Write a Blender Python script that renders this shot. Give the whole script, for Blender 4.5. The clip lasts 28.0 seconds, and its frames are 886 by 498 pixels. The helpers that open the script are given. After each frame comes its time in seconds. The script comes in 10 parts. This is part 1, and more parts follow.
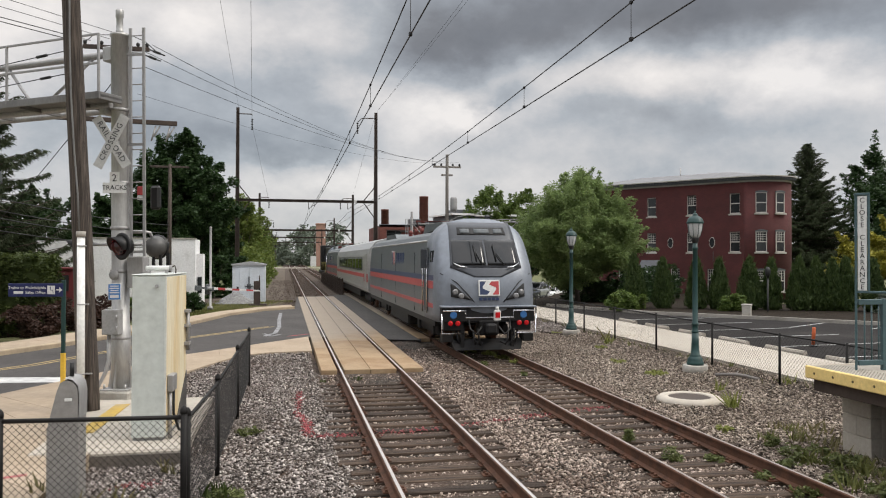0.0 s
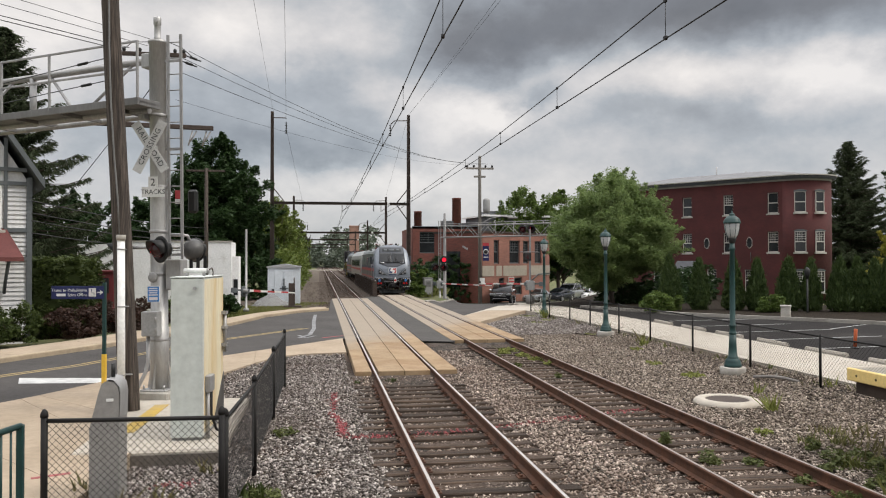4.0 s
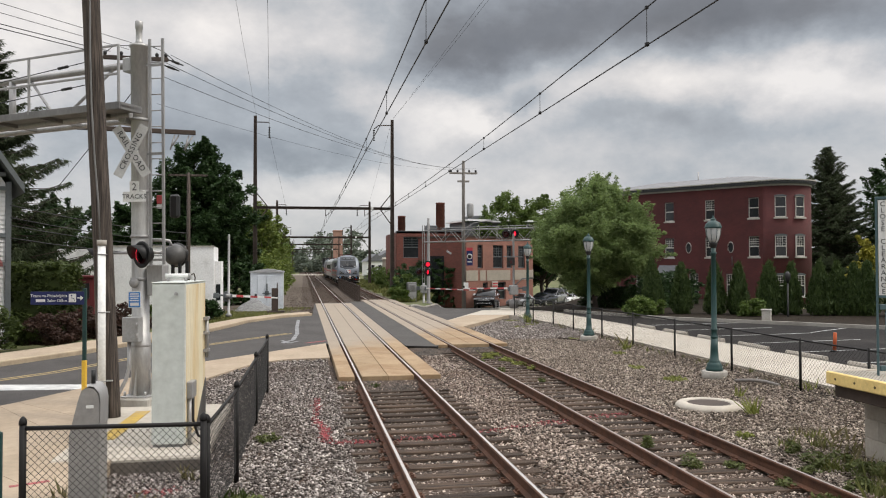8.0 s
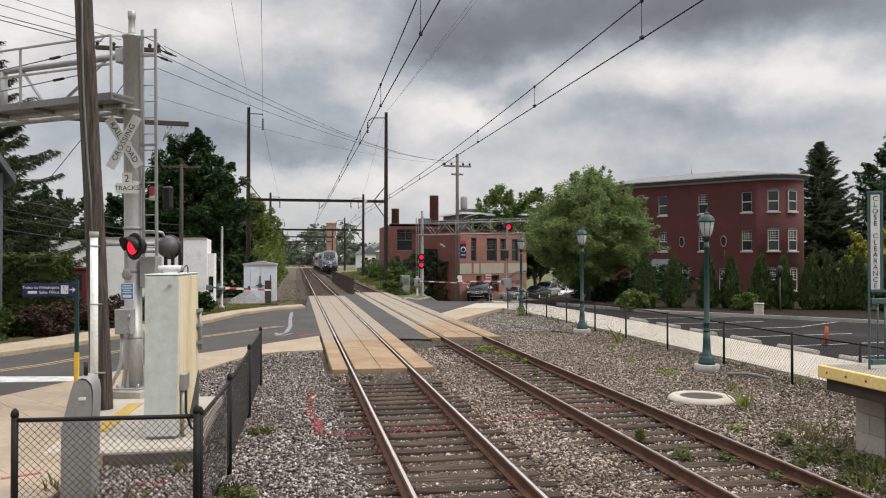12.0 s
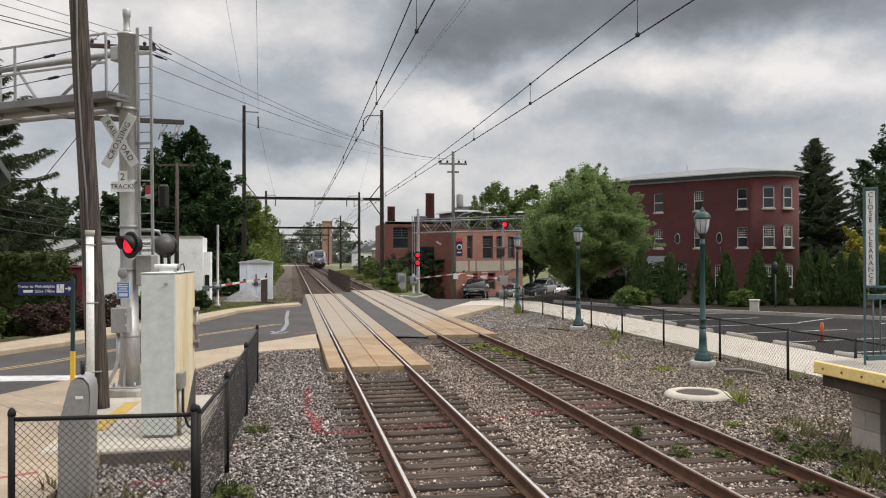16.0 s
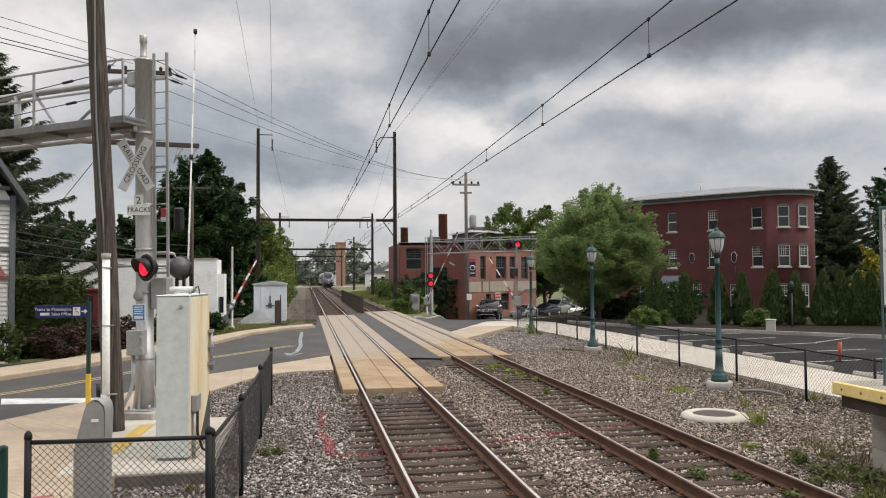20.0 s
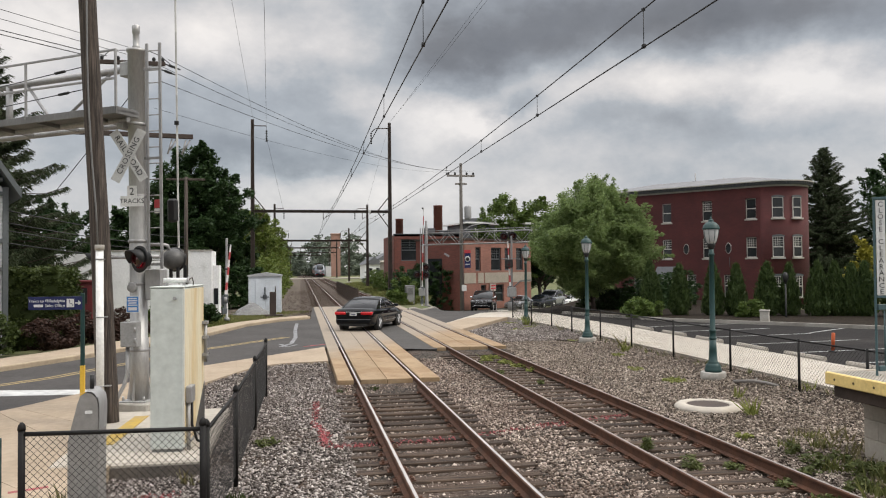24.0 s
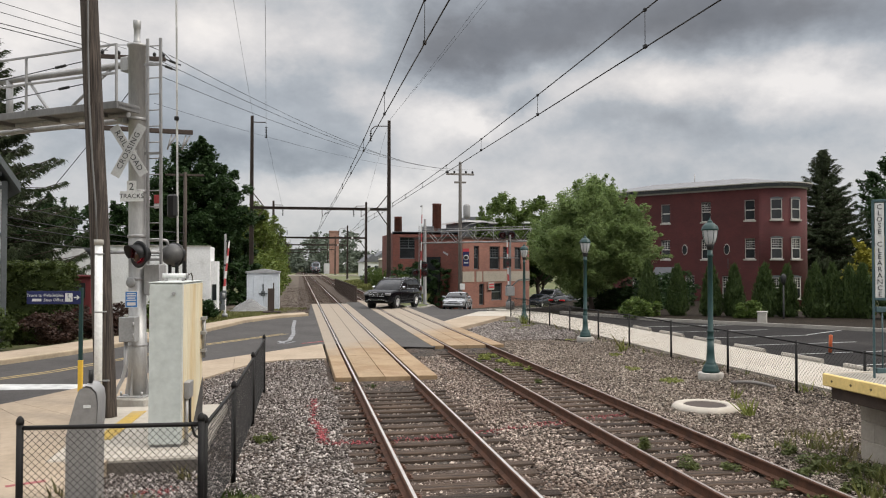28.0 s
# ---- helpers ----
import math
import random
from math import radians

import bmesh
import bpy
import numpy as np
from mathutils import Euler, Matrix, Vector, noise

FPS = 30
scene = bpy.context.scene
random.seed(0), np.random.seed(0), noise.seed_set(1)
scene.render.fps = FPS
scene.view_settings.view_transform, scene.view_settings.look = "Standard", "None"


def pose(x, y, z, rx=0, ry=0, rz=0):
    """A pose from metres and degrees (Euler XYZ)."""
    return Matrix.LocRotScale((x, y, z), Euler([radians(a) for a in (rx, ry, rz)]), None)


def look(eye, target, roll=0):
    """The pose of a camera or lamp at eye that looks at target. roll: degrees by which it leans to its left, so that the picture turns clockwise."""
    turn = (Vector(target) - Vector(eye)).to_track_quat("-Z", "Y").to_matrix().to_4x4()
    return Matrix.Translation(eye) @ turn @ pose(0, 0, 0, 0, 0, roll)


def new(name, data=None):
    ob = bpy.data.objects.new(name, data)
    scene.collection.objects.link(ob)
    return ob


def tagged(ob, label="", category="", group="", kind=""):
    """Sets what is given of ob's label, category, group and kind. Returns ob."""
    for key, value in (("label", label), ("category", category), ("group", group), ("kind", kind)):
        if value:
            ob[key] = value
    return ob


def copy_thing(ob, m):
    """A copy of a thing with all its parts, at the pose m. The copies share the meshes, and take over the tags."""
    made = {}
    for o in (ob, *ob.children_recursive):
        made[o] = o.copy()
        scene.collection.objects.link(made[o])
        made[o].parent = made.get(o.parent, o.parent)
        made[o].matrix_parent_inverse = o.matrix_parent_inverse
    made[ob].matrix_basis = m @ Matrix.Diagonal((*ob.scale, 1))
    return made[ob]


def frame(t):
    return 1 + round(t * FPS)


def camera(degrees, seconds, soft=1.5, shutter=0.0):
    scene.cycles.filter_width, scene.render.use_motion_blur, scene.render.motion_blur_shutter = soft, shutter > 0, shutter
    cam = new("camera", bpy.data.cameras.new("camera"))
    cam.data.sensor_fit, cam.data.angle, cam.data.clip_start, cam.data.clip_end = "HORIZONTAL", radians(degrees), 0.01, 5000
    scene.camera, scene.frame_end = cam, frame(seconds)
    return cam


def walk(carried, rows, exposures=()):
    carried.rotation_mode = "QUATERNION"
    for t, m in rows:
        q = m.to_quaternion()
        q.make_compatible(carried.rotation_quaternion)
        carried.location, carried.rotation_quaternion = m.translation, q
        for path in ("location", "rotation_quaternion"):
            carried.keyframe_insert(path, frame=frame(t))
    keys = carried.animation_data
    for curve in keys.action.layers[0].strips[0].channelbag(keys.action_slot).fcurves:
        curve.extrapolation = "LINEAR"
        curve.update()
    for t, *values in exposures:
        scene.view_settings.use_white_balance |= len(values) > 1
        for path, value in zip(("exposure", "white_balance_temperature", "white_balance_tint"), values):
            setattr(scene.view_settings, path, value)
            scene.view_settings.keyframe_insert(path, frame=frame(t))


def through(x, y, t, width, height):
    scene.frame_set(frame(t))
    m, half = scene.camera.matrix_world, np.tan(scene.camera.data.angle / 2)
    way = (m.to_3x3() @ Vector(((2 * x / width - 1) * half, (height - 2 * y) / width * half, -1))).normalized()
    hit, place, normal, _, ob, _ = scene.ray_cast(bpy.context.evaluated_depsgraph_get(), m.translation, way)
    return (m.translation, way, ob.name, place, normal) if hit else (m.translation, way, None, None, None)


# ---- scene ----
cam = camera(59.56, 28.0, soft=1.1)

# seconds, eye x, y, z, heading to the right of the tracks, pitch, lean (degrees)
PATH = [
    (0.0, -2.127, 0.029, 2.803, 11.494, 0.694, 0.157),
    (0.5, -2.128, 0.027, 2.804, 10.417, 0.732, -0.006),
    (1.0, -2.132, 0.025, 2.805, 9.871, 0.716, -0.081),
    (1.5, -2.135, 0.021, 2.803, 9.535, 0.637, -0.042),
    (2.0, -2.135, 0.018, 2.804, 9.227, 0.601, 0.006),
    (2.5, -2.134, 0.016, 2.805, 8.989, 0.636, 0.001),
    (3.0, -2.135, 0.018, 2.804, 8.943, 0.671, -0.050),
    (3.5, -2.138, 0.018, 2.803, 9.031, 0.731, -0.070),
    (5.5, -2.135, 0.012, 2.807, 9.097, 0.983, -0.089),
    (6.0, -2.136, 0.014, 2.805, 9.402, 0.921, 0.052),
    (6.5, -2.136, 0.014, 2.804, 9.650, 0.962, 0.102),
    (7.0, -2.135, 0.010, 2.804, 9.752, 1.053, 0.037),
    (7.5, -2.133, 0.008, 2.806, 9.990, 1.158, -0.082),
    (8.0, -2.130, 0.005, 2.809, 10.254, 1.151, -0.143),
    (8.5, -2.130, 0.002, 2.810, 10.431, 1.086, -0.141),
    (9.0, -2.133, -0.001, 2.812, 10.577, 0.957, -0.075),
    (9.5, -2.135, -0.000, 2.813, 10.794, 0.816, 0.124),
    (10.0, -2.136, 0.004, 2.812, 10.898, 0.793, 0.260),
    (10.5, -2.133, 0.006, 2.810, 10.942, 0.758, 0.206),
    (11.0, -2.130, 0.009, 2.809, 10.930, 0.675, 0.081),
    (11.5, -2.130, 0.012, 2.808, 10.852, 0.598, 0.002),
    (12.0, -2.133, 0.014, 2.808, 10.728, 0.630, 0.061),
    (12.5, -2.135, 0.015, 2.808, 10.674, 0.726, 0.096),
    (14.5, -2.140, 0.006, 2.803, 10.461, 0.568, -0.137),
    (15.0, -2.143, 0.010, 2.803, 10.629, 0.472, -0.189),
    (15.5, -2.145, 0.013, 2.804, 10.828, 0.435, -0.130),
    (16.0, -2.145, 0.013, 2.805, 11.027, 0.460, -0.131),
    (16.5, -2.144, 0.013, 2.807, 11.221, 0.581, -0.108),
    (17.0, -2.142, 0.014, 2.809, 11.341, 0.695, 0.060),
    (17.5, -2.140, 0.011, 2.810, 11.329, 0.827, 0.159),
    (18.0, -2.139, 0.009, 2.812, 11.068, 1.012, 0.057),
    (18.5, -2.141, 0.008, 2.812, 10.668, 1.204, -0.127),
    (19.0, -2.142, 0.007, 2.813, 10.339, 1.402, -0.240),
    (19.5, -2.147, 0.005, 2.814, 10.131, 1.676, -0.336),
    (20.0, -2.152, 0.003, 2.815, 10.064, 1.991, -0.421),
    (20.5, -2.152, 0.002, 2.817, 10.094, 2.198, -0.560),
    (21.0, -2.148, 0.005, 2.817, 10.214, 2.128, -0.626),
    (21.5, -2.145, 0.007, 2.818, 10.312, 1.816, -0.583),
    (23.5, -2.141, 0.010, 2.809, 10.452, 1.294, -0.513),
    (24.0, -2.140, 0.010, 2.812, 10.420, 1.344, -0.483),
    (24.5, -2.141, 0.008, 2.814, 10.312, 1.409, -0.425),
    (25.0, -2.143, 0.009, 2.815, 10.188, 1.400, -0.364),
    (25.5, -2.145, 0.012, 2.815, 10.181, 1.348, -0.328),
    (26.0, -2.147, 0.009, 2.815, 10.321, 1.403, -0.329),
    (26.5, -2.148, 0.006, 2.814, 10.471, 1.500, -0.270),
    (27.0, -2.150, 0.005, 2.811, 10.573, 1.461, -0.181),
    (27.5, -2.154, 0.003, 2.809, 10.618, 1.269, 0.008),
    (28.0, -2.157, 0.004, 2.809, 10.535, 1.220, 0.086),
]


def eye_pose(x, y, z, yaw, pitch, lean):
    a, b = radians(yaw), radians(pitch)
    ahead = Vector((math.sin(a) * math.cos(b), math.cos(a) * math.cos(b), math.sin(b)))
    return look((x, y, z), Vector((x, y, z)) + ahead, lean)


walk(cam, [(r[0], eye_pose(*r[1:])) for r in PATH])

# ---- light ----
world = bpy.data.worlds.new("overcast_sky")
scene.world = world
world.use_nodes = True
SUN_EL, SUN_AZ = 46, 112      # degrees; azimuth clockwise from the tracks' direction


def sky_nodes():
    nt = world.node_tree
    n, l = nt.nodes, nt.links
    n.clear()
    out = n.new("ShaderNodeOutputWorld")
    sky = n.new("ShaderNodeTexSky")
    sky.sky_type = "NISHITA"
    sky.sun_disc = False
    sky.sun_elevation, sky.sun_rotation = radians(SUN_EL), radians(SUN_AZ)
    bg = n.new("ShaderNodeBackground")
    bg.inputs[1].default_value = 0.11
    l.new(sky.outputs[0], bg.inputs[0])
    tc = n.new("ShaderNodeTexCoord")
    sep = n.new("ShaderNodeSeparateXYZ")
    l.new(tc.outputs["Generated"], sep.inputs[0])

    def m(op, a, b=None, clamp=False):
        q = n.new("ShaderNodeMath")
        q.operation, q.use_clamp = op, clamp
        for k, v in enumerate((a, b)):
            if v is None:
                continue
            if isinstance(v, (int, float)):
                q.inputs[k].default_value = v
            else:
                l.new(v, q.inputs[k])
        return q.outputs[0]
    up = m("MAXIMUM", sep.outputs[2], 0.0)

    def texture(scale, detail, off, rough=0.55, squash=1.5):
        mp = n.new("ShaderNodeMapping")
        mp.inputs["Location"].default_value = off
        mp.inputs["Scale"].default_value = (1, 1, squash)
        l.new(tc.outputs["Generated"], mp.inputs[0])
        t = n.new("ShaderNodeTexNoise")
        t.inputs["Scale"].default_value = scale
        t.inputs["Detail"].default_value = detail
        t.inputs["Roughness"].default_value = rough
        l.new(mp.outputs[0], t.inputs["Vector"])
        return t

    # bearings: across and up, as slopes from the line of sight down the track, ruffled like cloud edges
    a = radians(SKY_AZ)
    ahead = m("MAXIMUM", m("ADD", m("MULTIPLY", sep.outputs[0], math.sin(a)), m("MULTIPLY", sep.outputs[1], math.cos(a))), 0.05)
    across = m("SUBTRACT", m("MULTIPLY", sep.outputs[0], math.cos(a)), m("MULTIPLY", sep.outputs[1], math.sin(a)))
    sway = n.new("ShaderNodeSeparateColor")
    l.new(texture(5.0, 6, (2.3, 0.4, 1.1), 0.6, 1.6).outputs["Color"], sway.inputs[0])
    u = m("ADD", m("DIVIDE", across, ahead), m("MULTIPLY", m("SUBTRACT", sway.outputs[0], 0.5), 0.22))
    v = m("ADD", m("DIVIDE", sep.outputs[2], ahead), m("MULTIPLY", m("SUBTRACT", sway.outputs[1], 0.5), 0.13))

    def bank(cu, cv, su, sv, amount):
        """A soft cloud bank, or a thin bright place, wider than it is high."""
        p, q = m("DIVIDE", m("SUBTRACT", u, cu), su), m("DIVIDE", m("SUBTRACT", v, cv), sv)
        e = m("MULTIPLY", m("ADD", m("MULTIPLY", p, p), m("MULTIPLY", q, q)), -0.5)
        return m("MULTIPLY", m("EXPONENT", e), amount)
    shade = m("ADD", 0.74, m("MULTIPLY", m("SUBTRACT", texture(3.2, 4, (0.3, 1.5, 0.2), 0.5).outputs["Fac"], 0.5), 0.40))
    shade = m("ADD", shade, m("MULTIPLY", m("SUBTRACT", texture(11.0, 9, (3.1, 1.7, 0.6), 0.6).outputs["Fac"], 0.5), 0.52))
    for row in BANKS:
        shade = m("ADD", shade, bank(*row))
    ramp = n.new("ShaderNodeValToRGB")
    cr = ramp.color_ramp
    cr.elements[0].position, cr.elements[0].color = 0.0, (0.165, 0.178, 0.205, 1)
    cr.elements[1].position, cr.elements[1].color = 1.0, (0.90, 0.882, 0.885, 1)
    for p, c in ((0.2, (0.215, 0.232, 0.266, 1)), (0.4, (0.305, 0.336, 0.385, 1)), (0.6, (0.440, 0.480, 0.535, 1)), (0.8, (0.665, 0.668, 0.695, 1))):
        cr.elements.new(p).color = c
    l.new(shade, ramp.inputs[0])
    cl = n.new("ShaderNodeBackground")
    high = n.new('ShaderNodeMapRange')
    high.interpolation_type = 'SMOOTHSTEP'
    for k, q in enumerate((0.36, 0.85, 1.0, 4.1)):
        high.inputs[k + 1].default_value = q
    l.new(up, high.inputs[0])
    l.new(high.outputs[0], cl.inputs[1])
    l.new(ramp.outputs[0], cl.inputs[0])
    cover = n.new("ShaderNodeValToRGB")
    cover.color_ramp.elements[0].position, cover.color_ramp.elements[0].color = 0.40, (1, 1, 1, 1)
    cover.color_ramp.elements[1].position, cover.color_ramp.elements[1].color = 0.62, (0.88, 0.88, 0.88, 1)
    l.new(texture(1.6, 5, (7.3, 2.2, 0)).outputs["Fac"], cover.inputs[0])
    mx = n.new("ShaderNodeMixShader")
    l.new(cover.outputs[0], mx.inputs[0])
    l.new(bg.outputs[0], mx.inputs[1])
    l.new(cl.outputs[0], mx.inputs[2])
    l.new(mx.outputs[0], out.inputs[0])


# a heavy bank to the upper right, broken white cloud under it, grey cloud over the line: across, up, width, height, brightness
SKY_AZ = 10.6
BANKS = [(0.267, 0.335, 0.219, 0.042, -0.48), (0.023, 0.289, 0.058, 0.031, -0.36), (0.523, 0.339, 0.161, 0.034, -0.32),
         (-0.036, 0.200, 0.077, 0.026, 0.21), (0.048, 0.200, 0.031, 0.019, 0.23), (0.420, 0.236, 0.175, 0.022, 0.21),
         (0.267, 0.177, 0.168, 0.019, -0.21), (-0.174, 0.215, 0.069, 0.036, -0.30), (-0.222, 0.150, 0.080, 0.018, -0.32),
         (-0.258, 0.295, 0.088, 0.034, 0.28), (-0.543, 0.309, 0.088, 0.051, 0.21), (-0.404, 0.167, 0.088, 0.036, -0.21),
         (-0.120, 0.111, 0.088, 0.019, 0.22), (0.088, 0.216, 0.026, 0.012, -0.30), (0.289, 0.127, 0.204, 0.018, -0.04),
         (0.143, 0.293, 0.080, 0.029, -0.22)]
sky_nodes()
sun_data = bpy.data.lights.new("sun", "SUN")
sun_data.energy, sun_data.angle, sun_data.color = 1.75, radians(16), (1.0, 0.95, 0.87)
sun = new("sun", sun_data)
sx = Vector((math.sin(radians(SUN_AZ)) * math.cos(radians(SUN_EL)), math.cos(radians(SUN_AZ)) * math.cos(radians(SUN_EL)), math.sin(radians(SUN_EL))))
sun.matrix_world = look(sx * 100, (0, 0, 0))
scene.view_settings.exposure = 0.0
scene.view_settings.use_white_balance = True
scene.view_settings.white_balance_temperature = 6750

# ---- materials ----


def material(name, c1, c2=None, scale=6.0, rough=0.75, metal=0.0, bump=0.15, bscale=None, rnd=0.0, island=0.0, emit=None, stretch=(1, 1, 1), spec=0.4, grime=0.0, gcol=(0.05, 0.04, 0.03)):
    """Two-tone surface: large patches, fine grain, bump, and optional variation from piece to piece."""
    mt = bpy.data.materials.new(name)
    mt.use_nodes = True
    n, l = mt.node_tree.nodes, mt.node_tree.links
    b = n["Principled BSDF"]
    b.inputs["Roughness"].default_value = rough
    b.inputs["Metallic"].default_value = metal
    b.inputs["Specular IOR Level"].default_value = spec
    c2 = c2 or tuple(v * 0.72 for v in c1)
    tc = n.new("ShaderNodeTexCoord")
    mp = n.new("ShaderNodeMapping")
    mp.inputs["Scale"].default_value = stretch
    l.new(tc.outputs["Object"], mp.inputs[0])

    def tex(s, d):
        t = n.new("ShaderNodeTexNoise")
        t.inputs["Scale"].default_value = s
        t.inputs["Detail"].default_value = d
        t.inputs["Roughness"].default_value = 0.6
        l.new(mp.outputs[0], t.inputs["Vector"])
        return t.outputs["Fac"]

    def ramp(src, lo, hi):
        r = n.new("ShaderNodeMapRange")
        r.inputs[1].default_value, r.inputs[2].default_value = lo, hi
        l.new(src, r.inputs[0])
        return r.outputs[0]

    def mixc(f, a, c):
        x = n.new("ShaderNodeMix")
        x.data_type = "RGBA"
        for sock, v in ((x.inputs[0], f), (x.inputs[6], a), (x.inputs[7], c)):
            if isinstance(v, (int, float)):
                sock.default_value = v
            elif isinstance(v, tuple):
                sock.default_value = (*v, 1)
            else:
                l.new(v, sock)
        return x.outputs[2]
    col = mixc(ramp(tex(scale, 6), 0.35, 0.68), c1, c2)
    small = tex(scale * 9, 4)
    hs = n.new("ShaderNodeHueSaturation")
    l.new(col, hs.inputs["Color"])
    val = ramp(small, 0.0, 1.0)
    v = n.new("ShaderNodeMapRange")
    v.inputs[1].default_value, v.inputs[2].default_value, v.inputs[3].default_value, v.inputs[4].default_value = 0.25, 0.75, 0.86, 1.14
    l.new(val, v.inputs[0])
    value = v.outputs[0]
    for amount, socket in ((rnd, "rnd"), (island, "isl")):
        if amount:
            src = n.new("ShaderNodeObjectInfo").outputs["Random"] if socket == "rnd" else n.new("ShaderNodeNewGeometry").outputs["Random Per Island"]
            mr = n.new("ShaderNodeMapRange")
            mr.inputs[3].default_value, mr.inputs[4].default_value = 1 - amount, 1 + amount
            l.new(src, mr.inputs[0])
            mu = n.new("ShaderNodeMath")
            mu.operation = "MULTIPLY"
            l.new(value, mu.inputs[0])
            l.new(mr.outputs[0], mu.inputs[1])
            value = mu.outputs[0]
    l.new(value, hs.inputs["Value"])
    colour = hs.outputs[0]
    if grime:
        colour = mixc(ramp(tex(scale * 0.45, 8), 0.62 - grime * 0.3, 0.8), colour, gcol)
    l.new(colour, b.inputs["Base Color"])
    if bump:
        bp = n.new("ShaderNodeBump")
        bp.inputs["Strength"].default_value = bump
        bp.inputs["Distance"].default_value = 0.02
        l.new(tex(bscale or scale * 6, 5), bp.inputs["Height"])
        l.new(bp.outputs[0], b.inputs["Normal"])
    if emit:
        b.inputs["Emission Color"].default_value = (*emit[:3], 1)
        b.inputs["Emission Strength"].default_value = emit[3]
    return mt


def gravel_material(name, dark, mid, light, cell=22.0, bump=0.8, tint=(0.16, 0.10, 0.07), amount=0.5):
    mt = bpy.data.materials.new(name)
    mt.use_nodes = True
    n, l = mt.node_tree.nodes, mt.node_tree.links
    b = n["Principled BSDF"]
    b.inputs["Roughness"].default_value = 0.9
    b.inputs["Specular IOR Level"].default_value = 0.2
    tc = n.new("ShaderNodeTexCoord")
    vo = n.new("ShaderNodeTexVoronoi")
    vo.inputs["Scale"].default_value = cell
    l.new(tc.outputs["Object"], vo.inputs["Vector"])
    sp = n.new("ShaderNodeSeparateColor")
    l.new(vo.outputs["Color"], sp.inputs[0])
    cr = n.new("ShaderNodeValToRGB")
    cr.color_ramp.elements[0].color, cr.color_ramp.elements[1].color = (*dark, 1), (*light, 1)
    cr.color_ramp.elements.new(0.55).color = (*mid, 1)
    l.new(sp.outputs[0], cr.inputs[0])
    no = n.new("ShaderNodeTexNoise")
    no.inputs["Scale"].default_value, no.inputs["Detail"].default_value = 0.7, 5
    l.new(tc.outputs["Object"], no.inputs["Vector"])
    mr = n.new("ShaderNodeMapRange")
    mr.inputs[1].default_value, mr.inputs[2].default_value, mr.inputs[4].default_value = 0.4, 0.7, amount
    l.new(no.outputs["Fac"], mr.inputs[0])
    mx = n.new("ShaderNodeMix")
    mx.data_type = "RGBA"
    l.new(mr.outputs[0], mx.inputs[0])
    l.new(cr.outputs[0], mx.inputs[6])
    mx.inputs[7].default_value = (*tint, 1)
    l.new(mx.outputs[2], b.inputs["Base Color"])
    bp = n.new("ShaderNodeBump")
    bp.invert = True
    bp.inputs["Strength"].default_value, bp.inputs["Distance"].default_value = bump, 0.03
    l.new(vo.outputs["Distance"], bp.inputs["Height"])
    l.new(bp.outputs[0], b.inputs["Normal"])
    return mt


def stone_material(name, stops, tint, amount):
    """Loose stones: each island takes its own colour from the ramp, with rust-brown staining in patches."""
    mt = bpy.data.materials.new(name)
    mt.use_nodes = True
    n, l = mt.node_tree.nodes, mt.node_tree.links
    b = n["Principled BSDF"]
    b.inputs["Roughness"].default_value = 0.88
    b.inputs["Specular IOR Level"].default_value = 0.25
    ge = n.new("ShaderNodeNewGeometry")
    cr = n.new("ShaderNodeValToRGB")
    cr.color_ramp.elements[0].color, cr.color_ramp.elements[1].color = (*stops[0], 1), (*stops[-1], 1)
    for k, c in enumerate(stops[1:-1]):
        cr.color_ramp.elements.new((k + 1) / (len(stops) - 1)).color = (*c, 1)
    l.new(ge.outputs["Random Per Island"], cr.inputs[0])
    tc = n.new("ShaderNodeTexCoord")
    no = n.new("ShaderNodeTexNoise")
    no.inputs["Scale"].default_value, no.inputs["Detail"].default_value = 0.55, 5
    l.new(tc.outputs["Object"], no.inputs["Vector"])
    mr = n.new("ShaderNodeMapRange")
    mr.inputs[1].default_value, mr.inputs[2].default_value, mr.inputs[4].default_value = 0.42, 0.68, amount
    l.new(no.outputs["Fac"], mr.inputs[0])
    mx = n.new("ShaderNodeMix")
    mx.data_type = "RGBA"
    l.new(mr.outputs[0], mx.inputs[0])
    l.new(cr.outputs[0], mx.inputs[6])
    mx.inputs[7].default_value = (*tint, 1)
    l.new(mx.outputs[2], b.inputs["Base Color"])
    return mt


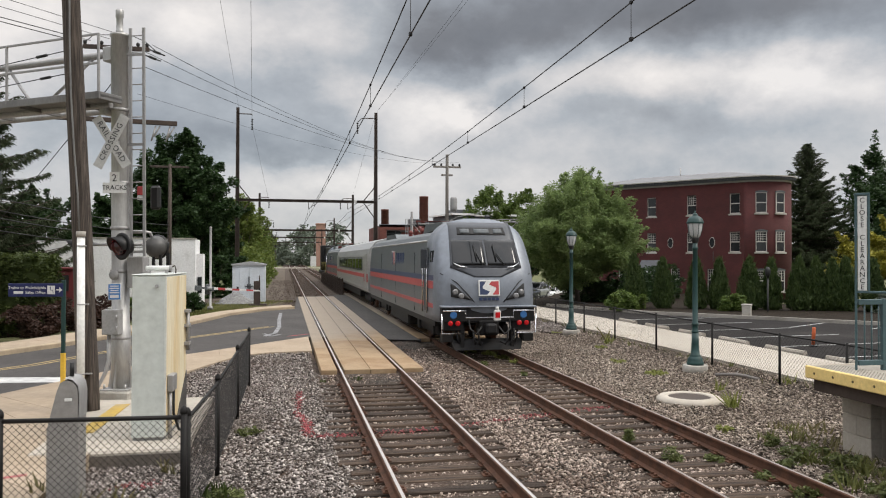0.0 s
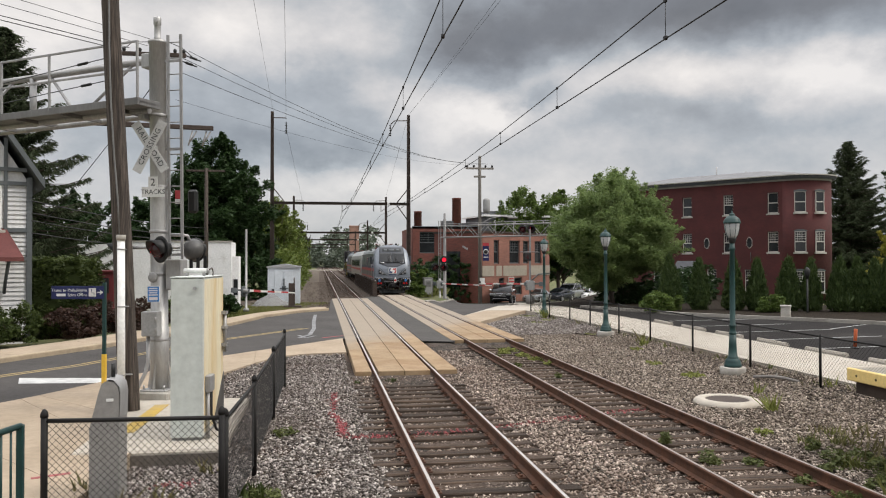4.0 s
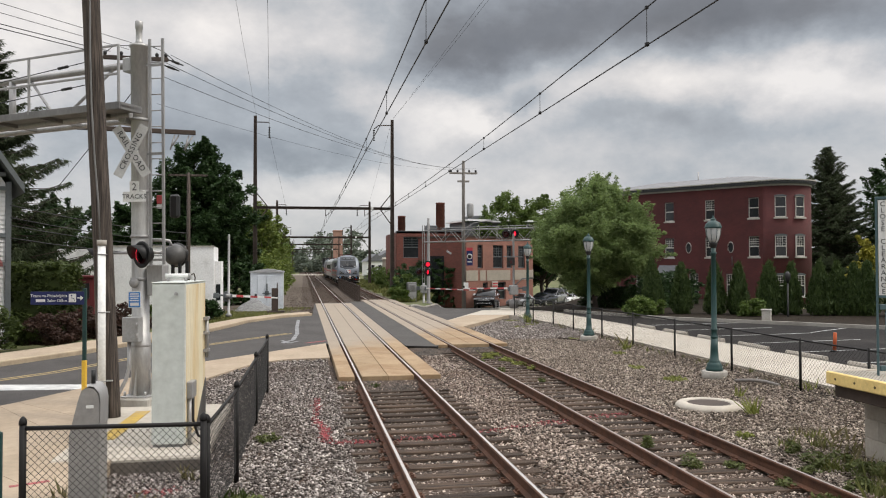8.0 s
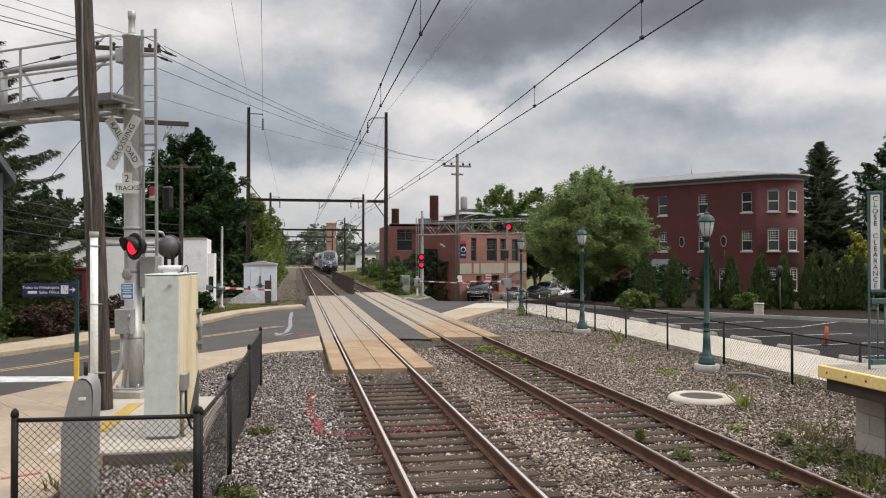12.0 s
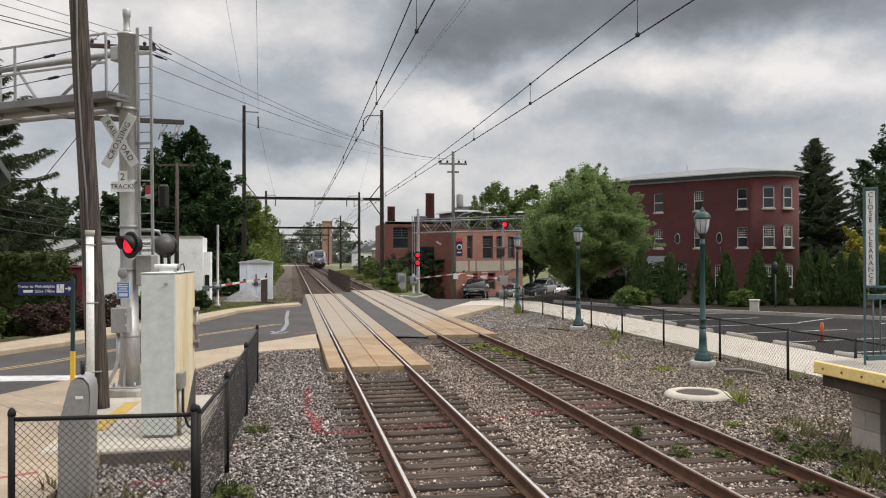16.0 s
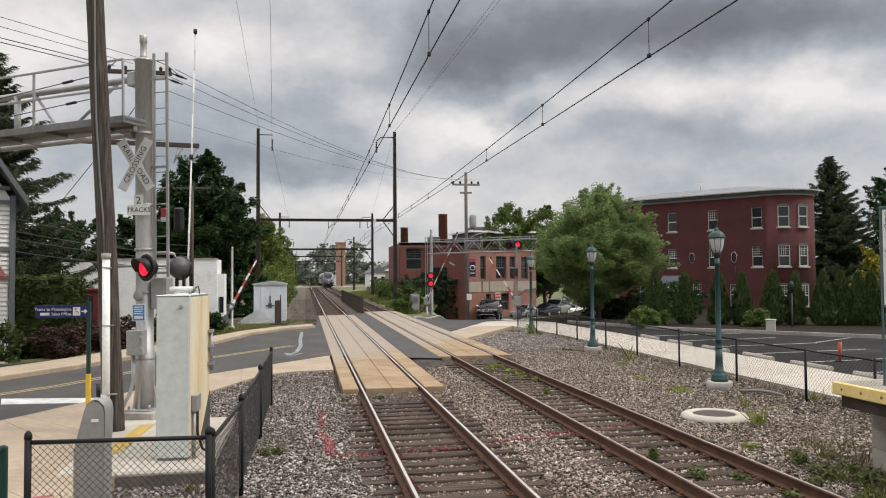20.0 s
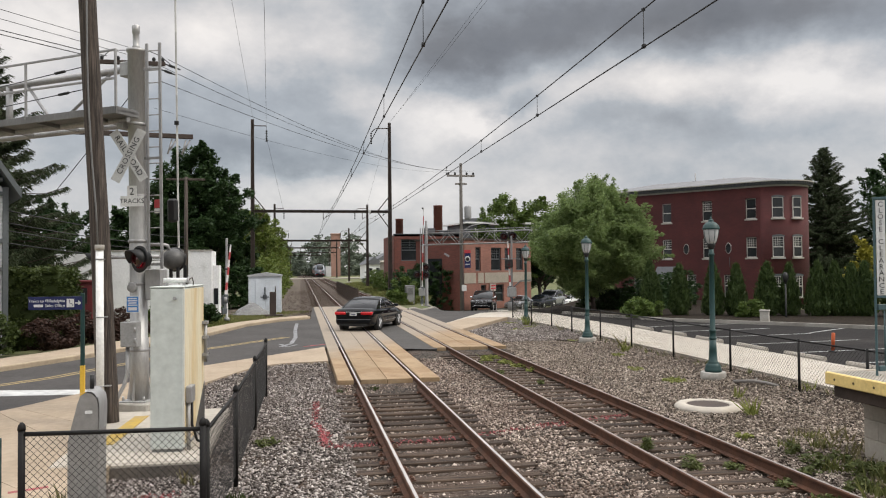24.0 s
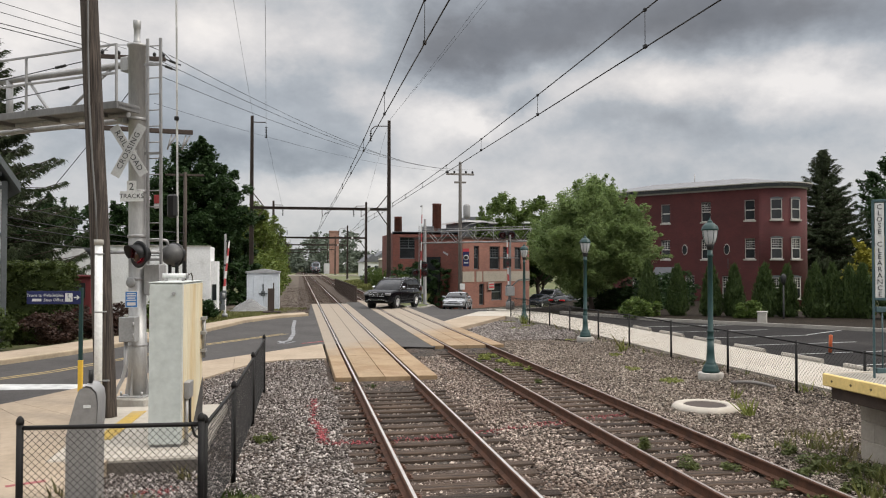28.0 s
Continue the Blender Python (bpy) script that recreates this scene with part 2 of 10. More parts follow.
def leaf_material(name, c1, c2, rough=0.6, through=0.25):
    mt = bpy.data.materials.new(name)
    mt.use_nodes = True
    n, l = mt.node_tree.nodes, mt.node_tree.links
    b = n["Principled BSDF"]
    b.inputs["Roughness"].default_value = rough
    b.inputs["Specular IOR Level"].default_value = 0.25
    ge = n.new("ShaderNodeNewGeometry")
    cr = n.new("ShaderNodeValToRGB")
    cr.color_ramp.elements[0].color, cr.color_ramp.elements[1].color = (*c1, 1), (*c2, 1)
    tc = n.new("ShaderNodeTexCoord")
    no = n.new("ShaderNodeTexNoise")
    no.inputs["Scale"].default_value, no.inputs["Detail"].default_value = 0.8, 4
    l.new(tc.outputs["Object"], no.inputs["Vector"])
    ad = n.new("ShaderNodeMath")
    ad.operation = "MULTIPLY_ADD"
    ad.inputs[1].default_value, ad.inputs[2].default_value = 0.55, -0.05
    l.new(ge.outputs["Random Per Island"], ad.inputs[0])
    ad2 = n.new("ShaderNodeMath")
    ad2.operation = "MULTIPLY_ADD"
    ad2.inputs[1].default_value = 0.55
    l.new(no.outputs["Fac"], ad2.inputs[0])
    l.new(ad.outputs[0], ad2.inputs[2])
    l.new(ad2.outputs[0], cr.inputs[0])
    l.new(cr.outputs[0], b.inputs["Base Color"])
    tr = n.new("ShaderNodeBsdfTranslucent")
    l.new(cr.outputs[0], tr.inputs[0])
    ms = n.new("ShaderNodeMixShader")
    ms.inputs[0].default_value = through
    l.new(b.outputs[0], ms.inputs[1])
    l.new(tr.outputs[0], ms.inputs[2])
    l.new(ms.outputs[0], n["Material Output"].inputs[0])
    return mt


def glass_material(name, tint, rough=0.05):
    mt = material(name, tint, tuple(v * 1.3 for v in tint), 0.8, rough, 0.0, 0.0, spec=0.4)
    return mt


# bed much darker than its stones, painting shade into the gaps
BALLAST = gravel_material("ballast_bed", (0.012, 0.010, 0.008), (0.045, 0.037, 0.031), (0.14, 0.122, 0.105), 28, 1.0)
FARBED = gravel_material("brown_ballast", (0.034, 0.027, 0.021), (0.066, 0.051, 0.040), (0.115, 0.092, 0.074), 14, 0.8, (0.078, 0.053, 0.038), 0.7)
STONES = stone_material("ballast_stones", [(0.022, 0.016, 0.012), (0.135, 0.104, 0.085), (0.285, 0.226, 0.188), (0.43, 0.348, 0.290), (0.72, 0.615, 0.525)], (0.13, 0.08, 0.057), 0.45)
DARKSTONE = stone_material("brown_dusty_stones", [(0.022, 0.017, 0.013), (0.07, 0.053, 0.042), (0.11, 0.085, 0.068), (0.15, 0.118, 0.096), (0.22, 0.18, 0.15)], (0.08, 0.055, 0.04), 0.5)
LEFTSTONE = stone_material("blue_grey_stones", [(0.022, 0.018, 0.016), (0.118, 0.101, 0.091), (0.24, 0.209, 0.190), (0.375, 0.332, 0.304), (0.66, 0.60, 0.55)], (0.12, 0.09, 0.075), 0.35)
RIGHTSTONE = stone_material("grey_mauve_stones", [(0.030, 0.023, 0.018), (0.150, 0.120, 0.096), (0.255, 0.208, 0.168), (0.36, 0.298, 0.243), (0.62, 0.53, 0.44)], (0.12, 0.090, 0.068), 0.4)
GRASS = material("grass_ground", (0.075, 0.095, 0.03), (0.13, 0.12, 0.06), 0.9, 0.95, bump=0.6, bscale=30)
DIRT = material("bare_dirt", (0.125, 0.096, 0.073), (0.062, 0.047, 0.036), 0.9, 0.95, bump=0.8, bscale=18, grime=0.3, gcol=(0.055, 0.06, 0.03))
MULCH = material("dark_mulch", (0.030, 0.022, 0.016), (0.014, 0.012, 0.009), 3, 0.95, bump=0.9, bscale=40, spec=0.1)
ASPHALT = material("road_asphalt", (0.079, 0.0735, 0.070), (0.057, 0.053, 0.0505), 0.5, 0.9, bump=0.25, bscale=90, grime=0.25, gcol=(0.072, 0.069, 0.066), spec=0.15)
LOT = material("parking_asphalt", (0.0205, 0.0182, 0.0170), (0.0150, 0.0134, 0.0128), 0.4, 0.9, bump=0.25, bscale=80, grime=0.2, gcol=(0.052, 0.047, 0.043), spec=0.15)
PATCH = material("fresh_asphalt", (0.083, 0.0785, 0.074), (0.067, 0.063, 0.060), 0.8, 0.92, bump=0.3, bscale=80, spec=0.15)
CONC = material("tan_concrete", (0.36, 0.285, 0.207), (0.29, 0.228, 0.162), 0.7, 0.9, bump=0.2, bscale=60, grime=0.12, gcol=(0.3, 0.23, 0.16))
WALKC = material("pale_concrete", (0.44, 0.40, 0.34), (0.37, 0.33, 0.275), 0.6, 0.9, bump=0.2, bscale=60, grime=0.15, gcol=(0.32, 0.27, 0.2))
PANEL = material("crossing_concrete", (0.31, 0.222, 0.135), (0.235, 0.160, 0.090), 1.1, 0.85, bump=0.3, bscale=50, rnd=0.09, grime=0.5, gcol=(0.20, 0.110, 0.050))
LOTKERB = material("grey_kerb_concrete", (0.34, 0.32, 0.285), (0.27, 0.25, 0.22), 1.2, 0.9, bump=0.25, bscale=50, grime=0.3, gcol=(0.12, 0.1, 0.085))
KERB = material("kerb_concrete", (0.40, 0.32, 0.22), (0.31, 0.25, 0.18), 1.0, 0.9, bump=0.25, bscale=50, grime=0.3, gcol=(0.2, 0.15, 0.1))
GREYC = material("grey_concrete", (0.42, 0.40, 0.36), (0.34, 0.32, 0.28), 1.5, 0.9, bump=0.3, bscale=50, grime=0.3, gcol=(0.2, 0.18, 0.15))
BLOCKC = material("buff_concrete_block", (0.40, 0.36, 0.31), (0.33, 0.30, 0.25), 1.5, 0.95, bump=0.4, bscale=45, rnd=0.05, grime=0.12, gcol=(0.22, 0.19, 0.15))
DARKC = material("dark_concrete", (0.14, 0.12, 0.10), (0.09, 0.08, 0.07), 2, 0.95, bump=0.6, bscale=40)


def traffic_wear(mt, pale):
    """Tyres have worn the rust-stained panels pale where the road crosses them."""
    n, l = mt.node_tree.nodes, mt.node_tree.links
    b = n["Principled BSDF"]
    stained = b.inputs["Base Color"].links[0].from_socket
    ge = n.new("ShaderNodeNewGeometry")
    dot = n.new("ShaderNodeVectorMath")
    dot.operation = "DOT_PRODUCT"
    dot.inputs[1].default_value = (-1.55, 1.0, 0.0)
    l.new(ge.outputs["Position"], dot.inputs[0])
    no = n.new("ShaderNodeTexNoise")
    no.inputs["Scale"].default_value, no.inputs["Detail"].default_value = 0.9, 6
    l.new(ge.outputs["Position"], no.inputs["Vector"])
    ad = n.new("ShaderNodeMath")
    ad.operation = "MULTIPLY_ADD"
    ad.inputs[1].default_value = 5.0
    l.new(no.outputs["Fac"], ad.inputs[0])
    l.new(dot.outputs["Value"], ad.inputs[2])
    mr = n.new("ShaderNodeMapRange")
    mr.interpolation_type = "SMOOTHSTEP"
    mr.inputs[1].default_value, mr.inputs[2].default_value, mr.inputs[4].default_value = 27.5, 32.5, 0.8
    l.new(ad.outputs[0], mr.inputs[0])
    mx = n.new("ShaderNodeMix")
    mx.data_type = "RGBA"
    l.new(mr.outputs[0], mx.inputs[0])
    l.new(stained, mx.inputs[6])
    mx.inputs[7].default_value = (*pale, 1)
    l.new(mx.outputs[2], b.inputs["Base Color"])


traffic_wear(PANEL, (0.265, 0.228, 0.185))
RAILTOP = material("polished_rail_head", (0.80, 0.78, 0.75), (0.66, 0.63, 0.60), 4, 0.32, 0.75, 0.05, stretch=(1, 0.05, 1))
RUST = material("rusted_rail", (0.122, 0.055, 0.031), (0.066, 0.033, 0.021), 5, 0.85, 0.1, 0.4)
TIE = material("weathered_tie_wood", (0.088, 0.060, 0.042), (0.013, 0.009, 0.007), 4, 0.95, bump=1.0, bscale=22, rnd=0.38, stretch=(0.22, 3.4, 3.4))
WOODPOLE = material("weathered_pole_wood", (0.120, 0.096, 0.080), (0.010, 0.008, 0.007), 15, 0.95, bump=1.0, bscale=26, stretch=(3.2, 3.2, 0.05), grime=0.35, gcol=(0.03, 0.025, 0.022))
GREYWOOD = material("grey_pole_wood", (0.24, 0.22, 0.20), (0.17, 0.155, 0.14), 5, 0.9, bump=0.5, bscale=20, stretch=(2, 2, 0.1))
RUSTSTEEL = material("brown_steel", (0.075, 0.055, 0.045), (0.05, 0.038, 0.032), 2, 0.7, 0.3, 0.2)
GALV = material("galvanised_steel", (0.37, 0.365, 0.36), (0.29, 0.285, 0.28), 2.2, 0.5, 0.45, 0.08, stretch=(1, 1, 0.3), grime=0.12, gcol=(0.26, 0.25, 0.24))
GALVDK = material("dark_galvanised_steel", (0.20, 0.197, 0.193), (0.145, 0.142, 0.138), 2.2, 0.55, 0.35, 0.08, stretch=(1, 1, 0.3), grime=0.2, gcol=(0.14, 0.13, 0.12))
ALU = material("aluminium_silver", (0.45, 0.445, 0.435), (0.37, 0.365, 0.355), 2.5, 0.45, 0.5, 0.06, stretch=(1, 1, 0.25), grime=0.15, gcol=(0.3, 0.28, 0.25))
CABINET = material("pale_green_grey_enamel", (0.50, 0.53, 0.50), (0.485, 0.515, 0.485), 0.8, 0.55, 0.0, 0.02, grime=0.0, gcol=(0.36, 0.36, 0.32))
CABWHITE = material("off_white_enamel", (0.62, 0.62, 0.58), (0.56, 0.56, 0.52), 3, 0.5, 0, 0.03)
CABSIDE = material("cream_enamel_with_rust_runs", (0.72, 0.66, 0.50), (0.62, 0.47, 0.24), 3.0, 0.6, 0.0, 0.04, stretch=(1, 1.6, 0.16), grime=0.16, gcol=(0.45, 0.24, 0.08))
BOXGREY = material("grey_enamel", (0.30, 0.30, 0.295), (0.25, 0.25, 0.245), 2, 0.55, 0, 0.04)
DRUMGREY = material("dark_grey_enamel", (0.085, 0.083, 0.08), (0.06, 0.058, 0.056), 2, 0.45, 0, 0.04)
RENDERW = material("white_render", (0.76, 0.76, 0.76), (0.68, 0.68, 0.68), 1.2, 0.8, 0, 0.15, grime=0.12, gcol=(0.38, 0.37, 0.35))
KIOSK = material("grey_brown_polymer", (0.26, 0.25, 0.235), (0.22, 0.21, 0.20), 2, 0.5, 0, 0.05)
BLACKV = material("black_vinyl", (0.014, 0.013, 0.012), (0.010, 0.009, 0.009), 8, 0.6, 0, 0.05, spec=0.22)
BLACKM = material("black_painted_metal", (0.02, 0.02, 0.02), (0.014, 0.014, 0.014), 4, 0.5, 0.2, 0.05)
TEAL = material("teal_paint", (0.010, 0.045, 0.042), (0.008, 0.034, 0.032), 3, 0.45, 0, 0.05)
TEALGREY = material("teal_grey_paint", (0.055, 0.10, 0.11), (0.045, 0.085, 0.092), 3, 0.5, 0, 0.05)
WHITE = material("white_paint", (0.80, 0.80, 0.78), (0.72, 0.72, 0.70), 2, 0.6, 0, 0.05, grime=0.08, gcol=(0.5, 0.48, 0.44))
SIGNW = material("sign_white", (0.66, 0.66, 0.64), (0.58, 0.58, 0.56), 3, 0.5, 0, 0.03)
SIGNGREY = material("greyed_sign_white", (0.50, 0.50, 0.485), (0.42, 0.42, 0.405), 3, 0.6, 0, 0.03, grime=0.1, gcol=(0.3, 0.29, 0.27))
SIGNK = material("sign_black", (0.02, 0.02, 0.022), None, 3, 0.5, 0, 0.0)
NAVY = material("sign_navy", (0.010, 0.016, 0.085), (0.008, 0.013, 0.07), 3, 0.45, 0, 0.0)
SIGNBLUE = material("sign_blue", (0.05, 0.19, 0.48), (0.045, 0.17, 0.42), 3, 0.45, 0, 0.0)
YELLOWPAD = material("worn_yellow_paint", (0.50, 0.33, 0.06), (0.38, 0.27, 0.09), 5, 0.75, 0, 0.1, grime=0.35, gcol=(0.34, 0.29, 0.2))
YELLOW = material("yellow_paint", (0.72, 0.46, 0.05), (0.62, 0.39, 0.05), 3, 0.6, 0, 0.08, grime=0.1, gcol=(0.4, 0.26, 0.06))
DULLYEL = material("dull_yellow_paint", (0.20, 0.16, 0.035), (0.13, 0.105, 0.03), 3, 0.7, 0, 0.08)
PLATYEL = material("platform_edge_yellow", (0.80, 0.60, 0.24), (0.72, 0.53, 0.20), 2, 0.65, 0, 0.08, grime=0.1, gcol=(0.5, 0.36, 0.12))
PLATTOP = material("platform_deck", (0.34, 0.31, 0.26), (0.27, 0.245, 0.205), 2, 0.85, 0, 0.3)
ORANGE = material("orange_plastic", (0.58, 0.13, 0.05), (0.48, 0.11, 0.04), 3, 0.5, 0, 0.0)
REDPAINT = material("red_marking_paint", (0.36, 0.075, 0.085), (0.19, 0.07, 0.065), 9, 0.85, 0, 0.2, island=0.4)
ROADW = material("white_road_paint", (0.58, 0.58, 0.56), (0.36, 0.36, 0.355), 3, 0.8, 0, 0.1)
ROADY = material("yellow_road_paint", (0.40, 0.29, 0.12), (0.27, 0.21, 0.11), 3, 0.8, 0, 0.1)
# tower brick greyed and paled: the haze is painted in
TOWERB = material("haze_tinted_brick", (0.34, 0.20, 0.155), (0.28, 0.165, 0.13), 0.8, 0.9, 0, 0.2)
STUCCO = material("grey_stucco", (0.36, 0.32, 0.26), (0.30, 0.27, 0.22), 1.5, 0.9, 0, 0.2)
SLATE = material("grey_roofing", (0.13, 0.133, 0.14), (0.10, 0.103, 0.11), 2, 0.8, 0, 0.3)
ROOFGREY = material("grey_flat_roofing", (0.19, 0.19, 0.195), (0.15, 0.15, 0.155), 1.2, 0.8, 0, 0.1)
LIGHTROOF = material("pale_roofing", (0.36, 0.365, 0.37), (0.30, 0.305, 0.31), 1.2, 0.7, 0, 0.1)
SHINGLE = material("red_shingle", (0.125, 0.042, 0.038), (0.09, 0.032, 0.03), 3, 0.9, 0, 0.5, rnd=0.15)
SIDING = material("white_siding", (0.58, 0.58, 0.58), (0.50, 0.50, 0.50), 1.5, 0.6, 0, 0.05, rnd=0.04)
SHEDW = material("pale_blue_white_metal", (0.56, 0.60, 0.64), (0.49, 0.525, 0.56), 1.5, 0.55, 0, 0.04, grime=0.08, gcol=(0.35, 0.35, 0.34))
GREYTRIM = material("grey_trim", (0.10, 0.11, 0.115), (0.08, 0.09, 0.095), 3, 0.6, 0, 0.05)
WINDOW = material("window_glass", (0.014, 0.016, 0.018), (0.03, 0.032, 0.034), 0.8, 0.08, 0.0, 0.0, spec=0.42)
CARGLASS = glass_material("car_glass", (0.006, 0.007, 0.008), 0.03)
CARBLACK = material("black_car_paint", (0.004, 0.0045, 0.006), (0.003, 0.0035, 0.005), 1, 0.08, 0.0, 0.0, spec=0.32)
CARSILVER = material("silver_car_paint", (0.42, 0.43, 0.44), (0.40, 0.41, 0.42), 1, 0.25, 0.6, 0.0)
CARWHITE = material("white_car_paint", (0.75, 0.75, 0.75), (0.72, 0.72, 0.72), 1, 0.25, 0, 0.0)
CARBLUE = material("dark_blue_car_paint", (0.02, 0.025, 0.035), (0.018, 0.022, 0.03), 1, 0.2, 0.2, 0.0)
TYRE = material("tyre_rubber", (0.016, 0.016, 0.016), (0.011, 0.011, 0.011), 8, 0.85, 0, 0.1)
ALLOY = material("alloy_rim", (0.5, 0.5, 0.51), (0.42, 0.42, 0.43), 5, 0.3, 0.8, 0.0)
CHROME = material("chrome_trim", (0.75, 0.75, 0.76), (0.65, 0.65, 0.66), 5, 0.15, 1.0, 0.0)
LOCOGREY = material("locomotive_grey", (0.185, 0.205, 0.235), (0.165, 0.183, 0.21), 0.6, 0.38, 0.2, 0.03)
# darker than the cab's grey: the flank's shade is in the colour
LOCOSIDE = material("locomotive_shaded_side_grey", (0.125, 0.138, 0.142), (0.108, 0.12, 0.124), 0.6, 0.38, 0.2, 0.03)
LOCODARK = material("locomotive_mask_grey", (0.055, 0.06, 0.07), (0.045, 0.05, 0.058), 1, 0.4, 0.1, 0.0)
TRAINRED = material("livery_red", (0.42, 0.062, 0.065), (0.36, 0.055, 0.058), 1, 0.4, 0, 0.0)
TRAINBLUE = material("livery_blue", (0.035, 0.05, 0.11), (0.03, 0.045, 0.10), 1, 0.4, 0, 0.0)
STAINLESS = material("stainless_coach", (0.50, 0.50, 0.49), (0.42, 0.42, 0.41), 1.5, 0.35, 0.6, 0.08, stretch=(1, 0.2, 4))
UNDER = material("underframe_black", (0.010, 0.010, 0.011), (0.018, 0.016, 0.015), 2, 0.6, 0.1, 0.3, spec=0.3)
PANTORED = material("dull_red_roof_gear", (0.16, 0.035, 0.03), (0.10, 0.025, 0.022), 3, 0.7, 0, 0.1)
LENSRED = material("lit_red_lens", (0.5, 0.01, 0.015), None, 3, 0.2, 0, 0.0, emit=(1.0, 0.02, 0.06, 1.0))
LENSDARK = material("unlit_red_lens", (0.06, 0.008, 0.01), None, 3, 0.12, 0, 0.0, spec=0.7)
TAILRED = material("tail_lamp_red", (0.5, 0.01, 0.012), None, 3, 0.2, 0, 0.0, emit=(1.0, 0.05, 0.08, 0.06))
HEADW = material("lamp_lens_clear", (0.22, 0.22, 0.225), None, 3, 0.1, 0, 0.0, spec=0.8)
BULB = material("frosted_lamp_glass", (0.46, 0.47, 0.47), (0.36, 0.37, 0.37), 3, 0.25, 0, 0.0)
BARK = material("tree_bark", (0.09, 0.07, 0.055), (0.055, 0.043, 0.035), 5, 0.95, 0, 0.8, bscale=20, stretch=(1, 1, 0.25))
MAPLE = leaf_material("bright_green_leaves", (0.112, 0.162, 0.062), (0.280, 0.362, 0.138), through=0.55)
OAK = leaf_material("dark_green_leaves", (0.012, 0.030, 0.010), (0.045, 0.085, 0.024))
OLIVECUP = material("dull_brass", (0.16, 0.12, 0.05), (0.11, 0.085, 0.04), 4, 0.6, 0.4, 0.05)
LINEGREEN = leaf_material("yellow_green_leaves", (0.055, 0.095, 0.018), (0.21, 0.25, 0.06), through=0.35)
MIDGREEN = leaf_material("mid_green_leaves", (0.045, 0.085, 0.018), (0.15, 0.20, 0.05), through=0.35)
# leaf green paled to paint distance haze into the colour
FARGREEN = leaf_material("haze_tinted_leaves", (0.085, 0.108, 0.085), (0.15, 0.175, 0.125))
SPRUCE = leaf_material("spruce_needles", (0.020, 0.030, 0.015), (0.072, 0.090, 0.044), rough=0.95, through=0.2)
CEDAR = leaf_material("arborvitae_leaves", (0.017, 0.035, 0.0095), (0.074, 0.108, 0.029), through=0.2)
GOLD = leaf_material("golden_leaves", (0.13, 0.13, 0.018), (0.40, 0.36, 0.055))
HEDGE = leaf_material("hedge_leaves", (0.022, 0.037, 0.009), (0.082, 0.108, 0.027))
BARBERRY = leaf_material("dark_red_shrub_leaves", (0.026, 0.015, 0.011), (0.076, 0.040, 0.029))
WEEDGREEN = leaf_material("dull_green_weed_leaves", (0.045, 0.062, 0.018), (0.16, 0.175, 0.06))
WEED = leaf_material("weed_leaves", (0.07, 0.085, 0.025), (0.22, 0.22, 0.07))
LIMEWEED = leaf_material("lime_weed_leaves", (0.12, 0.15, 0.03), (0.30, 0.31, 0.09))
DRYWEED = leaf_material("straw_and_olive_weeds", (0.075, 0.08, 0.03), (0.24, 0.20, 0.10))
WIRE = material("dark_wire", (0.03, 0.03, 0.032), None, 3, 0.6, 0.3, 0.0)
BOOTHRED = material("dark_red_booth_paint", (0.13, 0.02, 0.022), (0.10, 0.016, 0.018), 2, 0.6, 0, 0.05)
BANNERR = material("banner_red", (0.5, 0.05, 0.06), None, 3, 0.6, 0, 0.0)
# ---- building helpers ----


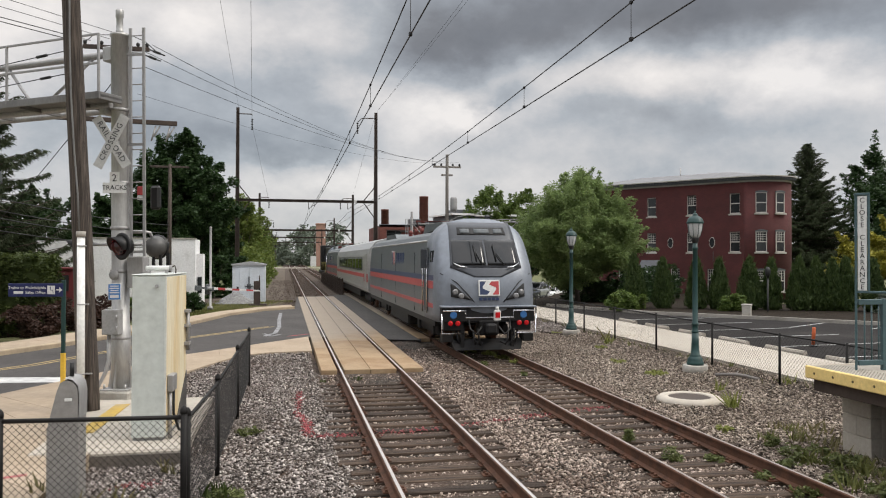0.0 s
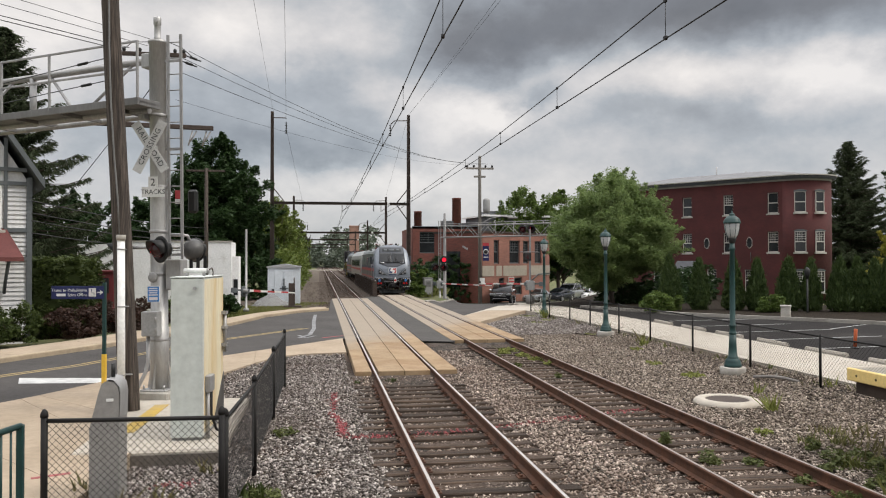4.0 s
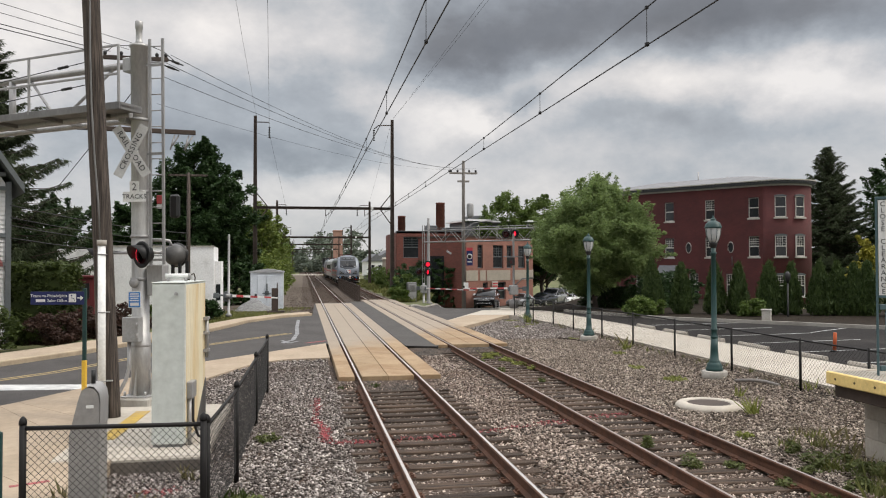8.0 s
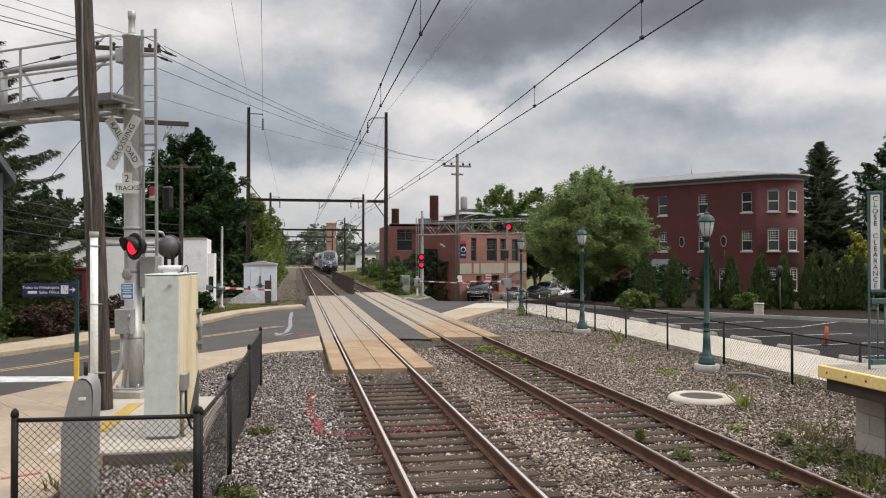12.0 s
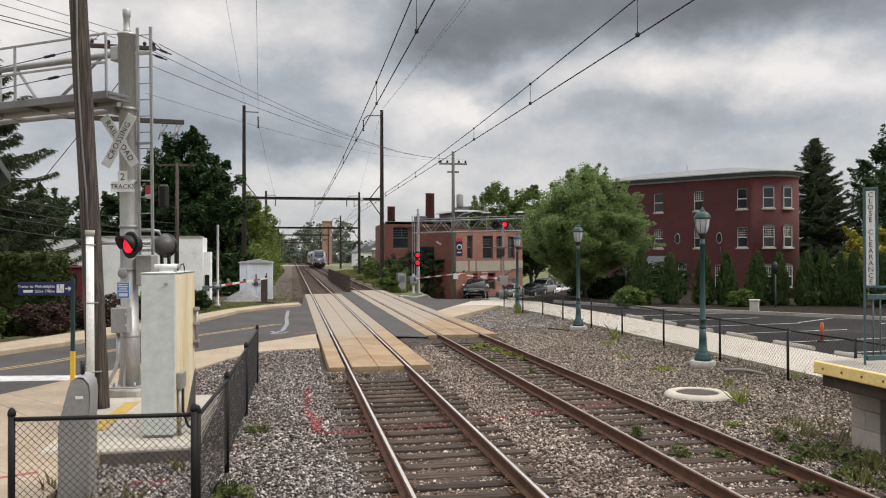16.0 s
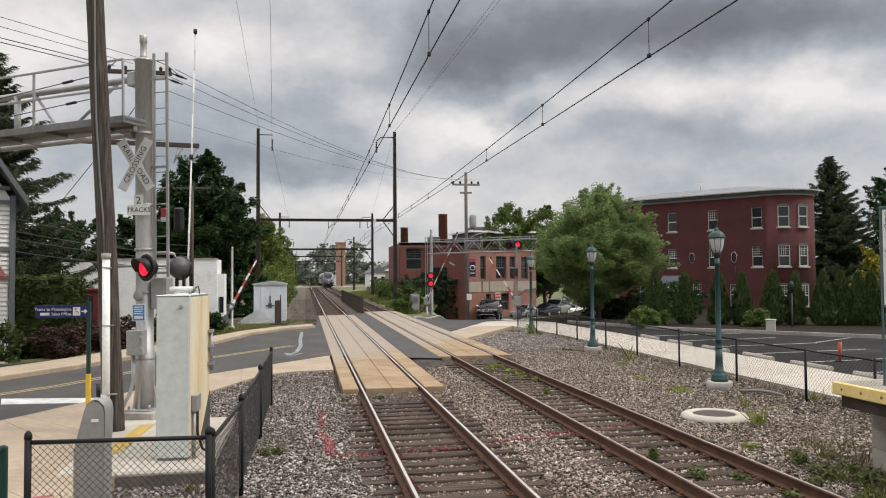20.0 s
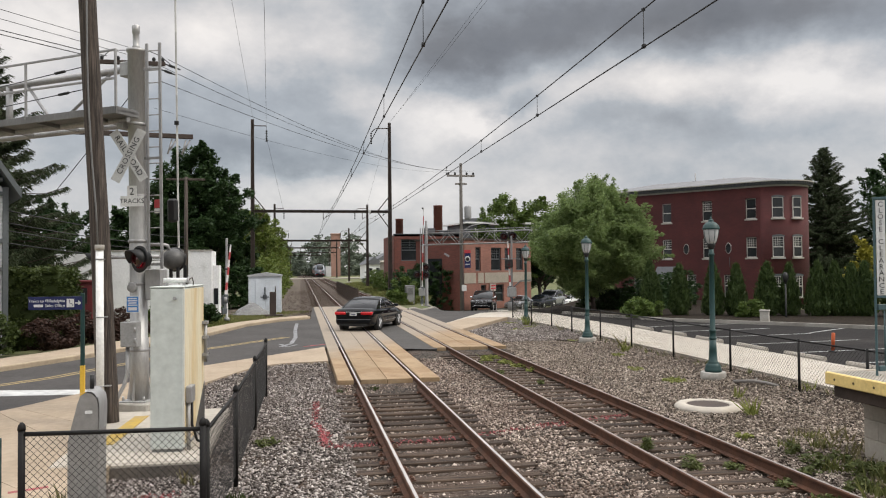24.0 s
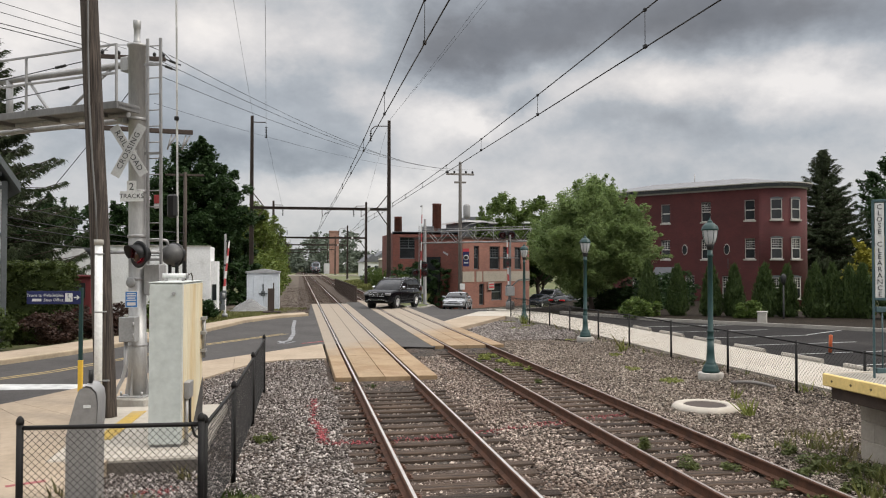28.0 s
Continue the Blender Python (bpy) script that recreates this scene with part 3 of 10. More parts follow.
class Shape:
    """Vertices and faces of one mesh, filled piece by piece."""

    def __init__(self):
        self.v, self.f, self.s, self.m = [], [], [], []

    def add(self, verts, faces, smooth=False, slot=0, m=None):
        k = len(self.v)
        self.v += [tuple(m @ Vector(p)) for p in verts] if m else [tuple(p) for p in verts]
        self.f += [tuple(k + i for i in f) for f in faces]
        self.s += [smooth] * len(faces)
        self.m += [slot] * len(faces)
        return self

    def box(self, a, b, c=0.0, slot=0, m=None):
        """A box from corner a to corner b; c: width of its chamfered edges."""
        (x0, y0, z0), (x1, y1, z1) = a, b
        if not c:
            v = [(x, y, z) for z in (z0, z1) for y in (y0, y1) for x in (x0, x1)]
            return self.add(v, [(0, 2, 3, 1), (4, 5, 7, 6), (0, 1, 5, 4), (2, 6, 7, 3), (0, 4, 6, 2), (1, 3, 7, 5)], False, slot, m)
        v, idx = [], {}
        for sx in (0, 1):
            for sy in (0, 1):
                for sz in (0, 1):
                    p = [(x0, x1)[sx], (y0, y1)[sy], (z0, z1)[sz]]
                    i = [(1, -1)[sx] * c, (1, -1)[sy] * c, (1, -1)[sz] * c]
                    for ax in range(3):
                        q = [p[k] + (0 if k == ax else i[k]) for k in range(3)]
                        idx[sx, sy, sz, ax] = len(v)
                        v.append(q)
        f = []
        for ax in range(3):
            o = [k for k in range(3) if k != ax]
            for s in (0, 1):
                ring = []
                for a1, a2 in ((0, 0), (1, 0), (1, 1), (0, 1)):
                    key = [0, 0, 0]
                    key[ax], key[o[0]], key[o[1]] = s, a1, a2
                    ring.append(idx[(*key, ax)])
                f.append(tuple(ring))
            for a1 in (0, 1):
                for a2 in (0, 1):
                    k0, k1 = [0, 0, 0], [0, 0, 0]
                    k0[ax], k1[ax] = 0, 1
                    k0[o[0]] = k1[o[0]] = a1
                    k0[o[1]] = k1[o[1]] = a2
                    f.append((idx[(*k0, o[0])], idx[(*k1, o[0])], idx[(*k1, o[1])], idx[(*k0, o[1])]))
        for sx in (0, 1):
            for sy in (0, 1):
                for sz in (0, 1):
                    f.append(tuple(idx[sx, sy, sz, ax] for ax in range(3)))
        return self.add(v, f, False, slot, m)

    def rod(self, p, q, r, r2=None, n=8, caps=True, slot=0, smooth=True):
        p, q = Vector(p), Vector(q)
        r2 = r if r2 is None else r2
        d = (q - p).normalized()
        a = d.cross(Vector((0, 0, 1)) if abs(d.z) < 0.9 else Vector((1, 0, 0))).normalized()
        b = d.cross(a)
        ring = [(math.cos(2 * math.pi * k / n), math.sin(2 * math.pi * k / n)) for k in range(n)]
        v = [p + r * (a * c + b * s) for c, s in ring] + [q + r2 * (a * c + b * s) for c, s in ring]
        self.add(v, [(k, (k + 1) % n, n + (k + 1) % n, n + k) for k in range(n)], smooth and n > 4, slot)
        if caps:
            k0 = len(self.v) - 2 * n
            self.f += [tuple(k0 + n - 1 - k for k in range(n)), tuple(k0 + n + k for k in range(n))]
            self.s += [False, False]
            self.m += [slot, slot]
        return self

    def path(self, pts, r, n=6, slot=0):
        """One bent tube through the points."""
        P = [Vector(p) for p in pts]
        rings, side = [], None
        for k, p in enumerate(P):
            d = (P[min(k + 1, len(P) - 1)] - P[max(k - 1, 0)])
            d = d.normalized() if d.length > 1e-6 else Vector((0, 0, 1))
            if side is None:
                side = d.cross(Vector((0, 0, 1)) if abs(d.z) < 0.9 else Vector((1, 0, 0)))
            side = (side - d * side.dot(d))
            side = side.normalized() if side.length > 1e-6 else d.cross(Vector((0.3, 0.5, 0.8))).normalized()
            up = d.cross(side)
            rings.append([p + r * (side * math.cos(2 * math.pi * j / n) + up * math.sin(2 * math.pi * j / n)) for j in range(n)])
        return self.loft(rings, slot, True)

    def lathe(self, prof, n=16, at=(0, 0, 0), slot=0, axis="z"):
        """prof: rows of (radius, height), bottom up."""
        v = []
        for r, h in prof:
            for k in range(n):
                c, s = r * math.cos(2 * math.pi * k / n), r * math.sin(2 * math.pi * k / n)
                v.append({"z": (at[0] + c, at[1] + s, at[2] + h), "y": (at[0] + c, at[1] + h, at[2] + s), "x": (at[0] + h, at[1] + c, at[2] + s)}[axis])
        f = [(j * n + k, j * n + (k + 1) % n, (j + 1) * n + (k + 1) % n, (j + 1) * n + k) for j in range(len(prof) - 1) for k in range(n)]
        self.add(v, f, True, slot)
        k0 = len(self.v) - len(v)
        self.f += [tuple(k0 + n - 1 - k for k in range(n)), tuple(k0 + (len(prof) - 1) * n + k for k in range(n))]
        self.s += [False, False]
        self.m += [slot, slot]
        return self

    def prism(self, pts, z0, z1, slot=0, m=None):
        """An upright block over a polygon of (x, y)."""
        n = len(pts)
        area = sum(pts[k][0] * pts[(k + 1) % n][1] - pts[(k + 1) % n][0] * pts[k][1] for k in range(n))
        pts = pts if area > 0 else pts[::-1]
        v = [(x, y, z0) for x, y in pts] + [(x, y, z1) for x, y in pts]
        f = [tuple(range(n))[::-1], tuple(range(n, 2 * n))] + [(k, (k + 1) % n, n + (k + 1) % n, n + k) for k in range(n)]
        return self.add(v, f, False, slot, m)

    def side(self, pts, x0, x1, slot=0, m=None):
        """A block with a side outline of (y, z), from x0 to x1."""
        n = len(pts)
        v = [(x0, y, z) for y, z in pts] + [(x1, y, z) for y, z in pts]
        f = [tuple(range(n))[::-1], tuple(range(n, 2 * n))] + [(k, (k + 1) % n, n + (k + 1) % n, n + k) for k in range(n)]
        return self.add(v, f, False, slot, m)

    def loft(self, rings, slot=0, smooth=True, close=True, caps=True):
        n = len(rings[0])
        v = [p for r in rings for p in r]
        last = n if close else n - 1
        f = [(j * n + k, j * n + (k + 1) % n, (j + 1) * n + (k + 1) % n, (j + 1) * n + k) for j in range(len(rings) - 1) for k in range(last)]
        self.add(v, f, smooth, slot)
        if caps and close:
            k0 = len(self.v) - len(v)
            self.f += [tuple(k0 + n - 1 - k for k in range(n)), tuple(k0 + (len(rings) - 1) * n + k for k in range(n))]
            self.s += [False, False]
            self.m += [slot, slot]
        return self

    def mesh(self, name, *mats):
        me = bpy.data.meshes.new(name)
        me.from_pydata(self.v, [], self.f)
        me.polygons.foreach_set("use_smooth", self.s)
        me.polygons.foreach_set("material_index", self.m)
        for mt in mats:
            me.materials.append(mt)
        me.update()
        bm = bmesh.new()
        bm.from_mesh(me)
        bmesh.ops.recalc_face_normals(bm, faces=bm.faces)
        bm.to_mesh(me)
        bm.free()
        return me


def raw_mesh(name, verts, faces, *mats):
    """A big mesh straight from arrays, for leaves, stones and the like."""
    me = bpy.data.meshes.new(name)
    verts, faces = np.asarray(verts, np.float32), np.asarray(faces, np.int32)
    k = faces.shape[1]
    me.vertices.add(len(verts))
    me.vertices.foreach_set("co", verts.ravel())
    me.loops.add(faces.size)
    me.loops.foreach_set("vertex_index", faces.ravel())
    me.polygons.add(len(faces))
    me.polygons.foreach_set("loop_start", np.arange(0, faces.size, k, dtype=np.int32))
    me.polygons.foreach_set("loop_total", np.full(len(faces), k, np.int32))
    for mt in mats:
        me.materials.append(mt)
    me.update(calc_edges=True)
    return me


def thing(name, label, category, m=None, group="", kind=""):
    ob = new(name)
    ob.empty_display_size = 0.2
    if m is not None:
        ob.matrix_basis = m
    return tagged(ob, label, category, group, kind)


def part(name, sh, mt, parent, label="", m=None):
    """One mesh object under a thing or under a part."""
    me = sh if isinstance(sh, bpy.types.Mesh) else sh.mesh(name, *(mt if isinstance(mt, tuple) else (mt,)))
    ob = new(name, me)
    ob.parent = parent
    if m is not None:
        ob.matrix_basis = m
    return tagged(ob, label)


def solid(name, sh, mt, label, category, kind="", m=None, group=""):
    """A thing that is one mesh."""
    me = sh if isinstance(sh, bpy.types.Mesh) else sh.mesh(name, *(mt if isinstance(mt, tuple) else (mt,)))
    ob = new(name, me)
    if m is not None:
        ob.matrix_basis = m
    return tagged(ob, label, category, group, kind)


def text_mesh(name, body, size, mt, align="CENTER", depth=0.002, squeeze=1.0):
    """Raised lettering in the built-in font, lying in the xy plane and centred on its origin."""
    cu = bpy.data.curves.new(name, "FONT")
    cu.body, cu.size, cu.align_x, cu.align_y, cu.extrude, cu.resolution_u = body, size, align, "CENTER", depth, 2
    cu.space_character = squeeze
    tmp = bpy.data.objects.new(name, cu)
    scene.collection.objects.link(tmp)
    me = bpy.data.meshes.new_from_object(tmp.evaluated_get(bpy.context.evaluated_depsgraph_get()))
    bpy.data.objects.remove(tmp)
    me.name = name
    me.materials.clear()
    me.materials.append(mt)
    return me


rng = np.random.default_rng(7)
FACE = Matrix.Rotation(radians(90), 4, "X")      # turns lettering upright, to be read from the -y side


# ---- ground, roads and pavements ----
C2 = 3.73                                        # centre line of the second track
STREET_L = [(5.0, 51.5), (6.3, 55.5), (8.4, 61), (11.6, 67.6), (13.8, 70.6), (22.0, 76.6), (36, 89), (60, 108)]
STREET_R = [(9.4, 47.2), (11.6, 50.6), (14.2, 56.0), (17.2, 62.0), (20.0, 66.0), (28.0, 72.0), (42, 83), (66, 100)]


def smooth(t):
    t = min(1.0, max(0.0, t))
    return t * t * (3 - 2 * t)


def dip(x, y):
    """How far the street falls away beyond the crossing."""
    if y < 46 or x < 4.8:
        return 0.0
    f = float(np.interp(y, (46, 50, 56, 69, 98, 140), (0, -0.06, -0.42, -1.3, -2.3, -2.6)))
    a = float(np.interp(y, (46, 56, 61, 65, 70, 160), (4.8, 5.4, 7.6, 8.2, 8.6, 12.0)))
    right = float(np.interp(y, [p[1] for p in STREET_R], [p[0] for p in STREET_R]))
    return f * smooth((x - a) / 1.6) * (1 - smooth((x - right - 0.5) / 3.5))


def ground_sheet():
    xs = [-1500, -300, -60, -20, 0, 4.8] + [4.8 + 1.2 * k for k in range(1, 60)] + [90, 300, 1500]
    ys = [-400, -60, 0, 30, 46] + [46 + 1.5 * k for k in range(1, 66)] + [160, 200, 300, 700, 2200]
    n = len(xs)
    v = [(x, y, -0.3 + (dip(x, y) + (0.2 if dip(x, y) < -0.04 else 0.0) if y < 160 else 0.0)) for y in ys for x in xs]
    f = [(j * n + i, j * n + i + 1, (j + 1) * n + i + 1, (j + 1) * n + i) for j in range(len(ys) - 1) for i in range(n - 1)]
    return raw_mesh("ground", v, f, GRASS)


solid("ground", ground_sheet(), GRASS, "grassy ground reaching to the horizon", "ground", "structure")


EDGE_X, EDGE_Y = (-4.53, -3.9, -3.4, -2.6, -1.32), (19.9, 21.7, 23.0, 23.6, 23.8)


def swell(x, y):
    """Ballast heaped up against the pavement and the ends of the crossing panels."""
    s = lambda t: np.clip(t, 0, 1) ** 2 * (3 - 2 * np.clip(t, 0, 1))
    e = np.interp(x, EDGE_X, EDGE_Y)
    h = 0.165 * s((y - e + 3.2) / 3.0) * s((-1.2 - x) / 0.1) * (y < e + 0.6)
    side = 0.13 * s((-2.6 - x) / 1.0) * s((y - 12.0) / 1.2) * (y < e + 0.6) * (x > -4.7)
    end = 0.12 * s((y - 18.4) / 1.2) * (np.abs(x) < 1.45) * (y < 20)
    end2 = 0.12 * s((y - 25.6) / 1.2) * (np.abs(x - C2) < 1.45) * (y < 27.2)
    mid = 0.17 * s((y - 24.2) / 1.9) * (x > 1.38) * (x < 2.46) * (y < 26.8)
    path = 0.15 * s((x - 8.3) / 1.2) * (y < 36)
    return np.maximum.reduce([h, side, end, end2, mid, path])


def rolling_sheet(name, x0, x1, y0, y1, z, step, amp, mt, label):
    nx, ny = int((x1 - x0) / step) + 1, int((y1 - y0) / step) + 1
    xs, ys = np.linspace(x0, x1, nx), np.linspace(y0, y1, ny)
    v = [(x, y, z + float(swell(x, y)) + amp * noise.noise((x * 1.7, y * 1.7, z)) + amp * 0.6 * noise.noise((x * 5.1, y * 5.1, 3))) for y in ys for x in xs]
    f = [(j * nx + i, j * nx + i + 1, (j + 1) * nx + i + 1, (j + 1) * nx + i) for j in range(ny - 1) for i in range(nx - 1)]
    return solid(name, raw_mesh(name, v, f, mt), mt, label, "ground", "structure")


rolling_sheet("ballast_bed", -6.2, 9.6, -6, 46, -0.245, 0.16, 0.022, BALLAST, "crushed stone ballast under the tracks, darkened to shade the gaps between stones")
rolling_sheet("ballast_bed_far", -3.4, 5.5, 50, 420, -0.235, 0.7, 0.03, FARBED, "rust-brown ballast of the line beyond the crossing")
rolling_sheet("dirt_verge", -8.6, -2.2, 47.5, 228, -0.20, 0.6, 0.05, DIRT, "bare brown dirt strip beside the line")

# outline of the road, which crosses both tracks at a sharp angle
ROAD = [(-40, -18), (-13.5, 8.0), (-8.12, 16.95), (-7.21, 18.7), (-4.99, 23.54), (-3.29, 25.08), (-1.15, 28.24), (1.35, 27.0), (2.5, 26.6), (5.03, 38.4), (8.63, 46.4), (9.4, 47.2),
        (5.0, 51.5), (5.0, 58.0), (1.35, 58.6), (-1.3, 57.3), (-1.61, 44.2), (-3.19, 42.3), (-4.74, 39.2), (-5.5, 35.9), (-6.17, 33.4), (-8.14, 28.5), (-8.98, 26.4), (-10.48, 23.6), (-16, 12.5), (-44, -14)]
solid("road", Shape().prism(ROAD, -0.33, -0.02), ASPHALT, "grey asphalt road crossing the tracks at an angle", "road", "structure")
solid("road_patch", Shape().prism([(1.4, 26.8), (2.42, 26.4), (2.42, 60.0), (1.4, 59.5)], -0.03, -0.012), PATCH, "darker asphalt infill between the two tracks", "road", "structure")
solid("parking_lot", Shape().prism([(12.75, -30), (12.75, 44.5), (13.2, 44.0), (16.2, 36.8), (19.0, 33.7), (22.0, 30.1), (26, 25.4), (46, 3.0), (46, -30)], -0.33, -0.035), LOT, "dark asphalt parking lot", "parking lot", "structure")


def ribbon(pts, w, z0, z1, sh):
    for (ax, ay), (bx, by) in zip(pts, pts[1:]):
        d = Vector((bx - ax, by - ay)).normalized()
        o = Vector((-d.y, d.x)) * w / 2
        sh.prism([(ax - o.x, ay - o.y), (bx - o.x, by - o.y), (bx + o.x, by + o.y), (ax + o.x, ay + o.y)], z0, z1)
    return sh


mark = thing("road_marking", "worn yellow centre lines and white stop bar on the road", "road marking", kind="structure")
yl = [(-22, -1.5), (-13.8, 14.0), (-9.5, 20.7), (-8.5, 22.0), (-5.6, 28.2), (-2.6, 32.6)]
part("centre_line", ribbon(yl, 0.075, -0.03, -0.014, Shape()), ROADY, mark)
part("centre_line", ribbon([(x - 0.2, y + 0.12) for x, y in yl], 0.075, -0.03, -0.014, Shape()), ROADY, mark)
part("stop_bar", Shape().prism([(-9.25, 20.0), (-6.9, 19.6), (-6.85, 18.9), (-8.95, 19.1)], -0.03, -0.013), ROADW, mark, "white stop bar")
WORN = material("worn_road_paint", (0.27, 0.27, 0.275), (0.115, 0.115, 0.12), 2.6, 0.85, 0, 0.1)
arrow = Shape()
ribbon([(-2.35, 40.5), (-2.4, 36), (-2.36, 32.5), (-2.5, 29.8), (-2.85, 28.7)], 0.16, -0.03, -0.013, arrow)
ribbon([(-2.9, 29.6), (-2.62, 28.6), (-2.3, 29.3)], 0.12, -0.03, -0.0125, arrow)
part("worn_arrow", arrow, WORN, mark, "worn white scuffed arrow")

# pavements: slabs divided by joints


def slabs(owner, quad_rows, z0, z1, mt, gap=0.012):
    """Concrete slabs between pairs of edge points, one slab to a pair and the next."""
    for (a0, b0), (a1, b1) in zip(quad_rows, quad_rows[1:]):
        a0, b0, a1, b1 = (Vector(p) for p in (a0, b0, a1, b1))
        ua, ub = (a1 - a0).normalized() * gap / 2, (b1 - b0).normalized() * gap / 2
        sh = Shape().prism([tuple(a0 + ua), tuple(b0 + ub), tuple(b1 - ub), tuple(a1 - ua)], z0, z1)
        part("slab", sh, mt, owner)


def steps_between(p, q, n):
    return [(p[0] + (q[0] - p[0]) * k / n, p[1] + (q[1] - p[1]) * k / n) for k in range(n + 1)]


near_walk = thing("pavement_near", "tan concrete pavement with joints beside the crossing", "pavement", kind="structure")
A = steps_between((-13.6, 7.8), (-8.12, 16.9), 5) + steps_between((-7.9, 17.3), (-4.99, 23.5), 3) + steps_between((-4.99, 23.5), (-1.32, 28.1), 4)[1:]
Bq = steps_between((-5.3, 2.0), (-4.85, 11.9), 5) + steps_between((-3.75, 12.6), (-4.53, 19.9), 3) + list(zip(EDGE_X, EDGE_Y))[1:]
slabs(near_walk, list(zip(A, Bq)), -0.33, 0.0, CONC)

far_walk = thing("pavement_far", "narrow tan concrete pavement with a rounded kerb along the far side of the road", "pavement", kind="structure")
KB = [(-16.2, 12.5), (-13.2, 18.0), (-10.5, 23.65), (-9.0, 26.45), (-8.15, 28.55), (-6.2, 33.4), (-5.52, 35.9), (-4.76, 39.2), (-3.2, 42.3), (-1.62, 43.9)]
KT = [(-17.8, 13.4), (-14.8, 18.9), (-12.0, 24.6), (-10.45, 27.6), (-9.5, 30.0), (-7.3, 34.6), (-6.4, 37.2), (-5.3, 40.6), (-3.6, 43.6), (-1.8, 45.4)]
slabs(far_walk, list(zip([(x - 0.14 * 0.9, y + 0.14 * 0.4) for x, y in KB], KT)), -0.33, 0.115, CONC)
for p, q in zip(KB, KB[1:]):
    d = (Vector(q) - Vector(p)).normalized()
    o = Vector((-d.y, d.x)) * 0.15
    sec = [(0, -0.33), (0.0, 0.09), (0.012, 0.115), (0.03, 0.125), (0.15, 0.125), (0.15, -0.33)]
    rings = [[(b[0] + o.x * s / 0.15, b[1] + o.y * s / 0.15, z) for s, z in sec] for b in (p, q)]
    part("kerb", Shape().loft(rings, smooth=False), KERB, far_walk)

right_walk = thing("pavement_right", "pale concrete footpath behind the chain-link fence", "pavement", kind="structure")
A = steps_between((9.75, -20), (9.75, 35), 20) + steps_between((9.75, 35), (9.2, 42.0), 3)[1:] + [(7.0, 42.2), (4.98, 38.3)]
Bq = steps_between((12.7, -20), (12.7, 35), 20) + steps_between((12.7, 35), (12.4, 44.8), 3)[1:] + [(11.2, 47.4), (8.66, 46.3)]
slabs(right_walk, list(zip(A, Bq)), -0.33, 0.0, WALKC)
part("corner_slab", Shape().prism([(4.98, 34.4), (9.2, 41.9), (6.9, 42.15), (4.98, 38.2)], -0.33, -0.004), CONC, right_walk)
solid("traffic_island", Shape().prism([(9.3, 41.0), (9.75, 35), (9.75, 26), (6.0, 35.4)], -0.33, -0.16), BALLAST, "gravel triangle between track and footpath", "ground", "structure")


def street_sheet():
    """The street beyond the crossing, which falls away and bends to the right."""
    rows = []
    for (l0, r0), (l1, r1) in zip(zip(STREET_L, STREET_R), zip(STREET_L[1:], STREET_R[1:])):
        for k in range(8):
            t = k / 8
            L, R_ = Vector(l0).lerp(Vector(l1), t), Vector(r0).lerp(Vector(r1), t)
            rows.append([L.lerp(R_, s / 8) for s in range(9)])
    v = [(p.x, p.y, dip(p.x, p.y) - 0.021) for r in rows for p in r]
    f = [(j * 9 + i, j * 9 + i + 1, (j + 1) * 9 + i + 1, (j + 1) * 9 + i) for j in range(len(rows) - 1) for i in range(8)]
    return raw_mesh("street", v, [q[::-1] for q in f], ASPHALT)


solid("street", street_sheet(), ASPHALT, "grey asphalt street falling away beyond the crossing", "road", "structure")
def shaded_bed():
    xs, ys = np.arange(12.4, 31, 0.8), np.arange(44.9, 66, 0.8)
    n = len(xs)
    edge = lambda y: float(np.interp(y, [p[1] for p in STREET_R], [p[0] for p in STREET_R]))
    v = [(max(x, edge(y) + 0.2), y, dip(max(x, edge(y) + 0.2), y) - 0.02) for y in ys for x in xs]
    f = [(j * n + i, j * n + i + 1, (j + 1) * n + i + 1, (j + 1) * n + i) for j in range(len(ys) - 1) for i in range(n - 1)]
    return raw_mesh("shaded_bed", v, f, MULCH)


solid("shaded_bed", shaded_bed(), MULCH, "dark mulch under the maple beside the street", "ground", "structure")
right_kerb = thing("kerb_far_right", "low concrete kerb along the street by the brick building", "kerb", kind="structure")
for edge, s in ((STREET_L, 1), (STREET_R, -1)):
    for p, q in zip(edge, edge[1:]):
        d = (Vector(q) - Vector(p)).normalized()
        o = Vector((-d.y, d.x)) * 0.16 * s
        rings = [[(b.x + o.x * u, b.y + o.y * u, dip(b.x, b.y) + z) for u, z in ((0, -0.3), (0, 0.05), (0.15, 0.08), (1, 0.08), (1, -0.3))] for b in [Vector(p).lerp(Vector(q), k / 4) for k in range(5)]]
        part("kerb", Shape().loft(rings, smooth=False), LOTKERB, right_kerb)

# ---- the two tracks ----
RAILSEC = [(-0.075, -0.185), (0.075, -0.185), (0.075, -0.172), (0.012, -0.15), (0.010, -0.05), (0.036, -0.037), (0.037, -0.012), (0.021, -0.001), (-0.021, -0.001), (-0.037, -0.012), (-0.036, -0.037), (-0.010, -0.05), (-0.012, -0.15), (-0.075, -0.172)]


def rail(owner, x, y0, y1, top):
    n = len(RAILSEC)
    sh = Shape().loft([[(x + a, y, b) for a, b in RAILSEC] for y in (y0, y1)], smooth=False)
    k = [i for i, f in enumerate(sh.f) if all(sh.v[j][2] > -0.0095 for j in f)]
    for i in k:
        sh.m[i] = 1
    part("rail", sh, (RUST, top), owner, "rusted rail with a bright worn head")


RAILTOP2 = material("dull_rail_head", (0.42, 0.38, 0.35), (0.30, 0.25, 0.22), 4, 0.38, 0.7, 0.05, stretch=(1, 0.05, 1))


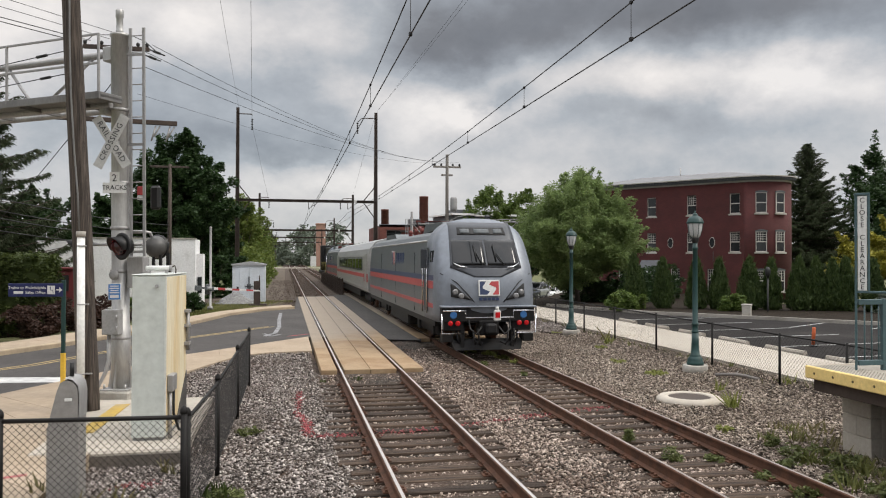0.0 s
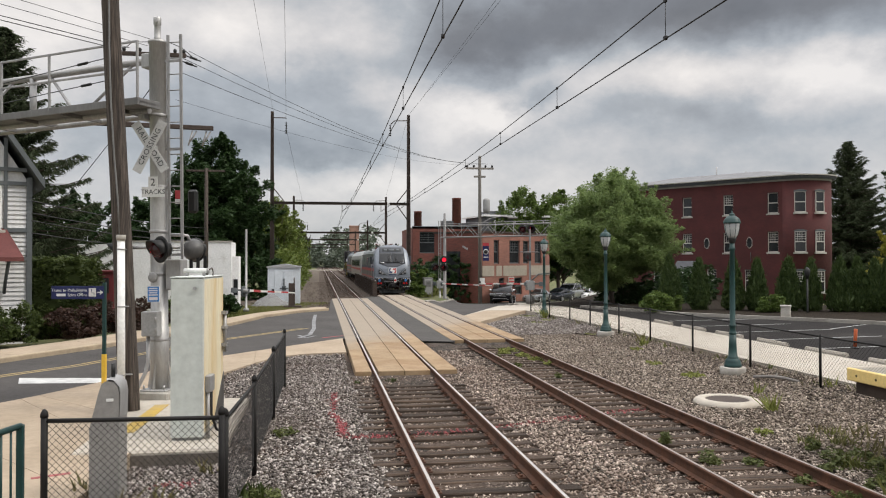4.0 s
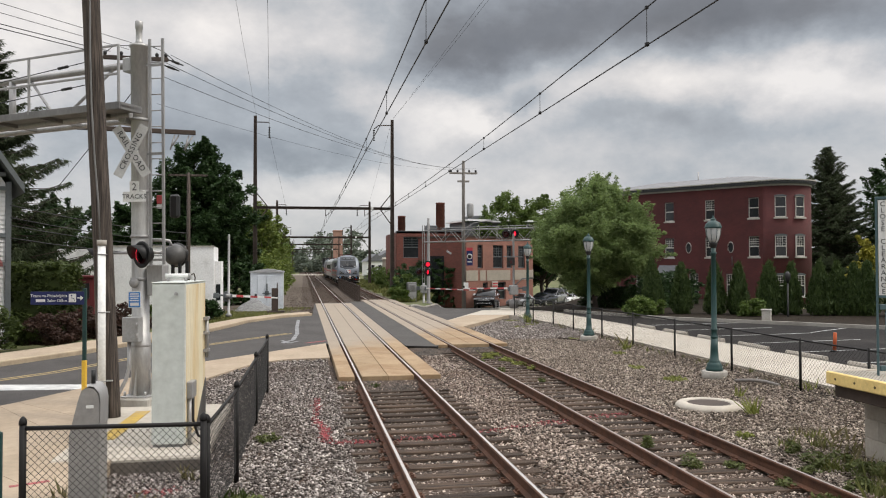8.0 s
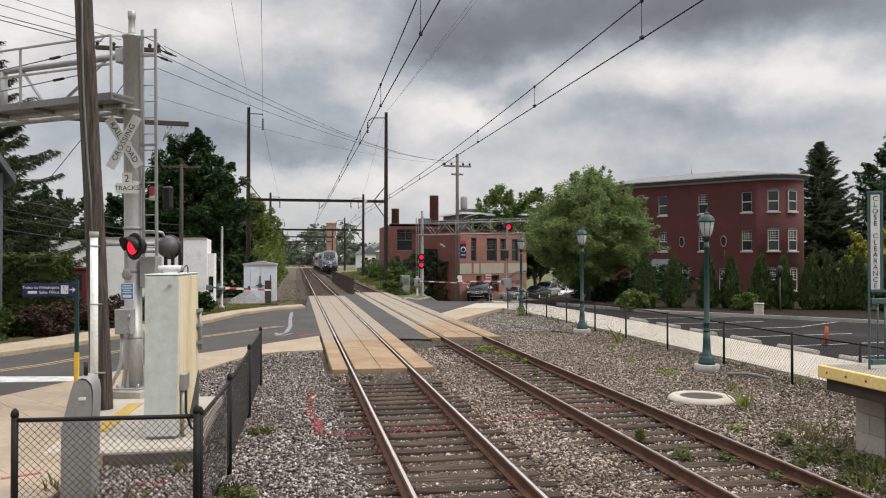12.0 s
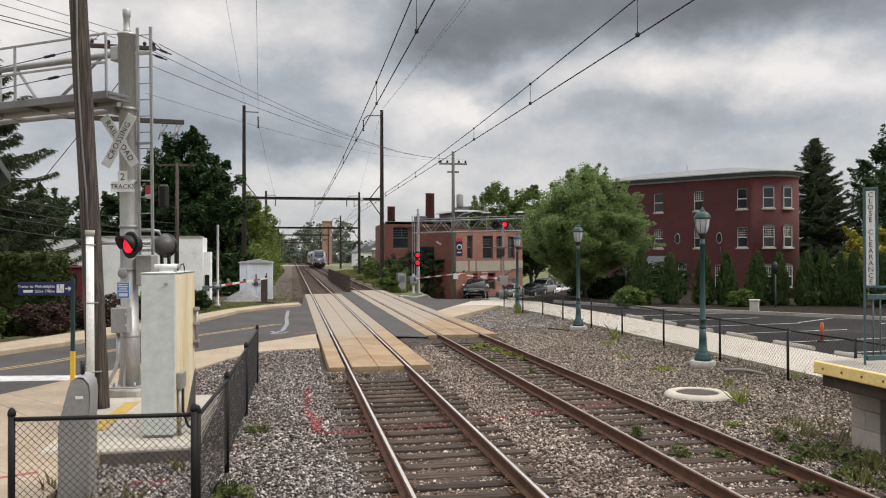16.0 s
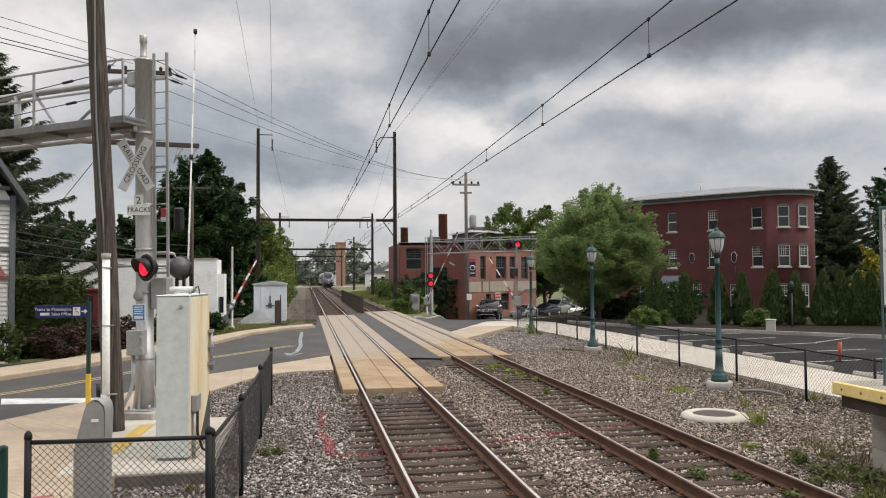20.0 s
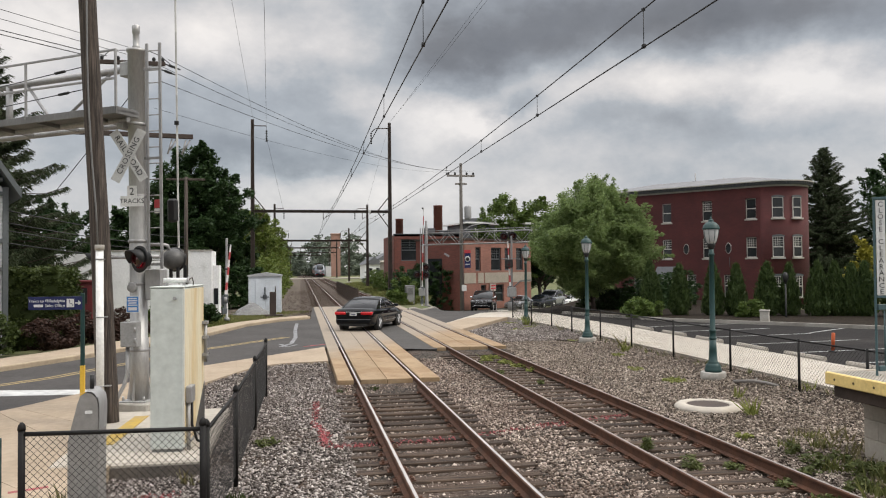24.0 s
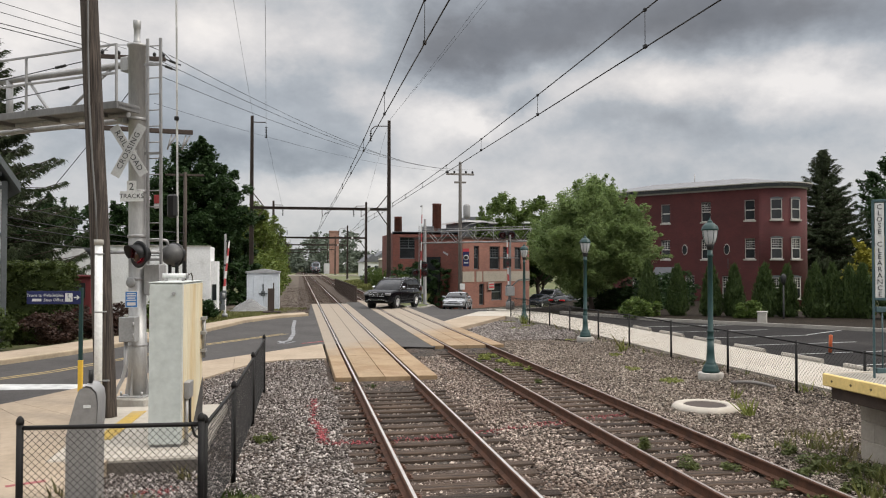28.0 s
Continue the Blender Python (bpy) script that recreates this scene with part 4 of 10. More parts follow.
def tie_meshes():
    made = []
    for k in range(5):
        r = random.Random(k)
        L, w = 1.30 + r.uniform(-0.07, 0.08), 0.102 + r.uniform(-0.008, 0.008)
        sh = Shape().box((-L, -w, -0.17), (L, w, 0), 0.014)
        sh.v = [(x + r.uniform(-0.01, 0.01), y + r.uniform(-0.008, 0.008), z + r.uniform(-0.009, 0.006)) for x, y, z in sh.v]
        made.append(sh.mesh("tie", TIE))
    return made


TIES = tie_meshes()
plate = Shape().box((-0.16, -0.09, 0), (0.16, 0.09, 0.016))
for a, b in ((-0.11, 0.05), (-0.11, -0.05), (0.11, 0.05), (0.11, -0.05)):
    plate.box((a - 0.02, b - 0.02, 0.016), (a + 0.02, b + 0.02, 0.045))
PLATE = plate.mesh("tie_plate", RUST)


def lay_track(name, x, y_end, label, top):
    tr = thing(name, label, "railway track", pose(x, 0, 0), "railway tracks")
    for s in (-0.7535, 0.7535):
        rail(tr, s, -8, 420, top)
    r = random.Random(name)
    y = 3.0
    while y < y_end:
        t = part("tie", TIES[r.randrange(5)], TIE, tr, m=pose(r.uniform(-0.05, 0.05), y, -0.201 + r.uniform(-0.008, 0.004), 0, 0, r.uniform(-1.6, 1.6)))
        if y < 19:
            for s in (-0.7535, 0.7535):
                part("tie_plate", PLATE, RUST, t, m=pose(s, 0, 0.0))
        y += 0.495 + r.uniform(-0.03, 0.03)
    far = Shape()
    y = 61.0
    while y < 400:
        far.box((-1.3, y - 0.11, -0.32), (1.3, y + 0.11, -0.205))
        y += 0.5
    tagged(part("far_tie_bed", far, TIE, tr), kind="stuff")
    return tr


lay_track("railway_track", 0.0, 19.4, "railway track with bright rail heads on weathered wooden ties", RAILTOP)
lay_track("railway_track", C2, 26.6, "railway track with rusty rails on weathered wooden ties and weeds", RAILTOP2)


def crossing(name, x, y0, y1, left, right):
    """Concrete crossing panels between and beside the rails, with seams."""
    cr = thing(name, "worn tan concrete crossing panels between and beside the rails", "level crossing", pose(x, 0, 0), "crossing panels")
    n = int((y1 - y0) / 4.9 + 0.5)
    L = (y1 - y0) / n
    for lo, hi in ((-0.665, -0.005), (0.005, 0.665), (0.84, right), (-left, -0.84)):
        sh = Shape().box((lo, -L / 2 + 0.003, -0.20), (hi, L / 2 - 0.003, -0.006), 0.012)
        me = sh.mesh("panel", PANEL)
        for k in range(n):
            part("panel", me, PANEL, cr, m=pose(0, y0 + L * (k + 0.5), 0))
    return cr


crossing("crossing", 0.0, 19.65, 57.3, 1.24, 1.36)
crossing("crossing", C2, 26.9, 62.5, 1.28, 1.34)


# loose stones


def stones(name, n, x0, x1, y0, y1, s0, s1, mt, label, z=-0.225, skip=None, power=1.0, spread=0.026):
    u = rng.random(n) ** power
    x, y = rng.uniform(x0, x1, n), y0 + (y1 - y0) * u
    keep = np.ones(n, bool) if skip is None else ~skip(x, y)
    x, y = x[keep], y[keep]
    n = len(x)
    size = rng.uniform(s0, s1, n)
    unit = np.array([(-1, -0.2, 0), (0.1, -1, 0.1), (1, 0.2, -0.1), (-0.1, 1, 0), (0.25, 0.1, 0.55), (0, 0, -0.5)]) * np.array([0.76, 0.58, 0.62])
    v = unit[None] * size[:, None, None] * rng.uniform(0.6, 1.35, (n, 1, 3)) + rng.normal(0, 0.17, (n, 6, 3)) * size[:, None, None]
    a, b = rng.uniform(0, 6.28, n), rng.normal(0, 0.45, n)
    ca, sa, cb, sb = np.cos(a), np.sin(a), np.cos(b), np.sin(b)
    yv, zv = v[:, :, 1] * cb[:, None] - v[:, :, 2] * sb[:, None], v[:, :, 1] * sb[:, None] + v[:, :, 2] * cb[:, None]
    xr, yr = v[:, :, 0] * ca[:, None] - yv * sa[:, None], v[:, :, 0] * sa[:, None] + yv * ca[:, None]
    zs = z + rng.uniform(-spread, spread, n)
    zs = zs + swell(x, y) - np.where(np.abs(x) < 0.8, 0.042, 0.0) - np.where(np.abs(x - C2) < 0.8, 0.03, 0.0)
    zs = zs - np.where(np.abs(np.abs(x) - 1.08) < 0.26, 0.03, 0.0) - np.where(np.abs(np.abs(x - C2) - 1.08) < 0.26, 0.018, 0.0)
    pts = np.stack([xr + x[:, None], yr + y[:, None], zv + zs[:, None]], -1).reshape(-1, 3)
    fc = np.array([(0, 1, 4), (1, 2, 4), (2, 3, 4), (3, 0, 4), (1, 0, 5), (2, 1, 5), (3, 2, 5), (0, 3, 5)])
    faces = (fc[None] + 6 * np.arange(n)[:, None, None]).reshape(-1, 3)
    return solid(name, raw_mesh(name, pts, faces, mt), mt, label, "gravel", "stuff")


def off_rails(x, y):
    a, b = np.abs(x), np.abs(x - C2)
    onrail = (np.abs(a - 0.7535) < 0.085) | (np.abs(b - 0.7535) < 0.085)
    panel = ((a < 1.4) & (y > 19.5)) | ((b < 1.4) & (y > 26.7))
    walk_ = (x < -1.2) & (y > np.interp(x, EDGE_X, EDGE_Y) + 0.03)
    middle = (x > 1.2) & (x < 2.6) & (y > 26.3)
    return onrail | panel | walk_ | middle | (x < -3.52) & (y > 11.9) & (y < 16.3) | (x < -3.75 - (y - 12.6) * 0.107) & (y > 12.3)


stones("ballast_stones", 56000, -4.6, -1.1, 6.0, 25.0, 0.016, 0.050, LEFTSTONE, "loose blue-grey ballast stones beside the near fence", z=-0.22, skip=off_rails, power=1.35)
stones("ballast_stones", 100000, -1.1, 5.3, 6.0, 25.0, 0.016, 0.048, STONES, "loose crushed ballast stones in greys and browns", z=-0.22, skip=off_rails, power=1.35)
stones("ballast_stones", 16000, -6.1, -3.2, 7.5, 12.2, 0.018, 0.042, LEFTSTONE, "loose ballast stones before the concrete pad", z=-0.22, power=1.0)
stones("gravel_stones", 76000, 5.0, 9.74, 8.0, 33.0, 0.018, 0.050, RIGHTSTONE, "loose mauve-grey gravel beside the far track", z=-0.215, skip=off_rails, power=1.3)
stones("gravel_stones", 30000, 5.0, 9.6, 30.0, 41.0, 0.02, 0.05, LEFTSTONE, "loose mauve-grey gravel on the corner by the crossing", z=-0.17, skip=lambda x, y: (x < 5.0 + (y - 34.4) * 0.56), power=1.0)

stones("verge_stones", 2200, -3.6, -1.35, 47.0, 105.0, 0.03, 0.07, DARKSTONE, "scattered brown stones on the dirt beside the line", z=-0.18, power=1.6)
stones("verge_stones", 6000, -0.66, 0.66, 58.5, 120.0, 0.04, 0.08, DARKSTONE, "rust-brown ballast stones between the far rails", z=-0.19, power=1.6)

# ---- near left: signal mast, pole, cabinet, fence ----


FLASHERS = []                                    # lamps that blink while the gates are down: the lamp and its beat


def flasher_head(owner, at, rz, beat, lens_r=0.15, disc_r=0.31, name="flasher"):
    """A crossing flasher: black target disc, hood, housing and a two-faced red lamp that turns its lit face out on its beat. It looks along its own -y."""
    m = Matrix.Translation(at) @ Matrix.Rotation(radians(rz), 4, "Z")
    disc = part(name, Shape().lathe([(lens_r * 1.0, 0.17), (lens_r * 1.1, 0.0), (disc_r - 0.01, 0.0), (disc_r, 0.01), (disc_r, 0.03), (disc_r * 0.6, 0.10), (0.17, 0.22), (0.05, 0.26)], 28, axis="y"), BLACKM, owner, "black target disc of a red flasher", m)
    lens = Shape()
    for side, slot in ((-1, 0), (1, 1)):
        lens.lathe([(lens_r * 0.1, side * 0.042), (lens_r * 0.6, side * 0.035), (lens_r * 0.92, side * 0.016), (lens_r, side * 0.002)], 24, slot=slot, axis="y")
    lamp = part("lens", lens, (LENSRED, LENSDARK), disc, "red lens that glows and darkens in turn" if beat else "dark red lens", pose(0, -0.03, 0, 0, 0, 180))
    if beat:
        FLASHERS.append((lamp, beat))
    hood = Shape()
    arc = [radians(a) for a in range(-20, 201, 20)]
    inner, outer = [], []
    for a in arc:
        d = 0.30 - 0.16 * abs(math.sin(a) - 1) * 0.9
        inner.append((lens_r * 1.14 * math.cos(a), 0.0, lens_r * 1.14 * math.sin(a)))
        outer.append((lens_r * 1.18 * math.cos(a), -max(d, 0.03), lens_r * 1.14 * math.sin(a) - 0.02))
    thick = [(x * 1.05, y, z * 1.05) for x, y, z in outer], [(x * 1.05, y, z * 1.05) for x, y, z in inner]
    hood.loft([inner, outer, thick[0], thick[1]], close=False)
    part("hood", hood, BLACKM, disc)
    return disc


# the mast is drawn 1.16 times larger, then scaled about the camera's eye to fit the view
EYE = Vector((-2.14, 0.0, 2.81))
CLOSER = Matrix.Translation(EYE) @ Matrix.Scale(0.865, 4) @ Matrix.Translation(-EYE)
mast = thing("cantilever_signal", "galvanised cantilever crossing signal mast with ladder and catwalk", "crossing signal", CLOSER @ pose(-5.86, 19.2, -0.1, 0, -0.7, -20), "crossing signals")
part("base", Shape().box((-0.44, -0.44, -0.55), (0.44, 0.44, -0.154), 0.03), GREYC, mast, "concrete footing")
BZ = -0.274
sh = Shape().box((-0.33, -0.33, 0.12 + BZ), (0.33, 0.33, 0.16 + BZ), 0.01)
for a in (-0.26, 0.26):
    for b in (-0.26, 0.26):
        sh.rod((a, b, 0.16 + BZ), (a, b, 0.26 + BZ), 0.025, n=6)
for a in range(4):
    c, s = math.cos(a * math.pi / 2), math.sin(a * math.pi / 2)
    sh.add([(0.19 * c - 0.01 * s, 0.19 * s + 0.01 * c, 0.16 + BZ), (0.32 * c - 0.01 * s, 0.32 * s + 0.01 * c, 0.16 + BZ), (0.19 * c - 0.01 * s, 0.19 * s + 0.01 * c, 0.65),
            (0.19 * c + 0.01 * s, 0.19 * s - 0.01 * c, 0.16 + BZ), (0.32 * c + 0.01 * s, 0.32 * s - 0.01 * c, 0.16 + BZ), (0.19 * c + 0.01 * s, 0.19 * s - 0.01 * c, 0.65)], [(0, 1, 2), (5, 4, 3), (0, 2, 5, 3), (1, 4, 5, 2), (0, 3, 4, 1)])
part("base_plate", sh, ALU, mast)
part("pole", Shape().lathe([(0.215, 0.16 + BZ), (0.215, 1.3), (0.196, 1.32), (0.192, 8.05), (0.22, 8.06), (0.22, 8.12), (0.05, 8.14)], 24), ALU, mast, "thick silver tube")
part("finial", Shape().lathe([(0.085, 8.12), (0.085, 8.2), (0.075, 8.22), (0.075, 8.5), (0.09, 8.52), (0.09, 8.68), (0.08, 8.7)], 16), ALU, mast)
for z in (1.0, 2.55, 3.55, 4.6, 6.3):
    part("band", Shape().lathe([(0.212, z), (0.222, z + 0.01), (0.222, z + 0.06), (0.212, z + 0.07)], 24), GALV, mast)
# ladder
for x in (0.27, 0.60):
    part("ladder_rail", Shape().box((x - 0.035, -0.02, 2.45), (x + 0.035, 0.02, 8.25), 0.006), GALV, mast)
for k in range(15):
    z = 2.75 + k * 0.38
    part("rung", Shape().rod((0.27, 0, z), (0.60, 0, z), 0.014, n=8), GALV, mast)
for z in (3.0, 5.5, 7.6):
    part("ladder_bracket", Shape().box((0.1, -0.02, z), (0.6, 0.02, z + 0.06)), GALV, mast)
# cantilever arm, reaching out over the road
arm_ = part("cantilever_arm", Shape().box((-0.34, -0.30, 6.22), (-0.14, 0.36, 6.50), 0.02), ALU, mast, "galvanised pipe truss with a railed catwalk", pose(0, 0, 0, 0, 0, -12))
part("clamp", Shape().box((-0.40, -0.13, 7.50), (-0.14, 0.13, 7.84), 0.02), ALU, arm_)
for y in (-0.28, 0.28):
    part("chord", Shape().rod((0, y, 6.42), (-10.5, y, 6.42), 0.075, n=14), GALV, arm_)
part("chord", Shape().rod((0, 0.0, 7.68), (-10.5, 0.0, 7.68), 0.082, n=14), GALV, arm_)
for x in (-4.15, -8.1):
    part("strut", Shape().rod((x, 0, 7.66), (x, 0.0, 6.42), 0.085, n=12), GALV, arm_)
for a, b in ((-0.8, -2.3), (-3.5, -2.35), (-4.9, -6.3), (-7.6, -6.35)):
    part("brace", Shape().rod((a, 0.0, 7.62), (b, -0.2, 6.46), 0.038, n=8), GALV, arm_)
part("catwalk", Shape().box((-10.4, -0.95, 6.46), (0.35, -0.3, 6.51)), GALVDK, arm_, "steel grating walkway")
part("edge_channel", Shape().box((-10.4, -1.0, 6.40), (0.35, -0.95, 6.57), 0.008), GALVDK, arm_)
part("end_channel", Shape().box((0.30, -0.95, 6.40), (0.35, -0.3, 6.57), 0.008), GALVDK, arm_)
for k in range(7):
    part("cross_bearer", Shape().box((-0.6 - 1.5 * k, -0.95, 6.37), (-0.54 - 1.5 * k, 0.3, 6.46), 0.006), GALVDK, arm_)
for x in (0.32, -2.42, -4.05, -6.7, -9.3):
    part("rail_post", Shape().box((x - 0.025, -1.0, 6.5), (x + 0.025, -0.95, 7.86), 0.006), GALV, arm_)
for z in (7.84, 7.20):
    part("guard_rail", Shape().box((-10.4, -0.99, z - 0.024), (0.34, -0.95, z + 0.024), 0.006), GALV, arm_)
for y, z0, z1 in ((-0.6, 7.3, 7.72), (-0.5, 6.85, 7.22)):
    part("tension_rod", Shape().rod((-6.5, y, z0), (-0.6, y, z1), 0.012, n=5).rod((-1.9, y, z0 + (z1 - z0) * 0.78), (-1.6, y, z0 + (z1 - z0) * 0.83), 0.035, n=8), BLACKM, arm_)

# crossbuck, face to the camera's side of the road
X = part("crossbuck", Shape().box((-0.06, -0.02, -0.06), (0.06, 0.26, 0.06), 0.01), ALU, mast, "", pose(0.11, -0.5, 5.52, 0, 0, 8))
for a, words in ((-58, "RAIL  ROAD"), (61, "CROSSING")):
    y = -0.045 if a < 0 else -0.06
    blade = part("blade", Shape().box((-0.66, 0, -0.112), (0.66, 0.012, 0.112), 0.003), SIGNGREY, X, "white crossbuck blade with black lettering", Matrix.Translation((0, y, 0)) @ Matrix.Rotation(radians(-a), 4, "Y"))
    part("lettering", text_mesh("lettering", words, 0.185, SIGNK, squeeze=1.08), SIGNK, blade, "", Matrix.Translation((0, -0.004, 0)) @ FACE)
plate2 = part("track_count_plate", Shape().prism([(-0.27, -0.12), (0.27, -0.12), (0.27, 0.12), (0.11, 0.12), (0.11, 0.36), (-0.11, 0.36), (-0.11, 0.12), (-0.27, 0.12)], 0, 0.01), SIGNW, mast, "white sign with a 2 over TRACKS", pose(0.04, -0.3, 4.5, 90, 0, 8))
part("lettering", text_mesh("lettering", "TRACKS", 0.155, SIGNK), SIGNK, plate2, "", pose(0, 0, 0.012))
part("lettering", text_mesh("lettering", "2", 0.24, SIGNK), SIGNK, plate2, "", pose(0, 0.22, 0.012))
# flashers and small boxes
part("gate_relay_box", Shape().box((0.25, -0.16, 2.20), (0.66, 0.12, 2.92), 0.02), GALV, mast, "pale grey steel box at the ladder's foot")
part("red_plate", Shape().box((0.36, 0.1, 4.36), (0.54, 0.14, 4.56), 0.008), TRAINRED, mast)
part("white_plate", Shape().box((0.36, 0.1, 4.24), (0.54, 0.14, 4.35), 0.008), SIGNW, mast)
part("flasher_arm", Shape().rod((-0.75, -0.35, 3.2), (0.75, -0.35, 3.2), 0.035, n=10).rod((0, 0, 3.2), (0, -0.36, 3.2), 0.035, n=10), GALV, mast)
flasher_head(mast, (0.33, -0.52, 3.15), -24, "first", lens_r=0.19)
flasher_head(mast, (-0.72, -0.45, 3.15), -62, "second")
away = flasher_head(mast, (0.56, 0.70, 3.15), 174, "", disc_r=0.30)
part("housing", Shape().lathe([(0.265, 0.03), (0.265, 0.1), (0.24, 0.2), (0.17, 0.3), (0.07, 0.36), (0.01, 0.37)], 24, axis="y"), DRUMGREY, away, "dark grey rounded lamp housing")
part("lamp_pipe", Shape().path([(0.08, 0.1, 3.5), (0.36, 0.4, 3.51), (0.46, 0.5, 3.49), (0.5, 0.54, 3.36)], 0.04, 8), GALV, mast)
part("terminal_box", Shape().box((0.42, 0.55, 4.05), (0.66, 0.72, 4.62), 0.05), BLACKM, mast, "dark grey rounded box")
part("lamp_bracket", Shape().box((0.5, 0.5, 2.62), (0.56, 0.56, 2.95)).box((0.68, 0.5, 2.62), (0.74, 0.56, 2.95)).box((0.84, 0.55, 2.62), (0.92, 0.6, 3.0)), BLACKM, mast)
part("bell", Shape().lathe([(0.02, 0), (0.10, 0.01), (0.12, 0.06), (0.06, 0.1)], 16, (0.02, -0.36, 2.5), axis="y"), BOXGREY, mast)
bs = part("notice", Shape().box((-0.15, 0, -0.19), (0.15, 0.01, 0.19), 0.004), SIGNW, mast, "small blue and white notice", pose(0.10, -0.42, 2.12, 0, 0, 8))
part("blue_field", Shape().box((-0.135, -0.003, -0.175), (0.135, 0.0, 0.175), 0.001), SIGNBLUE, bs)
for z, w in ((0.13, 0.10), (0.08, 0.11), (0.03, 0.09), (-0.02, 0.11)):
    part("text_bar", Shape().box((-w, -0.006, z - 0.012), (w, -0.003, z + 0.012)), SIGNW, bs)
part("white_panel", Shape().box((-0.1, -0.006, -0.14), (0.1, -0.003, -0.07)), SIGNW, bs)
jb = part("junction_box", Shape().box((-0.25, -0.62, 1.15), (0.13, -0.36, 1.72), 0.015), BOXGREY, mast, "grey steel junction box", pose(0.02, 0.1, 0, 0, 0, 8))
for z in (1.25, 1.5):
    part("hinge", Shape().rod((0.1, -0.64, z), (0.1, -0.64, z + 0.1), 0.02), GALV, jb)
part("conduit", Shape().path([(-0.06, -0.38, 1.2), (-0.07, -0.38, 0.55), (-0.12, -0.42, 0.3), (-0.3, -0.5, -0.1), (-0.32, -0.5, -0.35)], 0.045, 8), GALV, mast)

# near gate: the arm swings up, parallel to the tracks
near_gate = thing("crossing_gate", "grey crossing gate with a long white and red arm", "crossing gate", pose(-4.92, 20.1, -0.1), "crossing gates")
part("stand", Shape().lathe([(0.22, 0), (0.22, 0.04), (0.075, 0.06), (0.075, 1.9)], 14), GALV, near_gate)
part("mechanism", Shape().box((-0.26, -0.3, 0.85), (0.2, 0.35, 1.5), 0.03), BOXGREY, near_gate)


def gate_arm(owner, at, length, rz, back=0.9, thick=0.055, sections=9, hint="white and red striped gate arm", dark=None):
    """An arm that lies along its own +y when down; it is turned about its own x to rise."""
    arm = part("arm", Shape().rod((0, -0.12, 0), (0, 0.15, 0), 0.1, n=12), BOXGREY, owner, hint)
    for k in range(sections):
        y0, y1 = 0.1 + (length - 0.1) * k / sections, 0.1 + (length - 0.1) * (k + 1) / sections
        w = thick * (1 - 0.45 * k / sections)
        part("stripe", Shape().box((-0.02, y0, -w), (0.02, y1, w), 0.004), (SIGNW if k % 2 == 0 else dark or TRAINRED), arm)
    part("counterweight", Shape().box((-0.05, -back - 0.2, -0.16), (0.05, -back + 0.12, 0.12), 0.02).box((-0.04, -back, -0.05), (0.04, 0.0, 0.05)).box((-0.06, -0.22, -0.16), (0.06, 0.3, 0.1), 0.04), GREYTRIM, arm)
    for f in (0.55, 0.985):
        part("arm_lamp", Shape().box((-0.05, length * f - 0.05, thick * 0.6), (0.05, length * f + 0.05, thick * 0.6 + 0.13), 0.012), BLACKM, arm)
    return arm, Matrix.Translation(at) @ Matrix.Rotation(radians(rz), 4, "Z")


GATES = []
# near arm's stripes greyed to fit its edge-on look from the camera
GATES.append((*gate_arm(near_gate, (-0.17, 0, 1.25), 9.5, 4, 0.7, 0.05, 13, "long white gate arm with stripes greyed as seen edge-on from the camera", SIGNGREY), [(0, 0), (16.3, 0), (17.0, 26.5), (18.0, 41), (19.0, 56), (20.0, 70), (21.0, 86), (21.5, 93), (23.0, 99), (28, 100)]))

# wooden pole with a white cable guard
wp = thing("wooden_pole", "weathered brown wooden utility pole with a white cable guard", "utility pole", pose(-5.61, 15.2, -0.25), "utility poles")
LEAN = (-0.050, 0.004)
sh = Shape()
rings = []
for k in range(27):
    z = k * 0.5
    r = 0.182 - 0.0035 * z
    rings.append([(LEAN[0] * z + r * (1 + 0.05 * math.sin(j * 5.3 + k * 0.35) + 0.03 * math.sin(j * 2.1 + k * 0.9)) * math.cos(2 * math.pi * j / 20), LEAN[1] * z + r * (1 + 0.05 * math.sin(j * 5.3 + k * 0.35)) * math.sin(2 * math.pi * j / 20), z) for j in range(20)])
part("shaft", sh.loft(rings, smooth=True), WOODPOLE, wp)


def on_pole(z, dx=0.0, dy=0.0):
    return (LEAN[0] * z + dx, LEAN[1] * z + dy, z)


part("cable_guard", Shape().rod((-0.10, -0.25, 0.3), (-0.12, -0.25, 3.46), 0.068, n=16), WHITE, wp, "white plastic cable guard")
part("guard_cap", Shape().rod((-0.12, -0.25, 3.42), (-0.12, -0.25, 3.52), 0.084, n=16), GREYC, wp)
for z in (0.95, 2.2, 3.25):
    part("strap", Shape().rod((-0.11, -0.25, z), (-0.11, -0.25, z + 0.02), 0.078, n=16).box((-0.1, -0.24, z), (LEAN[0] * z + 0.12, -0.17, z + 0.02)), BOXGREY, wp)
part("conduit", Shape().path([on_pole(z, 0.02 - 0.03 * (z < 4) + 0.05 * math.sin(z * 0.8), -0.20 + 0.002 * z) for z in (3.5, 4.2, 5, 6, 7, 8, 9, 10.5, 12)], 0.017, 8), GALVDK, wp, "thin grey conduit")
part("box", Shape().box((-0.06, -0.34, 0.3), (0.02, -0.24, 0.62), 0.01), BLACKM, wp)

